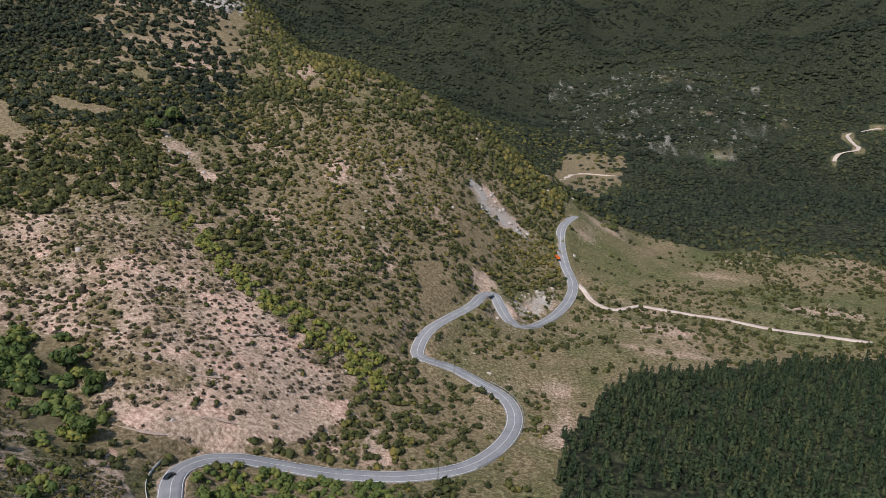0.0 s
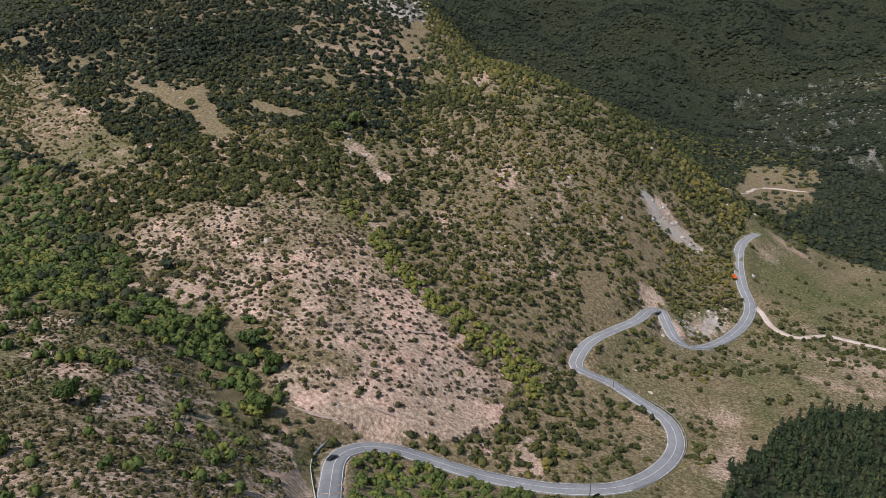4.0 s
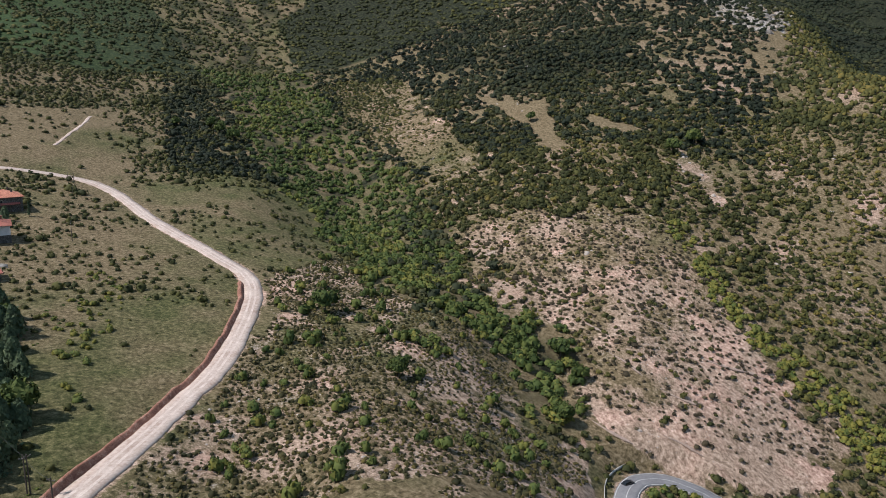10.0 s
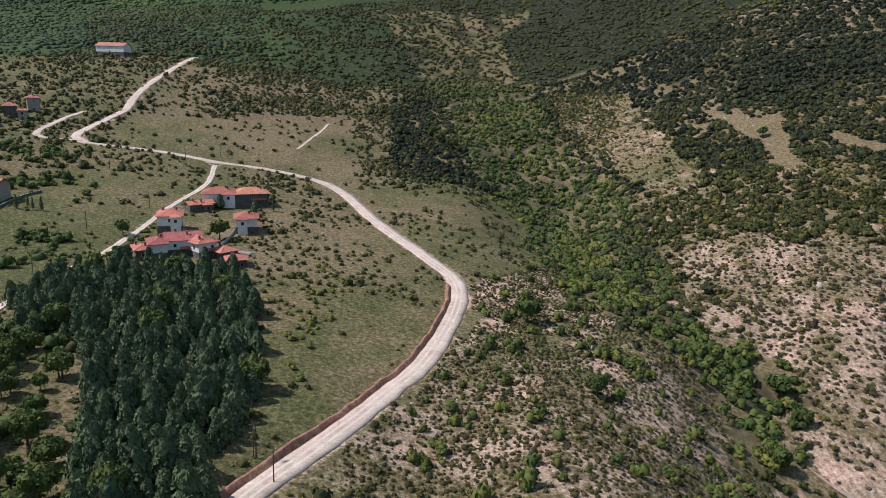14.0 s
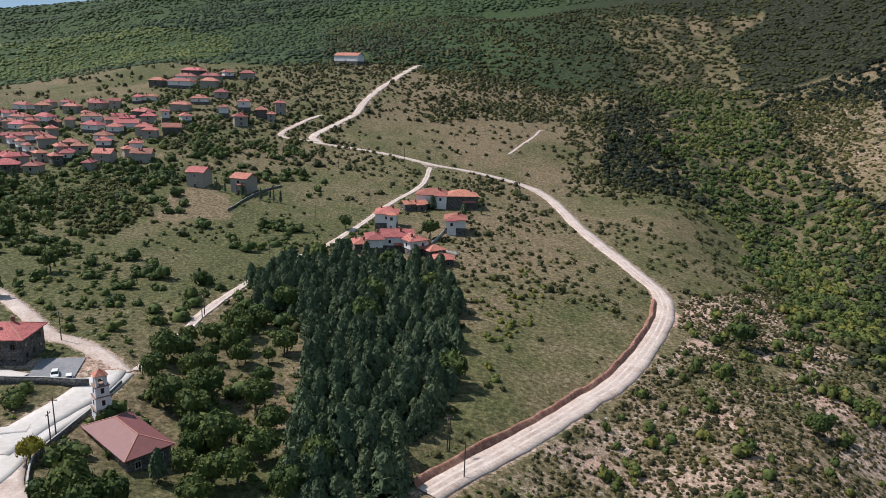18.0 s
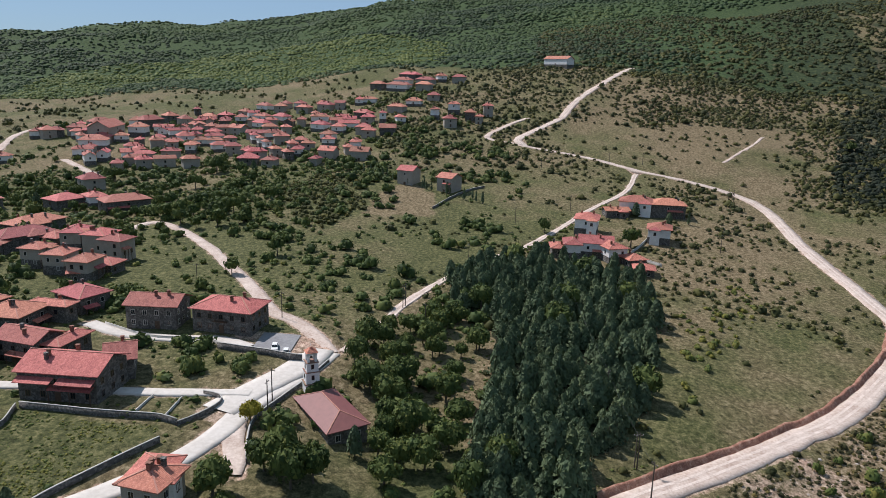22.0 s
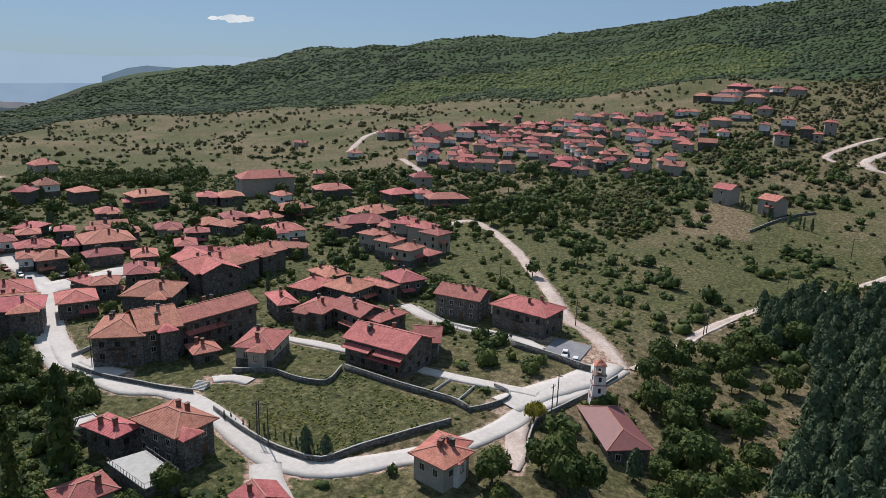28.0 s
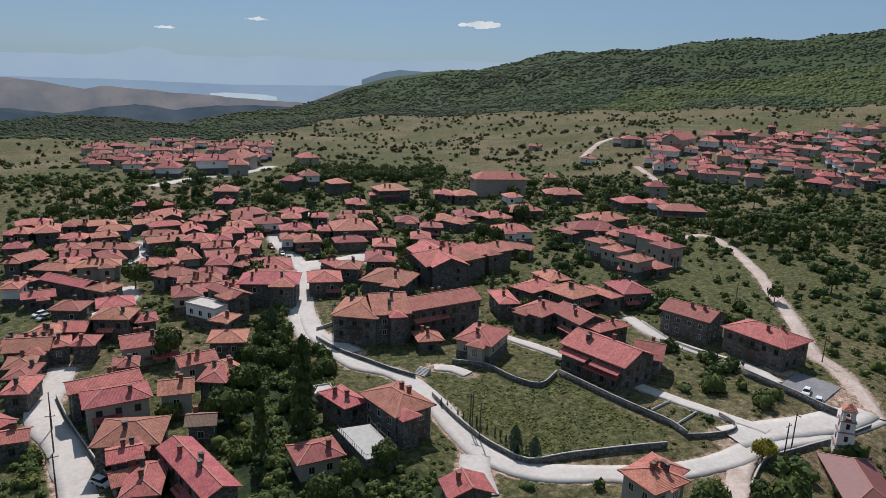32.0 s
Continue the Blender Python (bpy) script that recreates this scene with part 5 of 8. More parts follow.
house(-226.4, -290.5, 148, 9.5, 11.1, 4.7, "hip", "stone")
house(-525.1, -273.5, 105, 17.7, 12.7, 4.7, "hip", "white")
house(-566.2, -283.7, -171, 37.8, 17.5, 7.4, "gable", "stone")
house(-583.9, -265.7, 96, 12.5, 12.7, 5.6, "hip", "white")
house(-530.2, -241.4, 100, 4.5, 11.1, 4.7, "hip", "stone")
house(-526.1, -226.5, 117, 8.3, 11.1, 4.7, "hip", "stone")
house(-519.7, -211.6, 105, 6.0, 11.1, 4.7, "hip", "stone")
house(-547.5, -212.9, 122, 11.2, 11.1, 4.7, "hip", "stone")
house(-574.7, -337.3, 137, 10.1, 11.1, 4.7, "hip", "stone")
house(-587.8, -322.4, 111, 8.6, 11.1, 4.7, "hip", "stone")
house(-624.4, -317.8, 141, 17.2, 12.7, 4.7, "hip", "stone")
house(-573.8, -301.0, 90, 9.4, 11.1, 4.7, "hip", "stone")
house(-621.1, -284.0, 108, 10.4, 12.7, 5.6, "hip", "stone")
house(-626.5, -275.3, 159, 21.3, 12.7, 5.6, "hip", "stone")
house(-665.3, -271.8, 139, 10.8, 12.7, 4.7, "hip", "stone")
house(-640.2, -248.1, 133, 9.5, 12.7, 4.7, "hip", "stone")
# the field edge houses
house(-225.7, -447.3, 163, 17.9, 12.7, 6.5, "hip", "stone")
house(-239.9, -438.2, 153, 12.0, 11.1, 4.7, "hip", "sand")
house(-254.2, -463.0, -145, 24.9, 17.5, 6.5, "hip", "stone")
house(-196.7, -449.0, 144, 13.6, 14.3, 4.7, "hip", "white")
house(-184.5, -455.3, 141, 5.6, 9.5, 3.7, "hip", "stone")
house(-183.3, -348.2, 146, 11.7, 12.7, 6.5, "hip", "stone")
house(-171.7, -327.7, 143, 6.3, 11.1, 4.2, "hip", "stone")
# the lower houses
house(-43.4, -184.3, 151, 8.9, 8.4, 4.7, "gable", "stone")
house(-39.0, -175.5, 155, 5.3, 6.1, 4.7, "hip", "stone")
house(-38.0, -169.6, 145, 4.7, 7.3, 4.7, "hip", "stone")
house(-35.9, -162.4, 145, 4.5, 8.4, 4.7, "hip", "stone")
house(-26.9, -149.4, -159, 4.5, 6.1, 4.7, "hip", "stone")
house(-28.7, -141.7, 158, 4.5, 5.0, 3.7, "gable", "stone")
house(-57.1, -160.2, 156, 4.5, 5.0, 3.7, "hip", "stone")
house(-47.6, -147.6, 171, 13.0, 6.1, 6.5, "gable", "stone")
house(-47.2, -139.5, 166, 11.5, 7.3, 6.5, "hip", "sand")
house(-58.8, -137.0, 154, 5.8, 7.3, 5.1, "gable", "sand")
house(-68.6, -148.5, 171, 7.6, 6.1, 4.7, "gable", "sand")
house(-68.6, -137.5, 135, 5.1, 8.4, 4.7, "hip", "stone")
house(-44.4, -124.4, 146, 10.7, 9.5, 5.6, "hip", "stone")
house(-47.6, -104.4, 87, 18.8, 5.6, 5.6, "gable", "stone")
house(-40.2, -116.9, 162, 4.5, 5.0, 6.0, "gable", "stone")
house(-39.2, -113.6, 170, 4.5, 5.0, 3.7, "gable", "stone")
house(-40.8, -109.8, 148, 5.0, 9.5, 4.2, "hip", "stone")
house(-57.2, -122.3, 148, 4.5, 5.0, 3.7, "gable", "old")
house(-71.6, -139.1, -177, 4.5, 7.3, 4.7, "hip", "stone")
house(-87.6, -98.3, 174, 8.5, 11.8, 6.6, "hip", "stone")
house(-81.7, -108.6, 178, 4.5, 8.4, 5.1, "hip", "stone")
house(-83.0, -117.8, 162, 4.5, 3.9, 2.8, "flat", "stone")
house(-66.7, -96.9, 163, 7.5, 6.1, 3.7, "hip", "sand")
house(-78.4, -69.8, 62, 4.5, 7.3, 4.7, "gable", "stone")
house(-105.5, -50.1, 76, 7.2, 7.3, 5.1, "hip", "sand")
house(-107.1, -50.8, 177, 8.7, 6.1, 5.1, "hip", "white")
# the hamlet houses
house(-297.9, 51.0, 84, 6.8, 11.8, 6.2, "hip", "white")
house(-301.1, 61.8, 80, 13.8, 11.8, 6.2, "gable", "white")
house(-295.5, 67.2, 108, 8.6, 13.2, 6.2, "hip", "white")
house(-298.0, 44.8, 88, 5.4, 10.2, 4.1, "hip", "stone")
house(-338.2, 64.3, 76, 10.6, 13.2, 7.8, "hip", "white")
house(-328.7, 97.1, 74, 10.2, 11.8, 6.8, "hip", "white")
house(-378.9, 98.4, 72, 17.9, 13.2, 6.2, "hip", "white")
house(-374.5, 113.3, 82, 17.6, 13.2, 6.2, "hip", "stone")
house(-289.4, 75.6, 107, 7.9, 8.7, 3.1, "hip", "stone")
house(-277.8, 77.4, 80, 7.7, 7.2, 2.6, "hip", "stone")
house(-371.0, 85.3, 99, 12.7, 7.2, 3.1, "gable", "stone")
house(-421.4, -29.0, 68, 9.7, 11.8, 7.8, "gable", "sand")
house(-409.2, -4.4, 58, 9.6, 11.8, 7.8, "gable", "sand")
house(-782.1, 105.2, 40, 30.8, 11.8, 5.2, "gable", "white")
# the upper houses
house(-673.7, -237.6, 72, 12.5, 9.9, 3.8, "hip", "stone")
house(-676.5, -222.2, 63, 12.2, 9.9, 3.8, "hip", "stone")
house(-649.1, -199.5, 93, 8.1, 9.9, 3.8, "hip", "white")
house(-601.8, -210.3, 84, 8.6, 9.9, 3.8, "hip", "stone")
house(-575.3, -200.0, 80, 9.0, 9.9, 3.8, "hip", "sand")
house(-584.6, -182.2, 65, 11.6, 9.9, 3.8, "gable", "stone")
house(-705.5, -192.3, 53, 15.1, 9.9, 3.8, "hip", "white")
house(-650.0, -180.1, 64, 13.2, 9.9, 3.8, "hip", "white")
house(-610.0, -170.0, 59, 12.7, 9.9, 3.8, "hip", "stone")
house(-636.9, -159.0, 53, 13.8, 9.9, 3.8, "hip", "white")
house(-691.5, -173.7, 92, 10.0, 9.9, 3.8, "hip", "stone")
house(-708.1, -172.3, 66, 8.5, 9.9, 3.8, "hip", "stone")
house(-697.1, -155.4, 68, 8.0, 9.9, 3.8, "hip", "stone")
house(-674.5, -146.5, 70, 11.8, 9.9, 3.8, "hip", "stone")
house(-672.3, -125.3, 63, 13.7, 9.9, 3.8, "hip", "sand")
house(-618.6, -82.5, 47, 15.7, 9.9, 3.0, "hip", "stone")
house(-573.0, -111.4, 55, 13.7, 9.9, 3.8, "hip", "white")
house(-559.5, -94.7, 76, 8.1, 9.9, 3.8, "hip", "stone")
house(-553.2, -74.1, 81, 9.8, 9.9, 3.8, "hip", "stone")
house(-533.5, -98.1, 71, 8.9, 9.9, 3.8, "hip", "stone")
house(-480.4, -88.4, 73, 10.3, 9.9, 3.8, "gable", "stone")
house(-476.3, -65.8, 81, 11.1, 9.9, 3.8, "gable", "stone")
house(-464.3, -94.4, 79, 4.6, 9.9, 3.0, "hip", "stone")
house(-467.7, -140.1, 99, 11.6, 11.3, 3.0, "hip", "stone")
house(-461.1, -123.8, 80, 7.8, 9.9, 3.0, "hip", "sand")
house(-537.6, -155.9, 118, 4.5, 8.5, 4.5, "hip", "white")
house(-524.2, -147.1, 118, 4.5, 8.5, 4.5, "hip", "white")
house(-510.1, -139.1, 122, 4.5, 8.5, 4.5, "hip", "white")
house(-489.8, -127.5, 121, 5.9, 9.9, 3.8, "hip", "stone")
house(-479.5, -116.2, 117, 5.7, 9.9, 3.8, "hip", "stone")
house(-740.8, -83.8, 60, 13.5, 9.9, 3.8, "hip", "stone")
house(-722.7, -60.9, 57, 23.7, 9.9, 3.8, "hip", "stone")
house(-743.0, -58.4, 65, 16.8, 9.9, 3.8, "hip", "stone")
house(-774.9, -53.5, 43, 25.3, 9.9, 3.8, "hip", "stone")
house(-735.1, -34.7, 63, 17.6, 9.9, 3.8, "hip", "sand")
house(-711.5, -35.2, 72, 13.9, 9.9, 3.8, "hip", "stone")
house(-748.4, -19.6, 109, 8.8, 9.9, 3.8, "hip", "white")
house(-744.0, -0.8, 80, 12.4, 9.9, 3.8, "hip", "stone")
house(-667.5, -23.9, 81, 9.9, 9.9, 3.0, "hip", "stone")
house(-647.5, -40.9, 83, 12.8, 9.9, 3.0, "hip", "stone")
house(-629.0, -54.8, 70, 13.5, 9.9, 3.0, "hip", "stone")
house(-593.0, -63.4, 96, 5.2, 7.0, 6.0, "hip", "white")
house(-597.5, -76.4, 87, 9.6, 9.9, 3.8, "hip", "stone")
house(-550.4, -55.1, 94, 11.1, 9.9, 3.8, "gable", "stone")
house(-541.6, -68.8, 90, 9.3, 9.9, 3.8, "hip", "sand")
house(-588.8, -48.5, 105, 7.1, 9.9, 3.8, "hip", "stone")
house(-601.2, -20.3, 85, 6.4, 7.0, 6.0, "hip", "white")
house(-618.2, -4.4, 82, 8.7, 7.0, 6.0, "hip", "white")
house(-578.1, -7.3, 99, 9.3, 9.9, 4.5, "hip", "stone")
house(-598.8, 9.4, 89, 7.9, 9.9, 4.5, "hip", "stone")
house(-608.9, 24.6, 91, 7.6, 8.5, 6.0, "hip", "stone")
house(-589.6, 16.8, 80, 5.1, 8.5, 3.8, "hip", "stone")
house(-708.1, -261.5, 115, 5.7, 9.9, 3.8, "hip", "stone")
house(-632.2, -209.0, 79, 6.5, 9.9, 3.8, "hip", "stone")
house(-636.5, -234.2, 76, 4.5, 9.9, 3.8, "hip", "sand")
house(-686.3, -206.5, 61, 9.7, 9.9, 3.8, "hip", "stone")
# the west houses
house(-576.6, -346.8, 106, 9.6, 9.9, 3.8, "hip", "white")
house(-579.6, -332.9, 117, 10.6, 9.9, 3.8, "hip", "stone")
house(-590.1, -318.9, 104, 12.2, 9.9, 3.8, "hip", "stone")
house(-546.3, -277.6, 100, 12.4, 9.9, 3.8, "hip", "stone")
house(-602.2, -311.6, 123, 9.9, 9.9, 3.8, "hip", "stone")
house(-573.4, -280.3, 135, 8.6, 9.9, 3.8, "hip", "stone")


# more roofs between the streets of the old village and the far quarters
def infill(az0, az1, r0, r1, tries, gap, looks=("stone", "stone", "stone", "stone", "stone", "sand", "white"), seed=1, most=40, only=""):
    pick = random.Random(seed)
    made = 0
    for _ in range(tries):
        az, r = radians(pick.uniform(az0, az1)), pick.uniform(r0, r1)
        hx, hy = -r * math.sin(az), r * math.cos(az)
        w, d = pick.uniform(8, 15), pick.uniform(6.5, 8.5)
        probe_x, probe_y = np.array([hx]), np.array([hy])
        if road_near(probe_x, probe_y)[0][0] < d / 2 + 1.5:
            continue
        if only and not inside(only, probe_x, probe_y)[0]:
            continue
        if built_near(probe_x, probe_y, d / 2 + gap)[0] or any_in(("thicket", "meadow", "grove", "plain_field", "scrub_lot"), probe_x, probe_y)[0]:
            continue
        turn = math.degrees(az) + pick.choice((0, 0, 90)) + pick.uniform(-14, 14)
        house(hx, hy, turn, w, d, pick.choice((4.2, 5.0, 5.6)) * (1.0 if r < 430 else 0.75), pick.choice(("hip", "hip", "gable")), pick.choice(looks))
        made += 1
        if made >= most:
            break


infill(147, 166, 165, 345, 500, 1.6, ("stone",) * 7 + ("sand",), seed=11, most=24)
infill(140, 153, 215, 350, 300, 2.5, ("stone",) * 7 + ("sand",), seed=12, most=18)
infill(128, 142, 225, 340, 200, 9.0, ("stone",) * 7 + ("sand",), seed=13, most=10)
infill(138, 166, 480, 1100, 3000, 0.8, ("stone", "sand", "white", "stone"), seed=14, most=75, only="far_quarter")
infill(97, 119, 500, 700, 700, 2.0, ("stone", "sand", "white", "stone"), seed=16, most=70)

# ---- foliage ----
def leaf_material(name, stops, spread=0.5):
    """Leaves: colour from each plant's own tint and each spray's chance, a little light through them."""
    m, n, l, b = mat(name)
    tint = n.new("ShaderNodeAttribute")
    tint.attribute_name = "tint"
    chance = n.new("ShaderNodeNewGeometry").outputs["Random Per Island"]
    who = n.new("ShaderNodeObjectInfo").outputs["Random"]
    k = n.new("ShaderNodeMath")
    k.operation = "MULTIPLY_ADD"
    k.inputs[1].default_value = spread
    l.new(chance, k.inputs[0])
    a = n.new("ShaderNodeMath")
    a.operation = "MULTIPLY"
    a.inputs[1].default_value = 1 - spread
    s = n.new("ShaderNodeMath")
    s.operation = "ADD"
    l.new(tint.outputs["Fac"], s.inputs[0])
    w = n.new("ShaderNodeMath")
    w.operation = "MULTIPLY"
    w.inputs[1].default_value = 0.35
    l.new(who, w.inputs[0])
    l.new(w.outputs[0], s.inputs[1])
    l.new(s.outputs[0], a.inputs[0])
    l.new(a.outputs[0], k.inputs[2])
    c = ramp(n, l, k.outputs[0], stops)
    l.new(c, b.inputs["Base Color"])
    b.inputs["Roughness"].default_value = 0.75
    b.inputs["Specular IOR Level"].default_value = 0.2
    t = n.new("ShaderNodeBsdfTranslucent")
    l.new(c, t.inputs["Color"])
    x = n.new("ShaderNodeMixShader")
    x.inputs[0].default_value = 0.14
    l.new(b.outputs[0], x.inputs[1])
    l.new(t.outputs[0], x.inputs[2])
    l.new(x.outputs[0], n["Material Output"].inputs["Surface"])
    return m


M_LEAF = leaf_material("broad_leaves", [(0.05, (0.022, 0.040, 0.013)), (0.35, (0.056, 0.086, 0.024)), (0.65, (0.105, 0.130, 0.034)), (0.95, (0.20, 0.185, 0.042))])
M_SCRUB = leaf_material("scrub_leaves", [(0.05, (0.012, 0.014, 0.007)), (0.4, (0.030, 0.032, 0.013)), (0.7, (0.062, 0.058, 0.023)), (0.95, (0.13, 0.105, 0.035))])
M_OLIVE = leaf_material("olive_scrub", [(0.05, (0.019, 0.024, 0.010)), (0.4, (0.047, 0.054, 0.018)), (0.75, (0.098, 0.096, 0.028)), (1.0, (0.190, 0.150, 0.040))], 0.4)
M_PINE = leaf_material("pine_needles", [(0.05, (0.040, 0.062, 0.036)), (0.4, (0.084, 0.120, 0.066)), (0.75, (0.135, 0.178, 0.092)), (1.0, (0.19, 0.215, 0.10))])
M_WOODS = leaf_material("far_woods", [(0.05, (0.022, 0.042, 0.018)), (0.4, (0.036, 0.064, 0.026)), (0.75, (0.064, 0.102, 0.032)), (1.0, (0.135, 0.160, 0.038))], 0.25)
# Oak leaves darkened in colour to stand for shade on the mountain.
M_SHADYWOODS = leaf_material("shaded_oak_woods", [(0.05, (0.009, 0.014, 0.009)), (0.4, (0.019, 0.028, 0.016)), (0.75, (0.038, 0.047, 0.022)), (1.0, (0.078, 0.076, 0.031))], 0.4)
M_YOUNGPINE = leaf_material("young_pine_needles", [(0.05, (0.010, 0.020, 0.011)), (0.4, (0.022, 0.038, 0.018)), (0.75, (0.040, 0.058, 0.026)), (1.0, (0.075, 0.082, 0.032))])
M_HEATH = leaf_material("heath_twigs", [(0.05, (0.024, 0.019, 0.012)), (0.4, (0.050, 0.040, 0.024)), (0.7, (0.085, 0.072, 0.040)), (0.95, (0.15, 0.125, 0.08))])
M_BARK = plain("bark", [(0.3, (0.05, 0.04, 0.03)), (0.7, (0.16, 0.13, 0.10))], 3.0, 0.9, 0.6, 0.05)

rng = np.random.default_rng(7)


def sprays(centres, out, size, rnd):
    """One triangle a spray of leaves, facing about outwards, at random turns."""
    n = len(centres)
    nrm = out + 0.45 * rnd.normal(size=(n, 3))
    nrm /= np.linalg.norm(nrm, axis=1, keepdims=True)
    a = np.cross(nrm, rnd.normal(size=(n, 3)))
    a /= np.linalg.norm(a, axis=1, keepdims=True)
    b = np.cross(nrm, a)
    s = size * (0.6 + 0.8 * rnd.random((n, 1)))
    v = np.stack([centres - a * s - b * s * 0.5, centres + a * s - b * s * 0.5, centres + b * s], 1).reshape(-1, 3)
    return v, np.arange(3 * n).reshape(-1, 3)


def bush_form(rnd, leaves, lobes=2, sides=5, squash=0.8, spray=0.26):
    """A bush about one metre in radius: rounded ragged lobes with leaf sprays standing off them, its foot at z = 0."""
    t = rnd.random() * 6.28 + np.arange(lobes) * 6.28 / max(lobes - 1, 1) + 0.5 * rnd.normal(size=lobes)
    off = 0.30 + 0.32 * rnd.random(lobes)
    c = np.stack([off * np.cos(t), off * np.sin(t), 0.16 + 0.42 * rnd.random(lobes)], -1)
    rad = (0.62 if lobes < 4 else 0.46) * (0.75 + 0.5 * rnd.random(lobes))
    c[0], rad[0] = (0.06, -0.05, 0.32), 0.74 if lobes > 1 else 0.92
    vs, fs, n = [], [], sides
    k = np.arange(n)
    for i in range(lobes):
        turn = rnd.random() * 6.28 + k * 6.28 / n
        ring = [np.stack([np.cos(turn + q) * math.cos(e), np.sin(turn + q) * math.cos(e), 0 * turn + math.sin(e)], -1) for e, q in ((0.75, 0.0), (-0.2, 0.5))]
        v = np.vstack([[[0, 0, 1]], ring[0], ring[1]]) * (0.70 + 0.34 * rnd.random((2 * n + 1, 1)))
        f = [(0, 1 + j, 1 + (j + 1) % n) for j in k] + [(1 + j, 1 + n + j, 1 + (j + 1) % n) for j in k] + [(1 + (j + 1) % n, 1 + n + j, 1 + n + (j + 1) % n) for j in k]
        fs.append(np.array(f) + (2 * n + 1) * i)
        vs.append(c[i] + v * rad[i])
    pick = rnd.choice(lobes, leaves, p=rad ** 2 / (rad ** 2).sum())
    d = rnd.normal(size=(leaves, 3))
    d[:, 2] = np.abs(d[:, 2]) * 1.1 - 0.3
    d /= np.linalg.norm(d, axis=1, keepdims=True)
    v, f = sprays(c[pick] + d * rad[pick, None] * (0.82 + 0.32 * rnd.random((leaves, 1))), d, spray, rnd)
    v, f = np.vstack(vs + [v]), np.vstack(fs + [f + (2 * n + 1) * lobes])
    v[:, 2] = (v[:, 2] + 0.12) * squash
    return v, f


def pine_form(rnd, leaves, tall=3.2, spray=0.30):
    """A conifer of unit crown radius: drooping sprays in a cone, its foot at z = 0."""
    h = rnd.random(leaves) ** 0.8
    a = rnd.random(leaves) * 2 * np.pi
    w = (1 - h) ** 0.52 * (0.75 + 0.35 * rnd.random(leaves)) + 0.05
    p = np.stack([w * np.cos(a), w * np.sin(a), tall * (0.10 + 0.9 * h) - 0.12 * w], -1)
    d = np.stack([np.cos(a), np.sin(a), 0.5 + 0 * a], -1)
    v, f = sprays(p, d, spray, rnd)
    n = 7
    t = np.arange(n) * 2 * np.pi / n
    cone = np.vstack([np.stack([0.62 * np.cos(t), 0.62 * np.sin(t), 0 * t + tall * 0.10], -1), [[0, 0, tall * 0.95]]])
    cf = np.array([(i, (i + 1) % n, n) for i in range(n)])
    return np.vstack([v, cone]), np.vstack([f, cf + len(v)])


def plant(name, forms, xs, ys, sizes, material, label, category, tint=None, tall=(0.8, 1.25), sink=0.1, zs=None):
    """Many plants in one mesh: each takes one of the forms, its own turn, size and tint."""
    zs = ground_height(xs, ys) if zs is None else zs
    vs, fs, ts, base = [], [], [], 0
    which = rng.integers(0, len(forms), len(xs))
    turn = rng.random(len(xs)) * 2 * np.pi
    high = sizes * rng.uniform(*tall, len(xs))
    tint = rng.random(len(xs)) if tint is None else tint
    for w, (v, f) in enumerate(forms):
        i = np.nonzero(which == w)[0]
        if not len(i):
            continue
        c, s = np.cos(turn[i])[:, None], np.sin(turn[i])[:, None]
        px = (v[:, 0] * c - v[:, 1] * s) * sizes[i, None] + xs[i, None]
        py = (v[:, 0] * s + v[:, 1] * c) * sizes[i, None] + ys[i, None]
        pz = v[:, 2] * high[i, None] + zs[i, None] - sink * sizes[i, None]
        vs.append(np.stack([px, py, pz], -1).reshape(-1, 3))
        fs.append((f[None] + (np.arange(len(i)) * len(v))[:, None, None]).reshape(-1, 3) + base)
        ts.append(np.repeat(tint[i], len(v)))
        base += len(i) * len(v)
    ob = mesh_object(name, np.concatenate(vs), np.concatenate(fs), material, True)
    at = ob.data.attributes.new("tint", "FLOAT", "POINT")
    at.data.foreach_set("value", np.concatenate(ts).astype(np.float32))
    return tagged(ob, label, category, kind="stuff")


def scatter(az0, az1, r0, r1, per_m2, keep):
    """Random plan points in a sector, kept with the chance that keep(x, y, az, r) gives."""
    n = int(radians(az1 - az0) * (r1 * r1 - r0 * r0) / 2 * per_m2)
    az, r = rng.uniform(az0, az1, n), np.sqrt(rng.uniform(r0 * r0, r1 * r1, n))
    x, y = -r * np.sin(np.radians(az)), r * np.cos(np.radians(az))
    ok = rng.random(n) < keep(x, y, az, r)
    x, y = x[ok], y[ok]
    e, _ = road_near(x, y)
    ok = (e > 1.6) & ~built_near(x, y, 1.0)
    return x[ok], y[ok]


BUSH = [bush_form(np.random.default_rng(k), 44, 3, 5, 0.9, 0.22) for k in range(8)]
LOWBUSH = [bush_form(np.random.default_rng(20 + k), 11, 1, 5, 0.7, 0.30) for k in range(8)]
MIDBUSH = [bush_form(np.random.default_rng(40 + k), 13, 2, 4, 0.85, 0.28) for k in range(8)]
DENSE = [bush_form(np.random.default_rng(50 + k), 90, 6, 5, 0.9, 0.16) for k in range(8)]
CANOPY = [bush_form(np.random.default_rng(100 + k), 2, 1, 4, 0.9, 0.30) for k in range(8)]
HILLTREE = [bush_form(np.random.default_rng(70 + k), 5, 1, 4, 0.9, 0.34) for k in range(8)]
BARE = ("scar", "scar_foot", "slide", "streak", "field", "small_field", "cutting", "quarry", "cliff", "meadow")


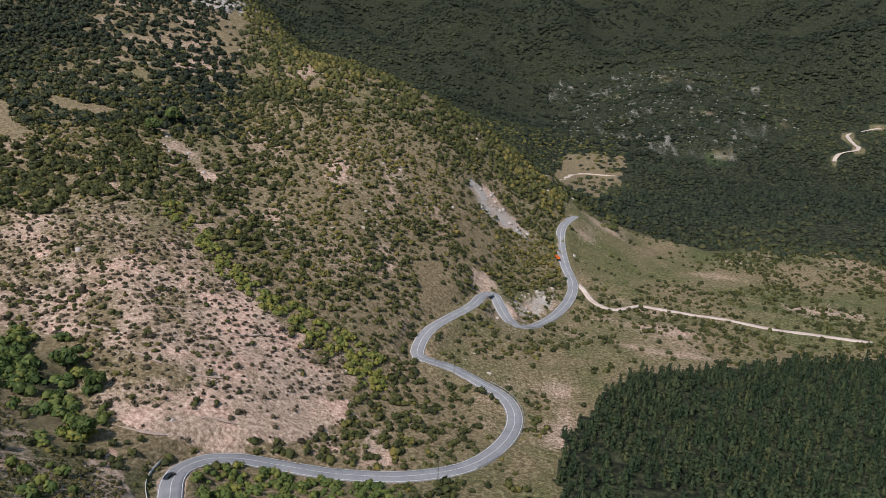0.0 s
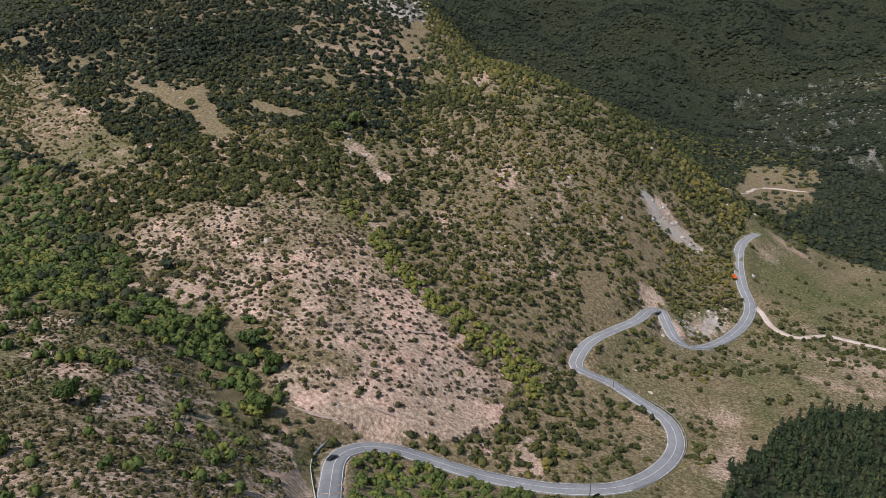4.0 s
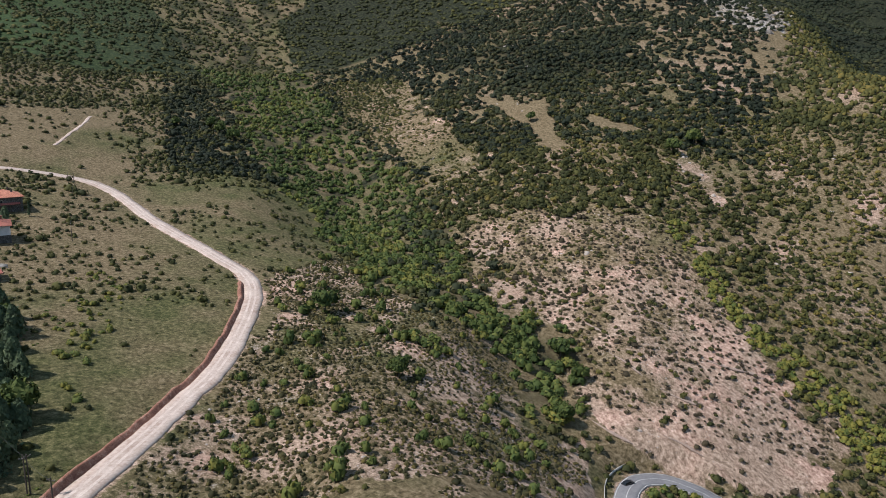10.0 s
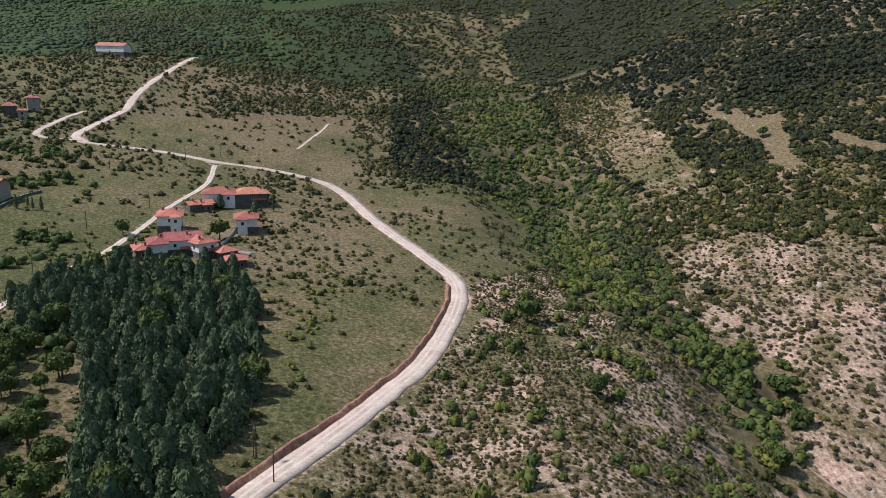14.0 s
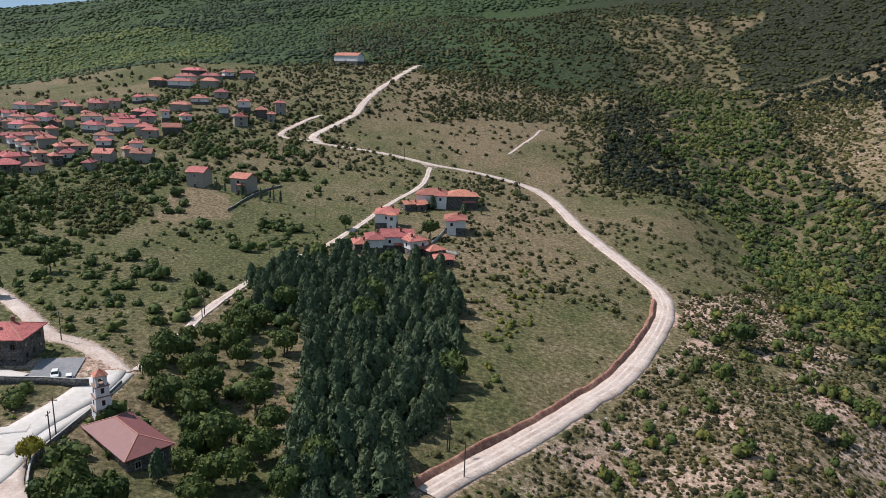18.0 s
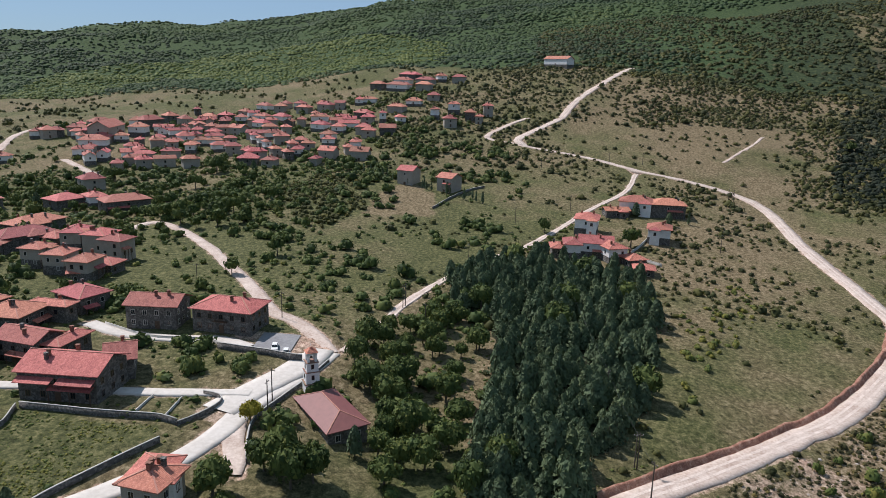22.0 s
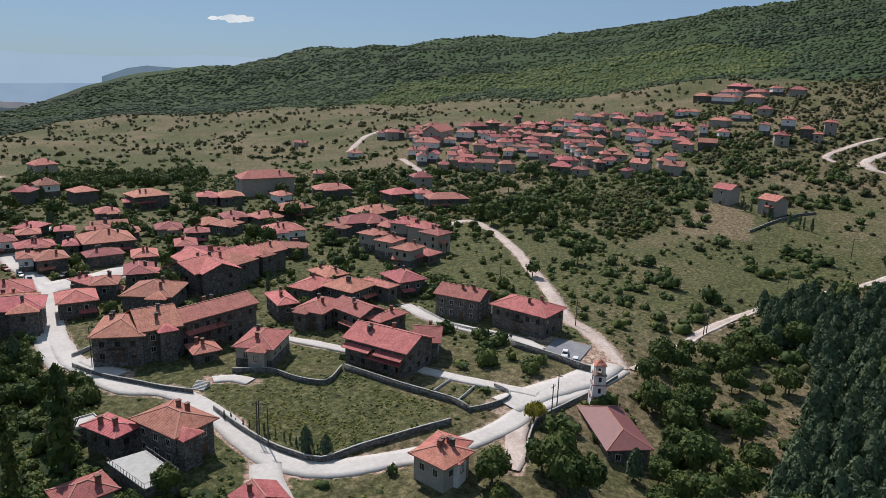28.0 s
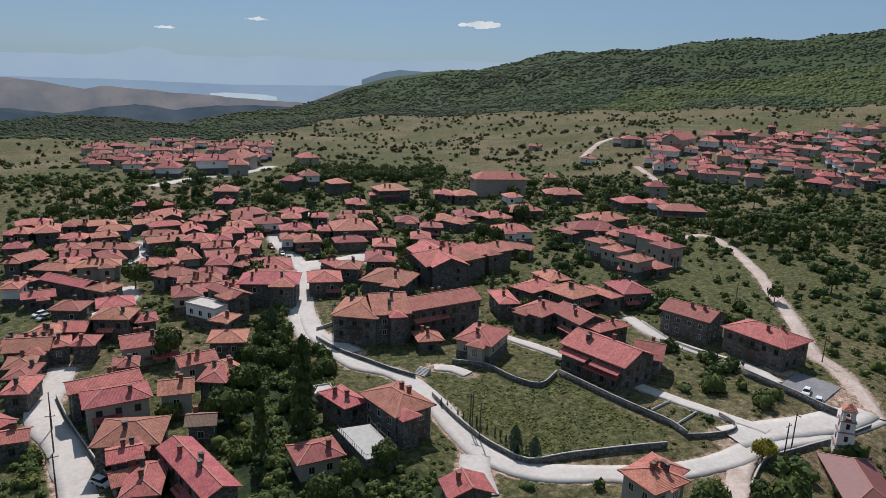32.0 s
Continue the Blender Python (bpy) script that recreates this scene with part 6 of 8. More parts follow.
# scrub on the mountain side
def keep(x, y, az, r):
    d = 0.9 + 0.5 * fbm(x, y, 34, 3, 51) + 0.5 * vnoise(az / 1.5, r / 55, 121) * np.clip((26 - az) / 8, 0, 1)
    d = np.where(any_in(BARE + ("rocky", "gully", "pines", "band", "bend", "brush"), x, y), 0, d)
    d = np.where((az < 2) & (r < 400), 0.5 * np.clip(fbm(x, y, 26, 3, 52) + 0.35, 0, 1), d)
    return np.where(r > wild_line(az), 0, d) * np.clip((az + 36) / 4, 0, 1)


x, y = scatter(-10, 50, 190, 560, 0.125, lambda x, y, az, r: keep(x, y, az, r) * np.where(az < 17, 1.0, 0.62))
s = rng.uniform(0.9, 2.1, len(x)) * np.where(rng.random(len(x)) < 0.15, 1.5, 1.0)
plant("hillside_scrub", MIDBUSH, x, y, s, M_OLIVE, "dense dull green scrub on the steep mountain side", "scrub", np.clip(0.5 + 0.4 * fbm(x, y, 60, 2, 53) + 0.25 * rng.normal(size=len(x)), 0, 1))

x, y = scatter(-10, 16, 540, 920, 0.080, keep)
plant("upper_scrub", HILLTREE, x, y, rng.uniform(1.5, 3.4, len(x)), M_OLIVE, "olive green scrub and small oaks high on the slope", "scrub", np.clip(0.42 + 0.5 * fbm(x, y, 90, 2, 53) + 0.25 * rng.normal(size=len(x)), 0, 1))
x, y = scatter(16, 62, 480, 920, 0.046, keep)
plant("summit_oaks", MIDBUSH, x, y, rng.uniform(1.9, 4.3, len(x)), M_SHADYWOODS, "shade-dark green oaks on the mountain top", "woods", np.clip(0.42 + 0.7 * fbm(x, y, 80, 2, 53) + 0.3 * rng.normal(size=len(x)), 0, 1), (0.8, 1.1))

x, y = scatter(-4, 46, 260, 640, 0.020, lambda x, y, az, r: np.where(any_in(BARE + ("pines", "rocky", "brush"), x, y), 0, np.clip(0.25 + 1.2 * fbm(x, y, 60, 2, 111) + 0.6 * (az > 16) * (r > 300), 0, 1)))
plant("hillside_oaks", BUSH, x, y, rng.uniform(1.5, 3.2, len(x)), M_OLIVE, "dark oaks dotted over the mountain side", "trees", rng.random(len(x)) * 0.6)

x, y = scatter(14, 66, 200, 900, 0.026, lambda x, y, az, r: any_in(("top_wood", "side_wood"), x, y) * np.clip(0.9 + 0.6 * fbm(x, y, 50, 2, 116), 0, 1))
plant("shady_oaks", MIDBUSH, x, y, rng.uniform(1.8, 4.2, len(x)), M_SHADYWOODS, "shade-dark oak wood on the upper mountain side", "woods", 0.3 + 0.7 * rng.random(len(x)))

x, y = scatter(18, 46, 340, 760, 0.034, lambda x, y, az, r: inside("belt", x, y) * 0.95)
plant("oak_belt", BUSH, x, y, rng.uniform(1.7, 3.6, len(x)), M_OLIVE, "belt of round dark oaks above the earth scar", "trees", rng.random(len(x)) * 0.55)
x, y = scatter(34, 54, 440, 860, 0.070, lambda x, y, az, r: inside("brush", x, y) * 0.95)
plant("slope_brush", LOWBUSH, x, y, rng.uniform(0.7, 1.7, len(x)), M_OLIVE, "low brush on a dry tan slope", "scrub", rng.random(len(x)))

# bushes on the bare scar
def apart(x, y, gap):
    """Thins plan points so that no two stand closer than the gap."""
    cells, kept = set(), []
    for k in range(len(x)):
        c = (int(x[k] // gap), int(y[k] // gap))
        if not any((c[0] + i, c[1] + j) in cells for i, j in ((0, 0), (1, 0), (0, 1), (-1, 0), (0, -1))):
            cells.add(c)
            kept.append(k)
    return x[kept], y[kept]


x, y = apart(*scatter(8, 42, 190, 400, 0.30, lambda x, y, az, r: inside("scar", x, y) * np.where(inside("scar_foot", x, y), 0.06, np.clip(0.75 + 0.5 * fbm(x, y, 18, 2, 54), 0.1, 1))), 1.45)
plant("scar_bushes", LOWBUSH, x, y, rng.uniform(0.5, 1.3, len(x)) * np.where(rng.random(len(x)) < 0.08, 1.7, 1.0), M_HEATH, "small brown-green bushes dotted over bare pink earth", "scrub", rng.random(len(x)) * 0.8)
x, y = scatter(8, 42, 190, 400, 0.040, lambda x, y, az, r: inside("scar", x, y) * ~inside("scar_foot", x, y) * np.clip((az - 15) / 12, 0.15, 1))
plant("scar_shrubs", BUSH, x, y, rng.uniform(0.7, 1.6, len(x)), M_OLIVE, "dark green shrubs scattered over the earth scar", "scrub", rng.random(len(x)) * 0.8)

# low scrub of the rocky spur
x, y = apart(*scatter(26, 66, 60, 380, 1.3, lambda x, y, az, r: inside("rocky", x, y) * np.clip(0.78 + 0.8 * fbm(x, y, 12, 3, 55), 0.05, 1)), 0.85)
plant("spur_scrub", LOWBUSH, x, y, rng.uniform(0.3, 0.9, len(x)) * np.where(rng.random(len(x)) < 0.10, 1.6, 1), M_SCRUB, "low brown-green scrub on a stony spur", "scrub", 0.25 + rng.random(len(x)) * 0.75)

# leafy gully
x, y = scatter(26, 66, 150, 380, 0.066, lambda x, y, az, r: inside("gully", x, y) * np.clip(0.85 + 0.4 * fbm(x, y, 25, 2, 56), 0, 1))
plant("gully_trees", BUSH, x, y, rng.uniform(1.5, 3.6, len(x)), M_LEAF, "yellow-green broadleaf thicket along the gully", "trees", np.clip(0.36 + 0.45 * fbm(x, y, 40, 2, 57) + 0.2 * rng.normal(size=len(x)), 0, 1))
x, y = scatter(26, 60, 70, 380, 0.011, lambda x, y, az, r: inside("rocky", x, y) * 0.9)
plant("spur_trees", BUSH, x, y, rng.uniform(1.0, 2.6, len(x)), M_LEAF, "small oaks scattered on the stony spur", "trees", 0.3 + rng.random(len(x)) * 0.6, (1.1, 1.7))

x, y = scatter(26, 66, 380, 820, 0.055, lambda x, y, az, r: inside("gully", x, y) * np.clip(0.85 + 0.4 * fbm(x, y, 25, 2, 56), 0, 1))
plant("upper_gully_trees", MIDBUSH, x, y, rng.uniform(1.6, 3.6, len(x)), M_LEAF, "green broadleaf woods in the upper gully", "trees", np.clip(0.16 + 0.45 * fbm(x, y, 40, 2, 57) + 0.2 * rng.normal(size=len(x)), 0, 1))

# patchy bushes on the grassy spur, the village fields and the valley floor
def keep(x, y, az, r):
    d = np.clip(fbm(x, y, 34, 3, 58) * 0.8 + 0.42, 0.03, 1) * np.clip(fbm(x, y, 9, 2, 59) + 0.6, 0.05, 1)
    return np.where(any_in(("grove", "gully", "rocky", "meadow", "thicket", "churchyard", "plough", "plain_field"), x, y) | (r > wild_line(az)), 0, d)


def keep_pasture(x, y, az, r):
    d = np.clip(0.42 + 0.55 * fbm(x, y, 60, 2, 58) + 0.3 * fbm(x, y, 14, 2, 59) + 0.25 * np.clip((r - 430) / 120, 0, 1), 0.02, 1)
    d = d * np.where(any_in(("lawn", "short_grass"), x, y), 0.10, 1.0) * np.where(az > 76, 0.45, 1.0)
    return np.where(any_in(("grove", "gully", "rocky", "meadow", "thicket", "churchyard", "plough", "plain_field"), x, y) | (r > wild_line(az)), 0, d)


x, y = apart(*scatter(44, 96, 110, 800, 0.15, lambda x, y, az, r: keep_pasture(x, y, az, r) * np.clip((r - 60) / 300, 0.6, 1)), 1.7)
s = rng.uniform(0.6, 1.6, len(x)) * np.where(rng.random(len(x)) < 0.07, 1.7, 1.0) * np.clip(np.hypot(x, y) / 330, 1, 1.5)
plant("pasture_bushes", LOWBUSH, x, y, s, M_OLIVE, "round dark juniper bushes dotted over dry pasture", "bushes", 0.1 + 0.6 * rng.random(len(x)), (0.95, 1.35))
x, y = scatter(84, 170, 120, 620, 0.026, keep)
s = rng.uniform(0.5, 1.7, len(x)) * np.where(rng.random(len(x)) < 0.15, 1.9, 1) * np.clip(np.hypot(x, y) / 350, 1, 1.6)
plant("field_bushes", MIDBUSH, x, y, s, M_LEAF, "bushes and small trees in dry fields round the village", "bushes", 0.1 + 0.5 * rng.random(len(x)))
x, y = scatter(84, 170, 600, 1280, 0.013, keep)
plant("heath_bushes", HILLTREE, x, y, rng.uniform(1.0, 3.2, len(x)), M_OLIVE, "scattered dark bushes on the far heath", "bushes", 0.6 * rng.random(len(x)), (1.0, 1.5))
x, y = scatter(86, 126, 130, 520, 0.018, lambda x, y, az, r: np.clip(fbm(x, y, 26, 2, 110) * 1.6 + 0.1, 0, 1))
plant("hedge_thickets", BUSH, x, y, rng.uniform(1.6, 4.2, len(x)), M_LEAF, "dark hedges and thickets between the fields", "hedge", 0.05 + 0.4 * rng.random(len(x)))
x, y = scatter(-37, 1, 200, 660, 0.06, lambda x, y, az, r: np.where(any_in(("pines", "vineyard"), x, y), 0, np.clip(fbm(x, y, 40, 4, 61) * 1.2 + 0.2 + 0.5 * (np.sin((x * 0.5 + y) / 7.0 + 2 * fbm(x, y, 60, 2, 103)) > 0.86) * (r > 360), 0.02, 1)))
plant("valley_bushes", MIDBUSH, x, y, rng.uniform(0.7, 2.4, len(x)), M_OLIVE, "hedges and bushes on the valley floor", "bushes", 0.1 + 0.55 * rng.random(len(x)))

x, y = scatter(58, 100, 90, 330, 0.09, lambda x, y, az, r: inside("strip", x, y) * np.clip(0.5 + 1.2 * fbm(x, y, 14, 2, 114), 0, 1))
plant("shrub_strip", BUSH, x, y, rng.uniform(0.6, 1.7, len(x)), M_LEAF, "strip of yellow-green shrubs beside the grove", "shrubs", 0.5 + 0.5 * rng.random(len(x)))
x, y = scatter(90, 130, 150, 560, 0.09, lambda x, y, az, r: inside("orchard", x, y) * 0.9)
plant("orchard_trees", MIDBUSH, x, y, rng.uniform(1.2, 2.3, len(x)), M_OLIVE, "dense dark green old orchard", "trees", 0.2 + 0.5 * rng.random(len(x)))

x, y = scatter(4, 40, 180, 480, 0.15, lambda x, y, az, r: inside("band", x, y) * 0.9)
plant("yellow_shrub_band", BUSH, x, y, rng.uniform(1.0, 2.5, len(x)), M_LEAF, "band of yellowing shrubs along the edge of the earth scar", "shrubs", 0.55 + 0.6 * rng.random(len(x)))
x, y = scatter(-10, 40, 120, 330, 0.14, lambda x, y, az, r: inside("bend", x, y) * 0.95)
plant("bend_thicket", BUSH, x, y, rng.uniform(0.9, 2.2, len(x)), M_LEAF, "dense green thicket inside the road bend", "thicket", 0.15 + 0.4 * rng.random(len(x)))

lane = ROADS["hamlet_road"][0]
lane = lane[int(len(lane) * 0.22):int(len(lane) * 0.86)]
x = np.repeat(lane[:, 0], 2) * rng.uniform(0.962, 0.985, 2 * len(lane))
y = np.repeat(lane[:, 1], 2) * rng.uniform(0.962, 0.985, 2 * len(lane))
ok = rng.random(len(x)) < np.clip(0.62 + 0.7 * fbm(x, y, 18, 2, 117), 0, 1)
ok &= road_near(x, y)[0] > 1.2
x, y = x[ok], y[ok]
plant("lane_hedge", BUSH, x, y, rng.uniform(0.9, 2.0, len(x)), M_LEAF, "ragged hedge of shrubs beside the dirt lane", "hedge", 0.1 + 0.5 * rng.random(len(x)))

# young pine plantation
x, y = scatter(-40, -8, 190, 470, 0.10, lambda x, y, az, r: inside("pines", x, y) * np.clip(1.2 + 0.9 * fbm(x, y, 30, 2, 62), 0.2, 1))
plant("pine_plantation", [pine_form(np.random.default_rng(120 + k), 40) for k in range(6)], x, y, rng.uniform(1.0, 1.9, len(x)), M_YOUNGPINE, "dense plantation of young dark pines", "pines", rng.random(len(x)), (0.9, 1.3))

# upper woods, far mountain and the hill behind the village
def keep(x, y, az, r):
    gap = np.clip(1.0 * fbm(x, y, 120, 3, 63) + 1.3, 0.35, 1)
    gap = np.where(inside("terraces", x, y), np.clip(0.5 + 0.9 * fbm(x, y, 45, 2, 122), 0.1, 0.9), gap)
    gap = np.where(inside("far_field", x, y), 0.10, gap)
    gap = np.where((az < 18) & (road_near(x, y)[0] < 11), 0, gap)
    return np.where(any_in(BARE + ("crag",), x, y), 0, np.where(r > wild_line(az) - 30, gap, 0))


x, y = scatter(-14, 84, 560, 1250, 0.018, keep)
plant("upper_woods", HILLTREE, x, y, rng.uniform(2.2, 4.4, len(x)), M_OLIVE, "broadleaf woods on the upper slopes", "woods", np.clip(0.17 + 0.4 * fbm(x, y, 150, 2, 64) + 0.15 * rng.normal(size=len(x)), 0, 1), (0.55, 0.85))
x, y = scatter(-37, 18, 620, 1300, 0.026, keep)
plant("mountain_woods", HILLTREE, x, y, rng.uniform(2.4, 4.6, len(x)), M_SHADYWOODS, "shade-dark oak woods covering the far mountain", "woods", np.clip(0.4 + 0.4 * fbm(x, y, 200, 2, 65) + 0.15 * rng.normal(size=len(x)), 0, 1), (0.55, 0.85))
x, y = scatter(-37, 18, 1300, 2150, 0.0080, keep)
plant("mountain_woods", HILLTREE, x, y, rng.uniform(4.0, 7.0, len(x)), M_SHADYWOODS, "shade-dark oak woods high on the far mountain", "woods", np.clip(0.35 + 0.4 * fbm(x, y, 200, 2, 65), 0, 1), (0.55, 0.85))
x, y = scatter(72, 172, 780, 1350, 0.020, keep)
plant("hill_woods", CANOPY, x, y, rng.uniform(2.6, 5.0, len(x)), M_WOODS, "green oak woods on the hill behind the village", "woods", np.clip(0.38 + 0.4 * fbm(x, y, 220, 2, 66) + 0.10 * rng.normal(size=len(x)) + 0.95 * inside("bright_wood", x, y), 0, 1), (0.38, 0.62))
x, y = scatter(40, 160, 1300, 1900, 0.0125, keep)
plant("hill_woods", CANOPY, x, y, rng.uniform(4.0, 6.6, len(x)), M_WOODS, "green oak woods on the long hill top", "woods", np.clip(0.38 + 0.4 * fbm(x, y, 220, 2, 66) + 0.95 * inside("bright_wood", x, y), 0, 1), (0.38, 0.62))

x, y = scatter(84, 132, 1900, 2450, 0.0062, keep)
plant("hill_woods", CANOPY, x, y, rng.uniform(4.0, 6.5, len(x)), M_WOODS, "green oak woods on the skyline", "woods", np.clip(0.4 + 0.5 * fbm(x, y, 220, 2, 66), 0, 1), (0.38, 0.62))

# thickets between the houses and round the church
x, y = scatter(95, 172, 60, 330, 0.16, lambda x, y, az, r: (inside("thicket", x, y) | inside("scrub_lot", x, y)) * 0.9)
plant("garden_thicket", DENSE, x, y, rng.uniform(0.6, 2.3, len(x)), M_LEAF, "overgrown thicket of shrubs and vines", "thicket", 0.3 + 0.5 * rng.random(len(x)))
x, y = scatter(80, 120, 60, 240, 0.05, lambda x, y, az, r: inside("churchyard", x, y) * np.clip(0.5 + fbm(x, y, 14, 2, 67), 0, 1))
plant("churchyard_scrub", DENSE, x, y, rng.uniform(0.7, 2.2, len(x)), M_LEAF, "scrub and young trees round the church", "scrub", 0.05 + 0.5 * rng.random(len(x)))

# ---- single trees ----
def trunk_mesh(tall, rnd, lean=0.0):
    """A tapered trunk that forks into limbs."""
    bm = bmesh.new()

    def limb(p, q, r0, r1, n=6):
        d = (q - p).normalized()
        s = d.orthogonal().normalized()
        u = d.cross(s)
        rings = []
        for c, r in ((p, r0), ((p + q) / 2 + s * 0.03 * tall * rnd.uniform(-1, 1), (r0 + r1) / 2), (q, r1)):
            rings.append([bm.verts.new(c + (s * math.cos(t) + u * math.sin(t)) * r) for t in [2 * math.pi * k / n for k in range(n)]])
        for a, b in zip(rings, rings[1:]):
            for k in range(n):
                bm.faces.new((a[k], a[(k + 1) % n], b[(k + 1) % n], b[k]))
    fork = Vector((0, 0, 0.38 * tall))
    limb(Vector((0, 0, -0.4)), fork, 0.035 * tall, 0.024 * tall)
    for k in range(4):
        t = k * 1.6 + rnd.uniform(-0.4, 0.4)
        limb(fork - Vector((0, 0, 0.02 * tall)), fork + Vector((math.cos(t) * 0.22, math.sin(t) * 0.22, rnd.uniform(0.2, 0.4))) * tall, 0.018 * tall, 0.006 * tall, 5)
    return mesh_of("trunk", bm, M_BARK)


def form_mesh(form, material, sx, sz, lift):
    v, f = form
    me = bpy.data.meshes.new("crown")
    me.from_pydata((v * [sx, sx, sz] + [0, 0, lift]).tolist(), [], f.tolist())
    at = me.attributes.new("tint", "FLOAT", "POINT")
    at.data.foreach_set("value", np.full(len(v), 0.22, np.float32))
    me.materials.append(material)
    return me


tr = random.Random(3)
big = [bush_form(np.random.default_rng(200 + k), 760, 13, 6, 1.15, 0.105) for k in range(4)]
middling = [bush_form(np.random.default_rng(230 + k), 200, 8, 5, 1.15, 0.15) for k in range(4)]
fir = [pine_form(np.random.default_rng(210 + k), 330, 2.3, 0.17) for k in range(4)]
slim = [pine_form(np.random.default_rng(220 + k), 260, 7.0) for k in range(2)]
M_YELLOW = leaf_material("yellow_leaves", [(0.1, (0.16, 0.15, 0.02)), (0.9, (0.38, 0.32, 0.05))])
KINDS = {
    "oak": ([(trunk_mesh(6.0, tr), form_mesh(f, M_LEAF, 2.9, 3.2, 1.5)) for f in big], 6.2, "broadleaf tree with a ragged dark green crown", "tree"),
    "far_oak": ([(trunk_mesh(6.0, tr), form_mesh(f, M_LEAF, 2.9, 3.2, 1.5)) for f in middling], 6.2, "broadleaf tree with a ragged dark green crown", "tree"),
    "pine": ([(trunk_mesh(7.0, tr), form_mesh(f, M_PINE, 2.2, 2.9, 0.5)) for f in fir], 8.4, "dense dark green conifer tree", "conifer"),
    "poplar": ([(trunk_mesh(9.0, tr), form_mesh(f, M_LEAF, 1.5, 1.7, 0.8)) for f in slim], 12.7, "tall slim poplar with dark leaves", "poplar"),
    "cypress": ([(trunk_mesh(5.0, tr), form_mesh(f, M_PINE, 0.75, 0.85, 0.2)) for f in slim], 6.1, "narrow dark green cypress tree", "cypress"),
    "yellow": ([(trunk_mesh(6.0, tr), form_mesh(f, M_YELLOW, 2.3, 2.6, 1.2)) for f in big], 5.2, "small tree with yellow autumn leaves", "tree"),
}


def tree(x, y, tall, kind="oak", group=""):
    variants, high, label, category = KINDS["far_oak" if kind == "oak" and math.hypot(x, y) > 230 else kind]
    trunk, crown = tr.choice(variants)
    thing = new({"oak": "tree", "pine": "conifer", "yellow": "tree"}.get(kind, kind))
    s = tall / high
    z = float(ground_height(np.array([x]), np.array([y]))[0])
    thing.matrix_world = Matrix.Translation((x, y, z)) @ Matrix.Rotation(tr.uniform(0, 6.28), 4, "Z") @ Matrix.Diagonal((s * tr.uniform(0.85, 1.15), s * tr.uniform(0.85, 1.15), s, 1))
    tagged(thing, label, category, group)
    for name, me in (("trunk", trunk), ("crown", crown)):
        new(name, me).parent = thing
    return thing


# the dark grove above the church
gx, gy = scatter(70, 110, 70, 300, 0.075, lambda x, y, az, r: inside("grove", x, y) * 1.0)
for k in range(min(150, len(gx))):
    tree(float(gx[k]), float(gy[k]), tr.uniform(7.0, 12.5), "pine" if tr.random() < 0.94 else "oak", "trees of the grove")
if len(gx) > 150:
    plant("grove_rest", fir, gx[150:], gy[150:], rng.uniform(1.8, 2.8, len(gx) - 150), M_PINE, "dark conifers packed in the grove", "conifers", rng.random(len(gx) - 150) * 0.6, (0.9, 1.4))

cx, cy = scatter(82, 118, 80, 240, 0.016, lambda x, y, az, r: inside("churchyard", x, y) * 1.0)
for k in range(min(62, len(cx))):
    tree(float(cx[k]), float(cy[k]), tr.uniform(4.5, 9.5), "oak", "trees round the church")
cx, cy = scatter(100, 168, 70, 300, 0.008, lambda x, y, az, r: inside("thicket", x, y) * 1.0)
for k in range(min(34, len(cx))):
    tree(float(cx[k]), float(cy[k]), tr.uniform(4.0, 8.0), "oak", "trees of the overgrown gardens")

# trees among the houses
def keep(x, y, az, r):
    return np.where(any_in(("meadow", "grove"), x, y), 0, np.clip(fbm(x, y, 60, 2, 71) + 0.5, 0.05, 1))


vx, vy = scatter(104, 168, 100, 480, 0.008, keep)
for k in range(min(150, len(vx))):
    tree(float(vx[k]), float(vy[k]), tr.uniform(4.5, 10.0), "oak" if tr.random() < 0.8 else "pine", "village trees")
bx, by = scatter(100, 168, 90, 520, 0.05, keep)
plant("garden_bushes", MIDBUSH, bx, by, rng.uniform(0.7, 2.2, len(bx)), M_LEAF, "garden shrubs between the village houses", "shrubs", 0.1 + 0.5 * rng.random(len(bx)))

plant("village_oaks", middling, vx[150:], vy[150:], rng.uniform(1.6, 3.2, len(vx) - 150), M_LEAF, "leafy trees between the outer village houses", "trees", 0.1 + 0.3 * rng.random(len(vx) - 150), (0.9, 1.3))
ux, uy = scatter(92, 121, 460, 720, 0.012, lambda x, y, az, r: np.clip(0.5 + 0.9 * fbm(x, y, 40, 2, 145), 0, 1))
plant("quarter_trees", BUSH, ux, uy, rng.uniform(1.4, 3.4, len(ux)), M_LEAF, "dark trees between the houses of the upper quarter", "trees", 0.35 * rng.random(len(ux)), (1.0, 1.5))
gx, gy = scatter(120, 168, 60, 230, 0.030, lambda x, y, az, r: inside("orchard_gardens", x, y) * 0.9)
plant("garden_oaks", middling, gx, gy, rng.uniform(1.3, 3.0, len(gx)), M_LEAF, "dark leafy trees in the old gardens", "trees", 0.05 + 0.35 * rng.random(len(gx)), (0.9, 1.3))

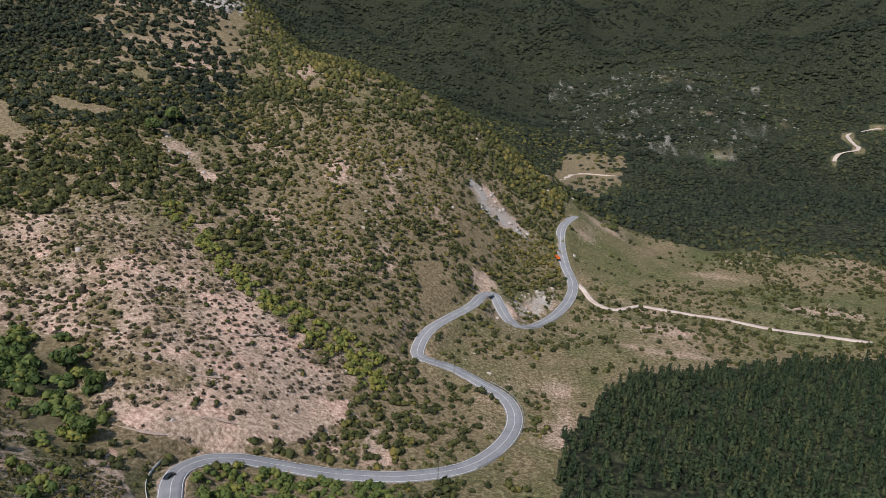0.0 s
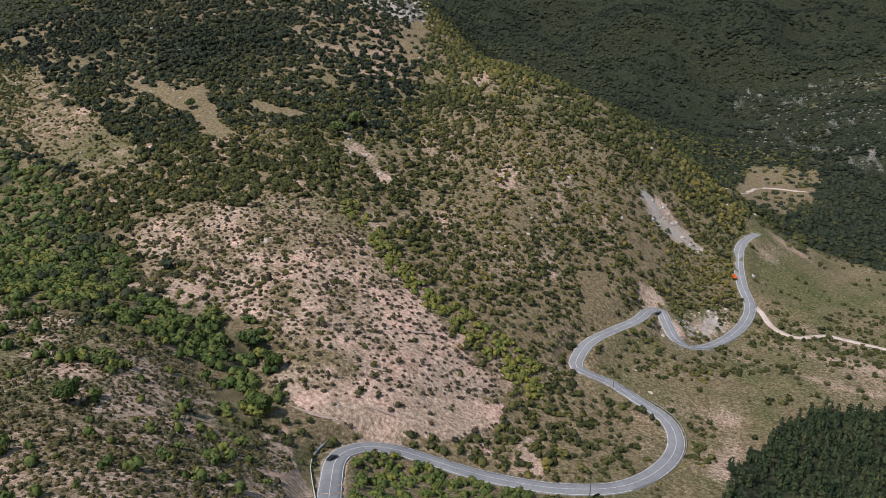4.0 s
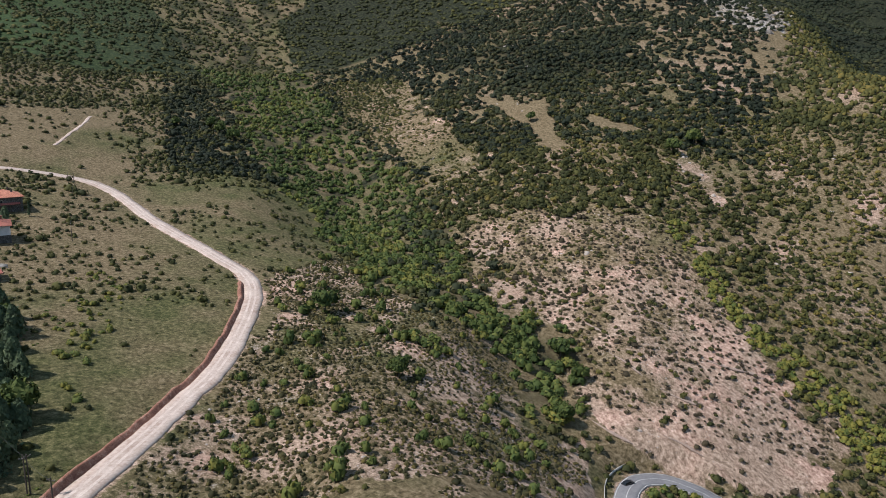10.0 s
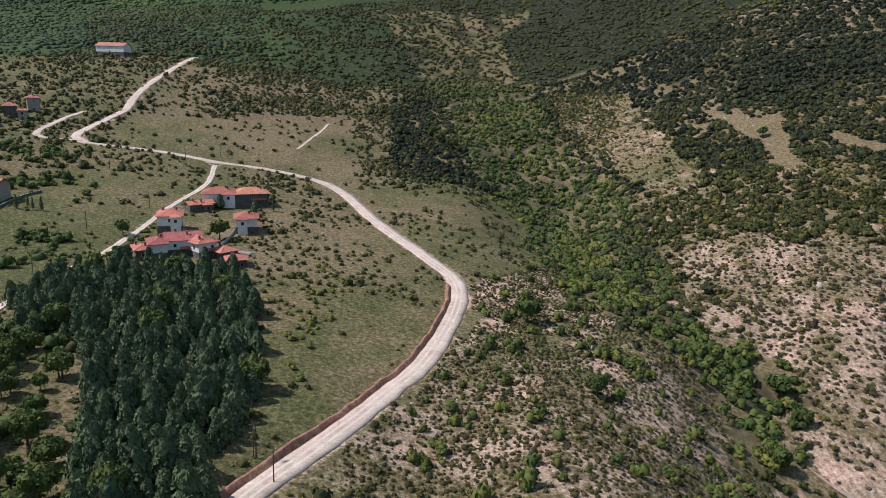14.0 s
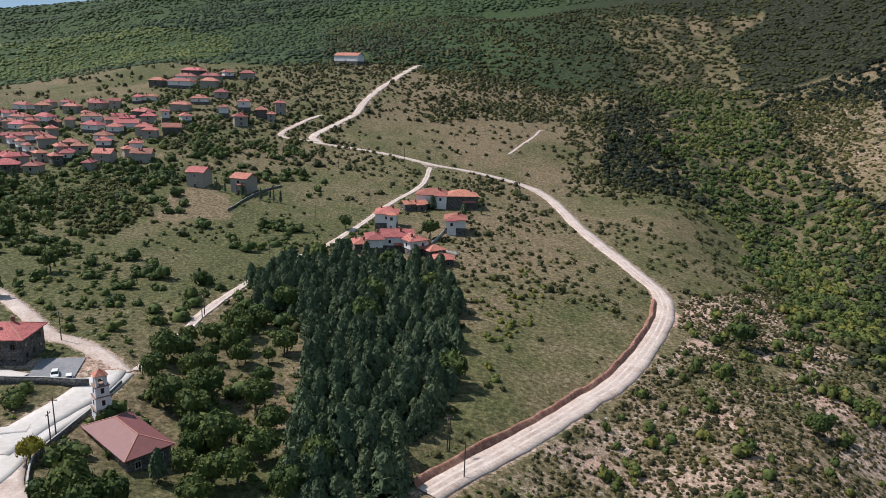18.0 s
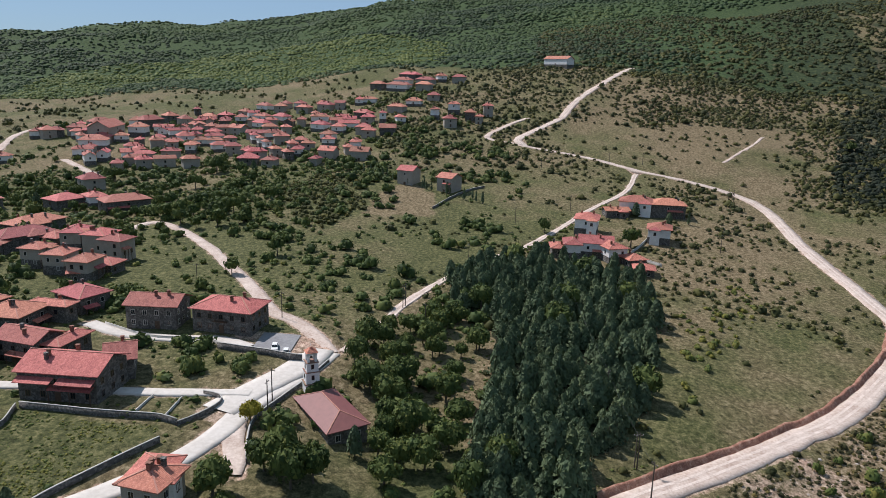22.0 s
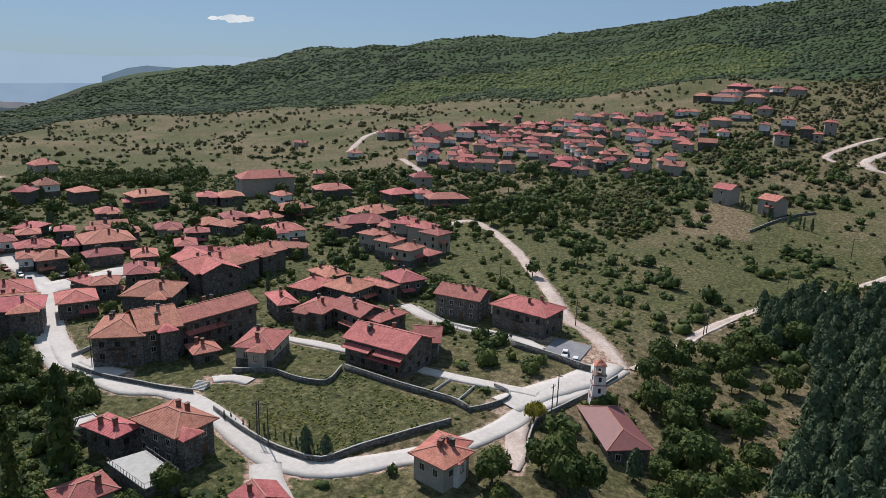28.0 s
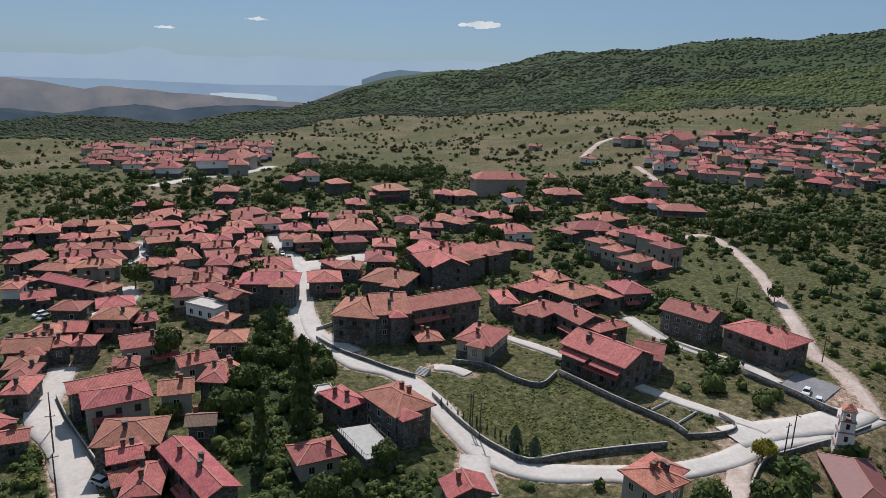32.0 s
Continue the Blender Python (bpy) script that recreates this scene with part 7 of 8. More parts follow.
# trees that stand out
tree(-72.1, -109.0, 21, "poplar")
tree(-61.0, -106.4, 14, "poplar")
tree(-135.0, -42.1, 5.5, "yellow")
tree(-116.5, -30.6, 11, "oak")
tree(-115.0, -24.7, 8, "oak")
tree(-128.2, -19.0, 8, "pine")
tree(-171.6, -25.2, 8, "oak")
tree(-160.5, -17.1, 7.5, "oak")
tree(-111.9, -28.1, 9, "oak")
tree(-107.9, -40.9, 8, "oak")
tree(-100.1, -77.0, 6.5, "pine")
tree(-101.5, -73.2, 5, "pine")
tree(-173.8, -148.1, 7, "cypress")
tree(-68.1, -161.8, 9, "oak")
tree(-72.0, -132.7, 8, "oak")
tree(-63.1, -123.8, 8, "oak")
tree(-85.6, -226.7, 10, "oak")
tree(-231.0, -205.2, 9, "oak")
tree(-232.8, -240.4, 8, "oak")
tree(-188.3, 157.3, 10, "oak")
tree(-297.5, 447.2, 8, "oak")
tree(-177.0, 458.7, 12, "oak")
tree(-180.7, 435.4, 11, "oak")
tree(-132.2, 138.0, 7, "oak")
tree(-104.7, 187.5, 8, "oak")
tree(-126.1, 220.4, 9, "oak")
tree(-500.4, 312.5, 12, "oak")
tree(-483.3, 312.8, 12, "oak")
tree(-516.6, 314.1, 11, "oak")
tree(-529.7, 291.4, 9, "oak")
tree(-354.7, 109.2, 8, "pine")
tree(-369.5, 95.7, 9, "pine")
tree(-357.6, 120.2, 7, "cypress")
tree(-315.4, 80.9, 10, "oak")
tree(-287.5, 45.9, 8, "pine")
tree(-336.0, 43.5, 8, "oak")
tree(-113.0, 212.5, 7, "oak")
tree(490.0, 1110.2, 10, "oak")
tree(-245.5, -81.2, 7, "oak")
tree(-335.2, -128.3, 8, "oak")
tree(-337.1, -118.5, 9, "oak")
tree(-332.3, -101.7, 8, "oak")
tree(-272.6, -71.5, 9, "oak")
tree(-447.4, -154.8, 12, "oak")
for k in range(22):   # cypresses along the upper gardens
    a = k / 21
    tree(-322 * 1.38 + 60 * a, -60 + 75 * a + tr.uniform(-5, 5), tr.uniform(4.5, 7), "cypress", "garden cypresses")
hx, hy = scatter(135, 147, 440, 600, 0.030, lambda x, y, az, r: (np.abs(r - 500) < 30) * 1.0)
plant("tall_hedge_wood", middling, hx, hy, rng.uniform(2.2, 4.2, len(hx)), M_LEAF, "dark wood of tall trees beyond the village", "woods", 0.15 * rng.random(len(hx)), (1.0, 1.5))

# ---- church, walls, poles and small things ----
M_ROOFSHEET = plain("red_roof_sheet", [(0.3, (0.15, 0.050, 0.047)), (0.7, (0.22, 0.078, 0.072))], 0.8, 0.6, 0.2, 0.03)
M_COPING = plain("pale_coping", [(0.3, (0.32, 0.31, 0.29)), (0.7, (0.52, 0.51, 0.48))], 1.2, 0.9, 0.2, 0.02)
M_POLE = plain("pole_wood", [(0.3, (0.05, 0.04, 0.032)), (0.7, (0.12, 0.10, 0.08))], 2.0, 0.9, 0.2)
M_WIRE = plain("dark_wire", [(0.3, (0.03, 0.03, 0.03)), (0.7, (0.05, 0.05, 0.05))], 2.0, 0.6, 0)
M_REDEARTH = plain("red_earth", [(0.34, (0.12, 0.045, 0.03)), (0.5, (0.30, 0.14, 0.095)), (0.64, (0.50, 0.32, 0.24))], 0.6, 0.95, 0.8, 0.3)
M_STEEL = plain("galvanised_steel", [(0.3, (0.45, 0.46, 0.46)), (0.7, (0.62, 0.62, 0.61))], 1.0, 0.45, 0.05, 0.01, 0.8)
M_PAINT = {k: plain(k + "_car_paint", [(0.3, c), (0.7, tuple(1.25 * v for v in c))], 0.6, 0.3, 0) for k, c in
           (("black", (0.012, 0.012, 0.014)), ("white", (0.62, 0.62, 0.61)), ("silver", (0.36, 0.37, 0.38)), ("red", (0.30, 0.03, 0.03)), ("orange", (0.50, 0.12, 0.02)))}
M_TYRE = plain("tyre_rubber", [(0.3, (0.012, 0.012, 0.012)), (0.7, (0.03, 0.03, 0.03))], 3.0, 0.85, 0)


def level(x, y):
    return float(ground_height(np.array([float(x)]), np.array([float(y)]))[0])


def church(near_left, near_right, far_mid, eave):
    """A low stone church: hipped red sheet roof, a small white-framed window at its end, doors on its side."""
    p, q, f = Vector(near_left), Vector(near_right), Vector(far_mid)
    ux = (q - p).normalized()
    uy = Vector((-ux.y, ux.x))
    mid = (p + q) / 2
    if uy.dot(f - mid) < 0:
        uy = -uy
    w, d = (q - p).length, uy.dot(f - mid)
    c = mid + uy * d / 2
    turn = math.atan2(ux.y, ux.x)
    BUILT.append((c.x, c.y, turn, w / 2, d / 2))
    g = min(level(c.x + a * ux.x * w / 2 + b * uy.x * d / 2, c.y + a * ux.y * w / 2 + b * uy.y * d / 2) for a in (-1, 1) for b in (-1, 1)) - 0.5
    thing = new("church")
    thing.matrix_world = Matrix.Translation((c.x, c.y, g)) @ Matrix.Rotation(turn, 4, "Z")
    tagged(thing, "small stone church under a broad hipped red sheet roof", "church")
    hw, hd = w / 2 - 0.6, d / 2 - 0.6
    bm = bmesh.new()
    bm_box(bm, -hw, -hd, 0, hw, hd, eave)
    part("wall", bm, M_STONE, thing)
    bm = bmesh.new()
    lines = hip_roof(bm, w / 2, d / 2, 0.21 * w)
    roof = part("roof", bm, M_ROOFSHEET, thing)
    roof.location.z = eave
    bm = bmesh.new()
    for a, b in lines:
        bar(bm, a, b, 0.12, 0.06)
    part("ridge_cap", bm, M_RIDGE, roof)
    s = -1 if uy.dot(Vector((-ux.y, ux.x))) > 0 else 1
    for u in (-0.5, 0.5):
        wi = part("window", WIN_PALE, None, thing)
        wi.matrix_local = Matrix.Translation((u * hw, s * hd, eave - 2.4)) @ Matrix.Rotation(0 if s < 0 else math.pi, 4, "Z")
        part("pane", PANE, None, wi)
    for side in (-1, 1):
        for v in (-0.6, 0.0, 0.6):
            wi = part("window", WIN_PALE, None, thing)
            wi.matrix_local = Matrix.Translation((side * hw, v * hd, eave - 2.6)) @ Matrix.Rotation(radians(90 * side), 4, "Z")
            part("pane", PANE, None, wi)
    return thing


def bell_tower(x, y, turn, tall):
    """A white four-tier bell tower with cornices, arched openings, a red tiled cap and a cross."""
    thing = new("bell_tower")
    thing.matrix_world = Matrix.Translation((x, y, level(x, y) - 0.3)) @ Matrix.Rotation(radians(turn), 4, "Z")
    tagged(thing, "white plastered bell tower with stepped tiers and red tiled cap", "bell tower")
    z, tiers = 0.0, ((1.75, 0.30), (1.55, 0.27), (1.38, 0.22), (1.15, 0.21))
    for k, (h, share) in enumerate(tiers):
        up = tall * 0.86 * share
        bm = bmesh.new()
        if k < 3:
            bm_box(bm, -h, -h, z, h, h, z + up)
        else:      # the open belfry: four corner piers and a lintel band
            for sx in (-1, 1):
                for sy in (-1, 1):
                    bm_box(bm, min(sx * h, sx * (h - 0.55)), min(sy * h, sy * (h - 0.55)), z, max(sx * h, sx * (h - 0.55)), max(sy * h, sy * (h - 0.55)), z + up)
            bm_box(bm, -h, -h, z + up - 0.45, h, h, z + up)
        part("tier", bm, M_WHITE, thing)
        bm = bmesh.new()
        bm_box(bm, -h - 0.14, -h - 0.14, z + up, h + 0.14, h + 0.14, z + up + 0.16)
        part("cornice", bm, M_OLDTILE if k < 3 else M_WHITE, thing)
        if 0 < k < 3:
            for rz in (0, 90, 180, 270):
                wi = part("window", FAR_BROWN, None, thing)
                wi.matrix_local = Matrix.Rotation(radians(rz), 4, "Z") @ Matrix.Translation((0, -h, z + up * 0.35)) @ Matrix.Diagonal((0.55, 1, 0.75, 1))
        z += up + 0.16
    bm = bmesh.new()
    bmesh.ops.create_cone(bm, cap_ends=True, segments=10, radius1=0.42, radius2=0.16, depth=0.7, matrix=Matrix.Translation((0, 0, z - 1.2)))
    part("bell", bm, M_FRAME, thing, "dark bronze bell")
    bm = bmesh.new()
    h = 1.45
    bm_solid(bm, [(-h, -h, z), (h, -h, z), (h, h, z), (-h, h, z), (0, 0, z + 1.25)], [(0, 1, 4), (1, 2, 4), (2, 3, 4), (3, 0, 4), (3, 2, 1, 0)])
    part("roof", bm, M_TILE, thing)
    bm = bmesh.new()
    bm_box(bm, -0.04, -0.04, z + 1.2, 0.04, 0.04, z + 2.1)
    bm_box(bm, -0.28, -0.04, z + 1.7, 0.28, 0.04, z + 1.78)
    part("cross", bm, M_STEEL, thing)
    return thing


def wall_run(name, points, high, thick, material, label, coping=True, cap=None):
    """A garden or retaining wall along plan points, stepped with the ground, with a pale coping."""
    line = smooth_line(points, 2.0) if len(points) > 2 else np.array(points, float)
    if len(points) == 2:
        n = max(2, int(np.hypot(*(line[1] - line[0])) / 2.0))
        line = line[0] + (line[1] - line[0]) * np.linspace(0, 1, n + 1)[:, None]
    z = ground_height(line[:, 0], line[:, 1])
    z = np.convolve(np.pad(z, 2, mode="edge"), np.ones(5) / 5, mode="valid")
    t = np.gradient(line, axis=0)
    t /= np.linalg.norm(t, axis=1, keepdims=True) + 1e-9
    nr = np.stack([-t[:, 1], t[:, 0]], -1)

    def tube(o, z0, z1, nm, m):
        a, b = line + nr * o, line - nr * o
        v = np.stack([np.c_[a, z + z0], np.c_[a, z + z1], np.c_[b, z + z1], np.c_[b, z + z0]], 1)
        f = grid_faces(len(line), 4, True)
        ob = mesh_object(nm, v.reshape(-1, 3), f[:, ::-1], m)
        bm = bmesh.new()
        bm.from_mesh(ob.data)
        bm.verts.ensure_lookup_table()
        n = len(bm.verts)
        bm.faces.new([bm.verts[k] for k in (0, 1, 2, 3)])
        bm.faces.new([bm.verts[n - 4 + k] for k in (3, 2, 1, 0)])
        bmesh.ops.recalc_face_normals(bm, faces=bm.faces)
        bm.to_mesh(ob.data)
        bm.free()
        return ob
    thick *= 0.6
    thing = tube(thick / 2, -1.2, high, name, material)
    tagged(thing, label, "wall")
    if coping:
        c = tube(thick / 2 + 0.02, high, high + 0.10, "coping", cap or M_COPING)
        c.parent = thing
    return thing


def pole(x, y, tall=8.5, arms=1):
    thing = new("utility_pole")
    thing.matrix_world = Matrix.Translation((x, y, level(x, y))) @ Matrix.Rotation(hr.uniform(0, 3.1), 4, "Z")
    tagged(thing, "weathered wooden utility pole with a crossarm and insulators", "pole", "utility poles")
    bm = bmesh.new()
    bmesh.ops.create_cone(bm, cap_ends=True, segments=8, radius1=0.16, radius2=0.10, depth=tall + 0.6, matrix=Matrix.Translation((0, 0, tall / 2 - 0.3)))
    part("shaft", bm, M_POLE, thing)
    bm = bmesh.new()
    bm_box(bm, -0.9, -0.06, tall - 0.7, 0.9, 0.06, tall - 0.58)
    arm = part("crossarm", bm, M_POLE, thing)
    for u in (-0.8, 0.0, 0.8):
        bm = bmesh.new()
        bmesh.ops.create_cone(bm, cap_ends=True, segments=6, radius1=0.06, radius2=0.04, depth=0.22, matrix=Matrix.Translation((u, 0, tall - 0.47)))
        part("insulator", bm, M_COPING, arm)
    return (x, y, level(x, y) + tall - 0.4)


def wire(a, b, sag=0.8):
    bm = bmesh.new()
    a, b = Vector(a), Vector(b)
    pts = [a.lerp(b, k / 8) - Vector((0, 0, sag * 4 * (k / 8) * (1 - k / 8))) for k in range(9)]
    for p, q in zip(pts, pts[1:]):
        bar(bm, p, q, 0.018, 0.018)
    ob = new("overhead_wire", mesh_of("overhead_wire", bm, M_WIRE))
    return tagged(ob, "thin dark overhead wire between poles", "wire", "overhead wires")


def car(x, y, turn, colour):
    """A parked car: body with cabin, glass band, four wheels, lights."""
    thing = new("car")
    thing.matrix_world = Matrix.Translation((x, y, level(x, y) + 0.02)) @ Matrix.Rotation(radians(turn), 4, "Z")
    tagged(thing, f"parked {colour} hatchback car on the road", "car", "cars")
    bm = bmesh.new()
    sec = [(-2.1, 0.35), (-2.1, 0.85), (-1.9, 0.95), (1.0, 0.95), (1.95, 0.78), (2.1, 0.6), (2.1, 0.35)]
    n = len(sec)
    bm_solid(bm, [(a, -0.85, z) for a, z in sec] + [(a, 0.85, z) for a, z in sec], [tuple(range(n)), tuple(range(2 * n - 1, n - 1, -1))] + [(k, k + n, (k + 1) % n + n, (k + 1) % n) for k in range(n)])
    body = part("body", bm, M_PAINT[colour], thing)
    bm = bmesh.new()
    bm_solid(bm, [(-1.85, -0.78, 0.95), (1.05, -0.78, 0.95), (1.05, 0.78, 0.95), (-1.85, 0.78, 0.95), (-1.5, -0.62, 1.38), (0.35, -0.62, 1.38), (0.35, 0.62, 1.38), (-1.5, 0.62, 1.38)],
             [(0, 1, 5, 4), (1, 2, 6, 5), (2, 3, 7, 6), (3, 0, 4, 7)])
    part("glass", bm, M_GLASS, thing)
    bm = bmesh.new()
    bm_box(bm, -1.52, -0.64, 1.38, 0.37, 0.64, 1.46)
    part("roof", bm, M_PAINT[colour], thing)
    for sx in (-1.3, 1.3):
        for sy in (-0.8, 0.8):
            bm = bmesh.new()
            bmesh.ops.create_cone(bm, cap_ends=True, segments=12, radius1=0.32, radius2=0.32, depth=0.2, matrix=Matrix.Translation((sx, sy, 0.32)) @ Matrix.Rotation(radians(90), 4, "X"))
            part("wheel", bm, M_TYRE, thing)
    for sy in (-0.6, 0.6):
        bm = bmesh.new()
        bm_box(bm, 2.06, sy - 0.15, 0.6, 2.12, sy + 0.15, 0.72)
        part("headlight", bm, M_COPING, thing)


# the church and its bell tower
church((-129.7, -25.0), (-135.2, -16.5), (-151.3, -28.3), 5.0)
bell_tower(-151.4, -32.5, 25, 11.5)

# retaining and garden walls
wall_run("retaining_wall", [(-125.0, -57.4), (-116.5, -62.7), (-105.8, -68.9), (-98.8, -72.4), (-98.0, -78.2), (-98.2, -84.4), (-100.6, -94.9), (-103.7, -104.3)], 1.3, 0.5, M_STONE, "long stone retaining wall with pale coping along the street")
wall_run("garden_wall", [(-136.6, -92.7), (-134.7, -76.8), (-134.1, -67.7), (-133.6, -60.7), (-131.7, -56.5)], 1.5, 0.4, M_STONE, "stone garden wall with a white coping")
wall_run("garden_wall", [(-131.7, -56.5), (-135.9, -53.5), (-142.0, -51.1), (-145.4, -52.2), (-146.9, -56.4)], 1.1, 0.4, M_STONE, "curved stone garden wall with a white coping")
wall_run("garden_wall", [(-134.4, -67.6), (-144.9, -67.2)], 0.5, 0.35, M_COPING, "low white garden kerb wall")
wall_run("garden_wall", [(-133.8, -60.5), (-144.0, -60.3)], 0.5, 0.35, M_COPING, "low white garden kerb wall")
wall_run("garden_wall", [(-120.3, -114.3), (-125.3, -107.1), (-125.1, -98.6), (-127.2, -91.6), (-136.4, -93.4)], 1.2, 0.4, M_STONE, "stone garden wall above the meadow")
wall_run("retaining_wall", [(-174.0, -62.4), (-171.9, -52.6), (-169.9, -44.2), (-168.9, -38.6)], 1.8, 0.5, M_STONE, "stone retaining wall below the parking yard")
wall_run("churchyard_wall", [(-119.4, -38.4), (-127.0, -40.5), (-135.5, -41.4), (-145.4, -38.3), (-156.7, -34.9), (-169.9, -31.8)], 1.0, 0.5, M_STONE, "stone churchyard wall with pale coping blocks")
wall_run("garden_wall", [(-103.1, -149.0), (-102.5, -138.0), (-103.9, -128.1), (-105.0, -120.7), (-107.0, -113.6)], 1.2, 0.45, M_STONE, "stone wall round a house garden")
wall_run("garden_wall", [(-41.8, -160.8), (-40.2, -148.2), (-39.2, -135.2), (-38.2, -120.7)], 1.3, 0.4, M_STONE, "stone wall along the old street")
wall_run("garden_wall", [(-190.2, -100.6), (-181.3, -83.8), (-180.0, -68.6), (-175.0, -59.1)], 0.8, 0.4, M_COPING, "white boundary wall beside the yard lane")
wall_run("garden_wall", [(-335.1, 95.1), (-315.6, 84.8), (-301.0, 77.9), (-288.2, 87.6)], 1.2, 0.35, M_COPING, "pale wall round the hamlet garden")
wall_run("garden_wall", [(-366.7, -12.4), (-391.1, -3.0), (-409.3, 6.6), (-421.0, 16.8)], 1.2, 0.4, M_STONE, "stone wall beside the two lone houses")
wall_run("garden_wall", [(-123.9, -155.7), (-106.9, -154.4)], 1.0, 0.4, M_COPING, "pale terrace wall by the large house")
wall_run("concrete_parapet", [(-61.8, 136.9), (-74.9, 161.7), (-82.0, 175.8), (-84.0, 185.1), (-83.4, 190.9)], 0.8, 0.35, M_COPING, "pale concrete parapet on the road bend", False)

# white terrace of the large house
def terrace(corners, high):
    thing = new("terrace")
    x0 = sum(c[0] for c in corners) / 4
    y0 = sum(c[1] for c in corners) / 4
    g = min(level(*c) for c in corners) - 0.5
    thing.location = (x0, y0, g)
    tagged(thing, "white paved house terrace with a dark metal railing", "terrace")
    pts = [(cx - x0, cy - y0) for cx, cy in corners]
    bm = bmesh.new()
    bm_solid(bm, [(a, b, 0) for a, b in pts] + [(a, b, high) for a, b in pts], [(0, 1, 5, 4), (1, 2, 6, 5), (2, 3, 7, 6), (3, 0, 4, 7), (4, 5, 6, 7)])
    bmesh.ops.recalc_face_normals(bm, faces=bm.faces)
    part("wall", bm, M_STONE, thing)
    bm = bmesh.new()
    bm_solid(bm, [(a * 1.02, b * 1.02, high + 0.01) for a, b in pts] + [(a * 1.02, b * 1.02, high + 0.16) for a, b in pts], [(0, 1, 5, 4), (1, 2, 6, 5), (2, 3, 7, 6), (3, 0, 4, 7), (4, 5, 6, 7), (3, 2, 1, 0)])
    bmesh.ops.recalc_face_normals(bm, faces=bm.faces)
    part("slab", bm, M_COPING, thing)
    rail = None
    for k in (0, 1, 2):
        p, q = Vector((*pts[k], high + 1.05)), Vector((*pts[(k + 1) % 4], high + 1.05))
        bm = bmesh.new()
        bar(bm, p, q, 0.03, 0.03)
        part("handrail", bm, M_WIRE, thing)
        n = max(2, int((q - p).length / 0.9))
        for j in range(n + 1):
            c = p.lerp(q, j / n)
            bm = bmesh.new()
            bm_box(bm, c.x - 0.03, c.y - 0.03, high + 0.16, c.x + 0.03, c.y + 0.03, high + 1.05)
            part("post", bm, M_WIRE, thing)


terrace([(-74.4, -100.7), (-71.8, -88.5), (-77.9, -87.1), (-80.5, -98.1)], 4.0)

# poles and wires
line_a = [pole(-125.4, 40.9), pole(-136.1, 40.1), pole(-166.0, 40.0), pole(-231.0, 40.2)]
line_c = [pole(-220.6, -16.5), pole(-280.8, 5.9), pole(-350.1, 30.3), pole(-376.9, 62.1), pole(-476.5, 102.3)]
line_d = [pole(-403.6, 159.8), pole(-314.0, 121.4), pole(-135.9, 40.6)]
for px, py in ((-99.4, -88.5), (-98.1, -84.6), (-144.6, -40.0), (-137.9, -39.2), (7.0, 297.7), (1.0, 212.0), (-223.0, -15.9), (-204.1, -8.3)):
    pole(px, py)
pole(-30.0, -121.4)
pole(-34.2, -137.1)
pole(-36.7, -146.7)
pole(-99.8, -88.3)
pole(-108.9, -149.8)
pole(-137.8, -218.9)
pole(-201.5, -51.9)
pole(-227.9, -87.5)
pole(-404.6, 157.2)
pole(-478.5, 125.3)
pole(-464.0, 55.3)
for run in (line_a, line_c, line_d[:2]):
    for a, b in zip(run, run[1:]):
        wire(a, b)

# cut bank of red earth above the dirt road, and rubble at its edge
line, zz, width = ROADS["dirt_road"]
stop = int(np.argmin(np.hypot(line[:, 0] - (-234.1, 160.0)[0], line[:, 1] - (-234.1, 160.0)[1])))
seg, zs = line[:stop], zz[:stop]
t = np.gradient(seg, axis=0)
t /= np.linalg.norm(t, axis=1, keepdims=True)
nr = np.stack([-t[:, 1], t[:, 0]], -1)
jag = 0.4 * vnoise(np.arange(len(seg)) / 1.7, np.zeros(len(seg)), 91)[:, None]
rows = []
side = 1.0
for off, up in ((width / 2 - 0.4, -0.15), (width / 2 + 0.1, 0.35), (width / 2 + 0.5, 1.0), (width / 2 + 0.8, 1.25), (width / 2 + 1.3, 1.15), (width / 2 + 2.2, -0.3)):
    p = seg + nr * side * (off + jag * 0.9)
    h = zs[:, None] + up + 0.35 * up * jag * 2
    rows.append(np.concatenate([p, h], 1))
bank = mesh_object("earth_bank", np.stack(rows, 1).reshape(-1, 3), grid_faces(len(seg), 6)[:, ::-1], M_REDEARTH, False)
tagged(bank, "raw red earth bank cut along the dirt road", "bank", kind="structure")

# steel guard rail on the outer bends of the asphalt road
def guard_rail(i0, i1, side):
    line, zz, width = ROADS["asphalt_road"]
    seg, zs = line[i0:i1], zz[i0:i1]
    t = np.gradient(seg, axis=0)
    t /= np.linalg.norm(t, axis=1, keepdims=True)
    p = seg + np.stack([-t[:, 1], t[:, 0]], -1) * side * (width / 2 + 0.4)
    thing = new("guard_rail")
    tagged(thing, "galvanised steel guard rail along the road bend", "guard rail", "guard rails")
    bm = bmesh.new()
    for k in range(len(p) - 1):
        bar(bm, Vector((*p[k], zs[k] + 0.65)), Vector((*p[k + 1], zs[k + 1] + 0.65)), 0.04, 0.16)
    part("rail", bm, M_STEEL, thing)
    for k in range(0, len(p), 2):
        bm = bmesh.new()
        bm_box(bm, p[k][0] - 0.06, p[k][1] - 0.06, zs[k] - 0.5, p[k][0] + 0.06, p[k][1] + 0.06, zs[k] + 0.7)
        part("post", bm, M_STEEL, thing)


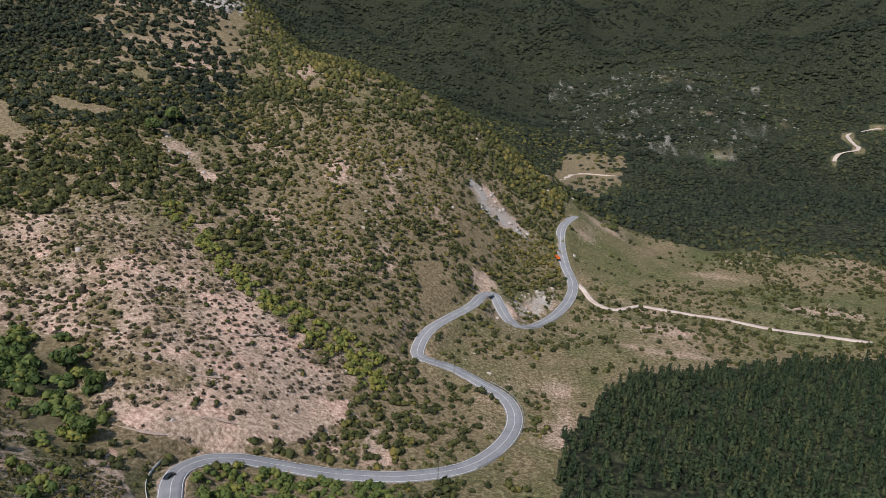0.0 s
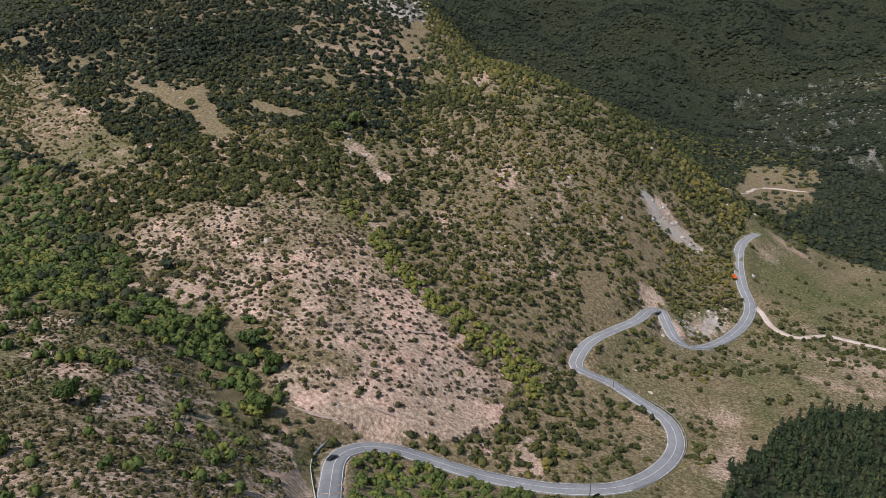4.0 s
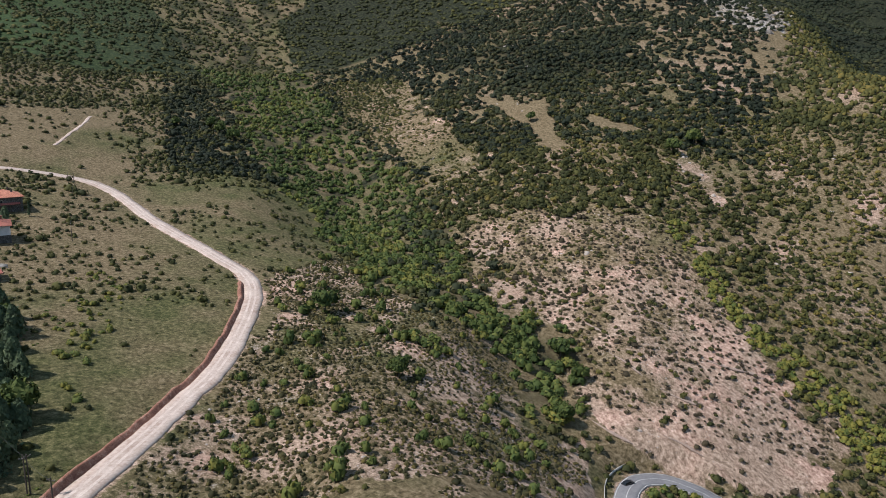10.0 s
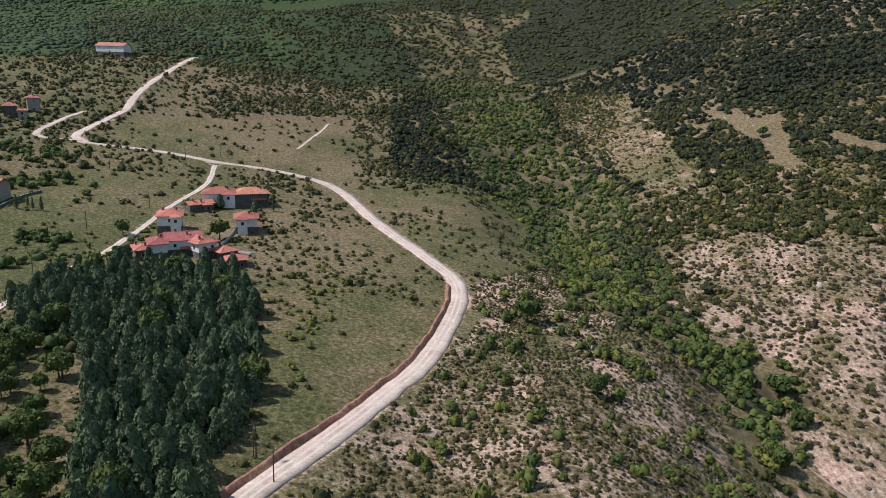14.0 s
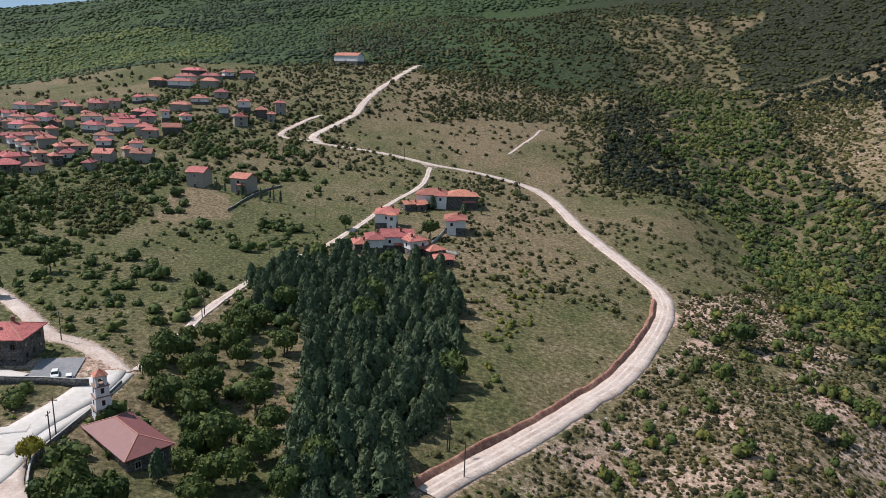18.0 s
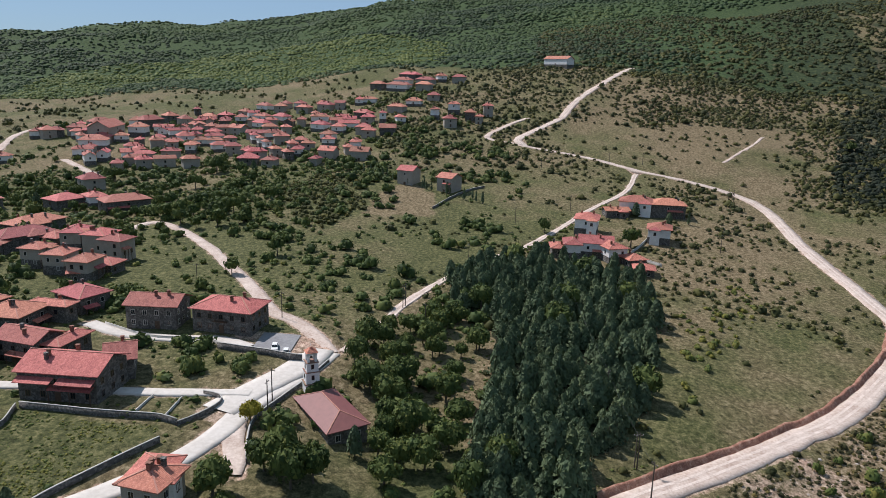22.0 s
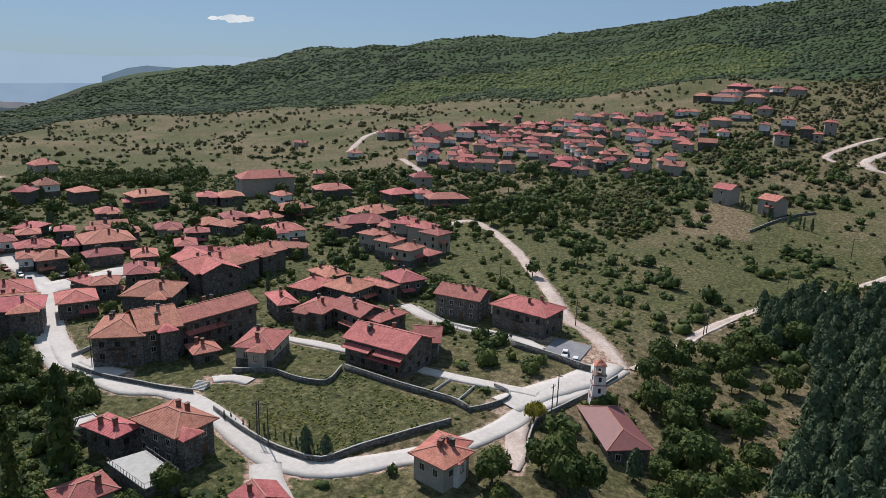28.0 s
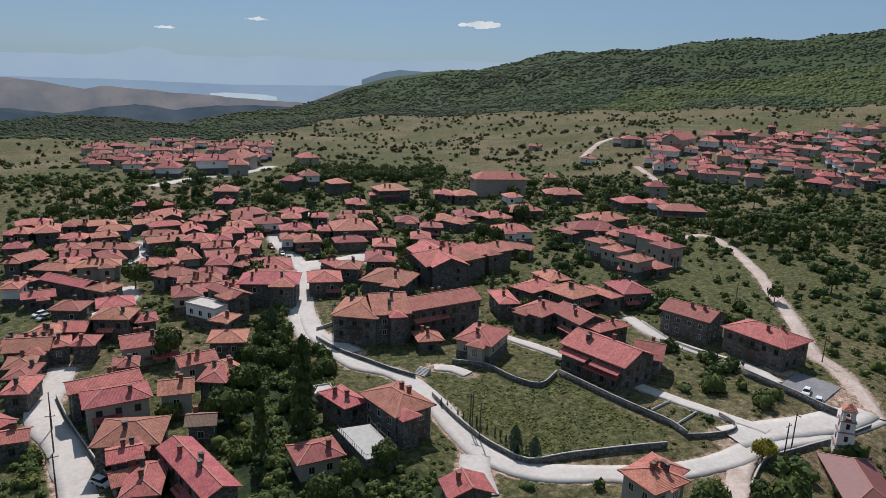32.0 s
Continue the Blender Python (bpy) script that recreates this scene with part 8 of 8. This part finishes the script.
al = ROADS["asphalt_road"][0]
near_i = lambda px, py: int(np.argmin(np.hypot(al[:, 0] - px, al[:, 1] - py)))
guard_rail(near_i(12.0, 224.5), near_i(19.2, 296.1), -1)
guard_rail(near_i(39.6, 369.6), near_i(82.6, 427.7), -1)

# cars
cp = (-78.1, 183.0)
car(cp[0], cp[1], 75, "black")
for (px, py), turn, colour in (((-146.5, -234.7), 70, "white"), ((-144.6, -226.8), 60, "silver"), ((-54.8, -219.2), 20, "white"), ((-54.8, -215.2), 25, "silver"), ((-37.1, -120.5), 110, "white"),
                               ((-138.7, -253.9), 40, "black"), ((-148.4, -246.0), 80, "red"), ((-175.5, -47.4), 10, "white"), ((-172.6, -43.7), 12, "white"), ((-84.5, -248.5), 150, "silver"),
                               ((-205.2, -451.5), 150, "white"), ((-216.0, -449.3), 150, "silver"), ((-228.8, -450.4), 150, "white"), ((-152.3, -219.7), 20, "black"), ((-157.4, -219.4), 25, "white")):
    car(px, py, turn, colour)

# potted cypresses along the street and rows of vines in the valley
for k in range(17):
    a = k / 16
    p, q = Vector((-101.6, -99.2)), Vector((-101.1, -71.4))
    m = p.lerp(q, a)
    tree(m.x + hr.uniform(-0.3, 0.3), m.y + hr.uniform(-0.3, 0.3), hr.uniform(1.6, 2.4), "cypress", "street cypresses")
vx, vy = scatter(-30, -4, 380, 560, 0.25, lambda x, y, az, r: inside("vineyard", x, y) * (np.abs((x * 0.9 + y * 0.45) % 5.0 - 2.5) < 0.7))
plant("vine_rows", LOWBUSH, vx, vy, rng.uniform(0.5, 0.8, len(vx)), M_LEAF, "rows of vines on the valley floor", "vines")

# pale stones and outcrops strewn over the bare slopes
STONE = [(ICO_V * (0.7 + 0.5 * np.random.default_rng(300 + k).random((12, 1))) * [1, 0.8, 0.6], ICO_F) for k in range(6)]
sx, sy = scatter(6, 62, 70, 420, 0.11, lambda x, y, az, r: any_in(("scar", "rocky"), x, y) * np.clip(0.4 + fbm(x, y, 14, 2, 95), 0, 1))
M_BOULDER = plain("pale_boulder", [(0.3, (0.20, 0.17, 0.145)), (0.5, (0.40, 0.35, 0.31)), (0.7, (0.58, 0.53, 0.48))], 1.5, 0.9, 0.5, 0.1)
plant("loose_stones", STONE, sx, sy, rng.uniform(0.12, 0.45, len(sx)) * np.where(rng.random(len(sx)) < 0.06, 2.6, 1), M_BOULDER, "pale stones strewn over bare slopes", "stones", None, (0.6, 1.0), 0.25)
sx, sy = scatter(-12, 44, 300, 900, 0.03, lambda x, y, az, r: any_in(("cliff", "crag", "quarry", "cutting", "streak"), x, y) * 1.0 + 0.03)
plant("rock_outcrops", STONE, sx, sy, rng.uniform(0.6, 2.6, len(sx)), M_BOULDER, "grey rock outcrops on the mountain side", "rocks", None, (0.7, 1.4), 0.3)


# steps from the street up to the meadow path
sa, sb = Vector((-108.7, -114.0)), Vector((-114.6, -115.4))
stairs = new("stone_steps")
stairs.matrix_world = Matrix.Translation((sa.x, sa.y, level(sa.x, sa.y))) @ Matrix.Rotation(math.atan2(sb.y - sa.y, sb.x - sa.x), 4, "Z")
tagged(stairs, "short flight of pale stone steps beside the meadow wall", "steps")
for k in range(7):
    bm = bmesh.new()
    bm_box(bm, k * 0.36, -1.6, -0.6, (k + 1) * 0.36 - 0.01, 1.6, 0.17 * (k + 1))
    part("step", bm, M_COPING, stairs)


# jutting rock ledges across the earth scar
M_CRUST = plain("earth_crust", [(0.34, (0.20, 0.145, 0.115)), (0.5, (0.33, 0.25, 0.205)), (0.66, (0.46, 0.37, 0.31))], 0.7, 0.95, 0.6, 0.15)


def rock_ledge(points, deep=1.0):
    line = smooth_line(points, 1.2)
    n = len(line)
    down = -line / np.linalg.norm(line, axis=1, keepdims=True)
    jig = vnoise(np.arange(n) / 1.6, line[:, 0] * 0, 131)[:, None]
    taper = np.clip(np.minimum(np.arange(n), np.arange(n)[::-1]) / 2.5, 0.12, 1)[:, None]
    z = ground_height(line[:, 0], line[:, 1])[:, None]
    rows = []
    for off, up in ((-1.6, 0.10), (0.2, 0.32), (deep, 0.22), (deep - 0.05, -0.08), (0.0, -0.35), (-1.0, -0.8)):
        p = line + down * (off + 0.5 * jig) * taper
        rows.append(np.concatenate([p, z + up * taper + 0.25 * jig * (up > 0)], 1))
    ob = mesh_object("rock_ledge", np.stack(rows, 1).reshape(-1, 3), grid_faces(n, 6), M_CRUST)
    return tagged(ob, "undercut ledge of tan earth and rock across the slope", "rock", "rock ledges")


rock_ledge([(-136.7, 245.8), (-128.4, 244.8), (-116.4, 241.1)])
rock_ledge([(-112.4, 232.3), (-104.5, 230.8), (-96.4, 228.6)])
rock_ledge([(-86.2, 260), (-77.2, 265.3), (-66.4, 273.4)])
rock_ledge([(-79.4, 210.9), (-73.6, 213.5), (-67, 214.8)])
rock_ledge([(-89, 228.1), (-82.8, 230.6), (-76.1, 234.1)])
rock_ledge([(-113.7, 262.2), (-105.8, 266)])
rock_ledge([(-99, 197.4), (-91.7, 197.8), (-84.8, 199.2)])
rock_ledge([(-162.9, 257.1), (-154.1, 256)])
rock_ledge([(-59.7, 265.2), (-52.1, 267.8)])

M_CRAG = plain("grey_crag", [(0.3, (0.09, 0.085, 0.075)), (0.5, (0.19, 0.175, 0.155)), (0.7, (0.32, 0.29, 0.26))], 0.6, 0.9, 0.6, 0.2)
sx, sy = scatter(-32, -4, 880, 1560, 0.0030, lambda x, y, az, r: inside("terraces", x, y) * 1.0)
plant("terrace_rocks", STONE, sx, sy, rng.uniform(1.4, 3.6, len(sx)), M_CRAG, "pale rocks and old terrace walls on the wooded mountain", "rocks", None, (0.6, 1.2), 0.2)
sx, sy = scatter(4, 26, 600, 900, 0.012, lambda x, y, az, r: inside("crag", x, y) * 1.0)
plant("crag_rocks", STONE, sx, sy, rng.uniform(1.5, 4.5, len(sx)), M_CRAG, "grey crags on the mountain crest", "rocks", None, (0.9, 1.8), 0.2)


# orange lorry parked beside the mountain road
def lorry(x, y, turn):
    thing = new("lorry")
    thing.matrix_world = Matrix.Translation((x, y, level(x, y) + 0.05)) @ Matrix.Rotation(radians(turn), 4, "Z")
    tagged(thing, "orange works lorry parked beside the mountain road", "lorry")
    bm = bmesh.new()
    bm_solid(bm, [(1.3, -1.1, 0.6), (3.1, -1.1, 0.6), (3.1, 1.1, 0.6), (1.3, 1.1, 0.6), (1.3, -1.05, 2.5), (2.7, -1.05, 2.5), (2.7, 1.05, 2.5), (1.3, 1.05, 2.5)],
             [(3, 2, 1, 0), (4, 5, 6, 7), (0, 1, 5, 4), (1, 2, 6, 5), (2, 3, 7, 6), (3, 0, 4, 7)])
    part("cab", bm, M_PAINT["orange"], thing)
    bm = bmesh.new()
    bm_box(bm, -3.2, -1.15, 0.95, 1.1, 1.15, 1.1)
    for q in (-1, 1):
        bm_box(bm, -3.2, min(q * 1.15, q * 1.07), 1.1, 1.1, max(q * 1.15, q * 1.07), 2.0)
    bm_box(bm, 1.02, -1.07, 1.1, 1.1, 1.07, 2.2)
    part("load_bed", bm, M_PAINT["orange"], thing)
    bm = bmesh.new()
    bm_box(bm, -3.1, -0.5, 0.6, 3.0, 0.5, 0.93)
    part("chassis", bm, M_TYRE, thing)
    bm = bmesh.new()
    bm_solid(bm, [(3.02, -0.95, 1.5), (3.02, 0.95, 1.5), (2.82, 0.95, 2.35), (2.82, -0.95, 2.35), (2.9, -0.95, 1.5), (2.9, 0.95, 1.5), (2.7, 0.95, 2.35), (2.7, -0.95, 2.35)],
             [(0, 1, 2, 3), (7, 6, 5, 4), (0, 4, 5, 1), (1, 5, 6, 2), (2, 6, 7, 3), (3, 7, 4, 0)])
    part("windscreen", bm, M_GLASS, thing)
    for u in (-2.2, 2.1):
        for q in (-0.95, 0.95):
            bm = bmesh.new()
            bmesh.ops.create_cone(bm, cap_ends=True, segments=14, radius1=0.48, radius2=0.48, depth=0.3, matrix=Matrix.Translation((u, q, 0.48)) @ Matrix.Rotation(radians(90), 4, "X"))
            part("wheel", bm, M_TYRE, thing)


lorry(81.5, 481.5, 100)

# rank grass and weeds on the meadow, the gardens and the verges
TUFT = [bush_form(np.random.default_rng(400 + k), 7, 1, 4, 0.55, 0.42) for k in range(6)]
tx, ty = scatter(98, 140, 60, 190, 1.7, lambda x, y, az, r: inside("meadow", x, y) * np.clip(0.6 + 0.9 * fbm(x, y, 9, 3, 141), 0.1, 1))
plant("meadow_weeds", TUFT, tx, ty, rng.uniform(0.14, 0.42, len(tx)), M_LEAF, "rank grass and weeds on the walled meadow", "weeds", np.clip(0.62 + 0.6 * fbm(tx, ty, 16, 2, 142) + 0.15 * rng.normal(size=len(tx)), 0, 1), (0.8, 1.6))
tx, ty = scatter(62, 168, 60, 260, 0.16, lambda x, y, az, r: np.where(any_in(("meadow", "thicket", "grove", "lawn"), x, y), 0, np.clip(0.35 + 0.9 * fbm(x, y, 22, 3, 143), 0, 1)))
plant("verge_weeds", TUFT, tx, ty, rng.uniform(0.25, 0.75, len(tx)), M_LEAF, "tall weeds and grass between the houses", "weeds", np.clip(0.55 + 0.4 * fbm(tx, ty, 30, 2, 144) + 0.2 * rng.normal(size=len(tx)), 0, 1), (0.8, 1.5))
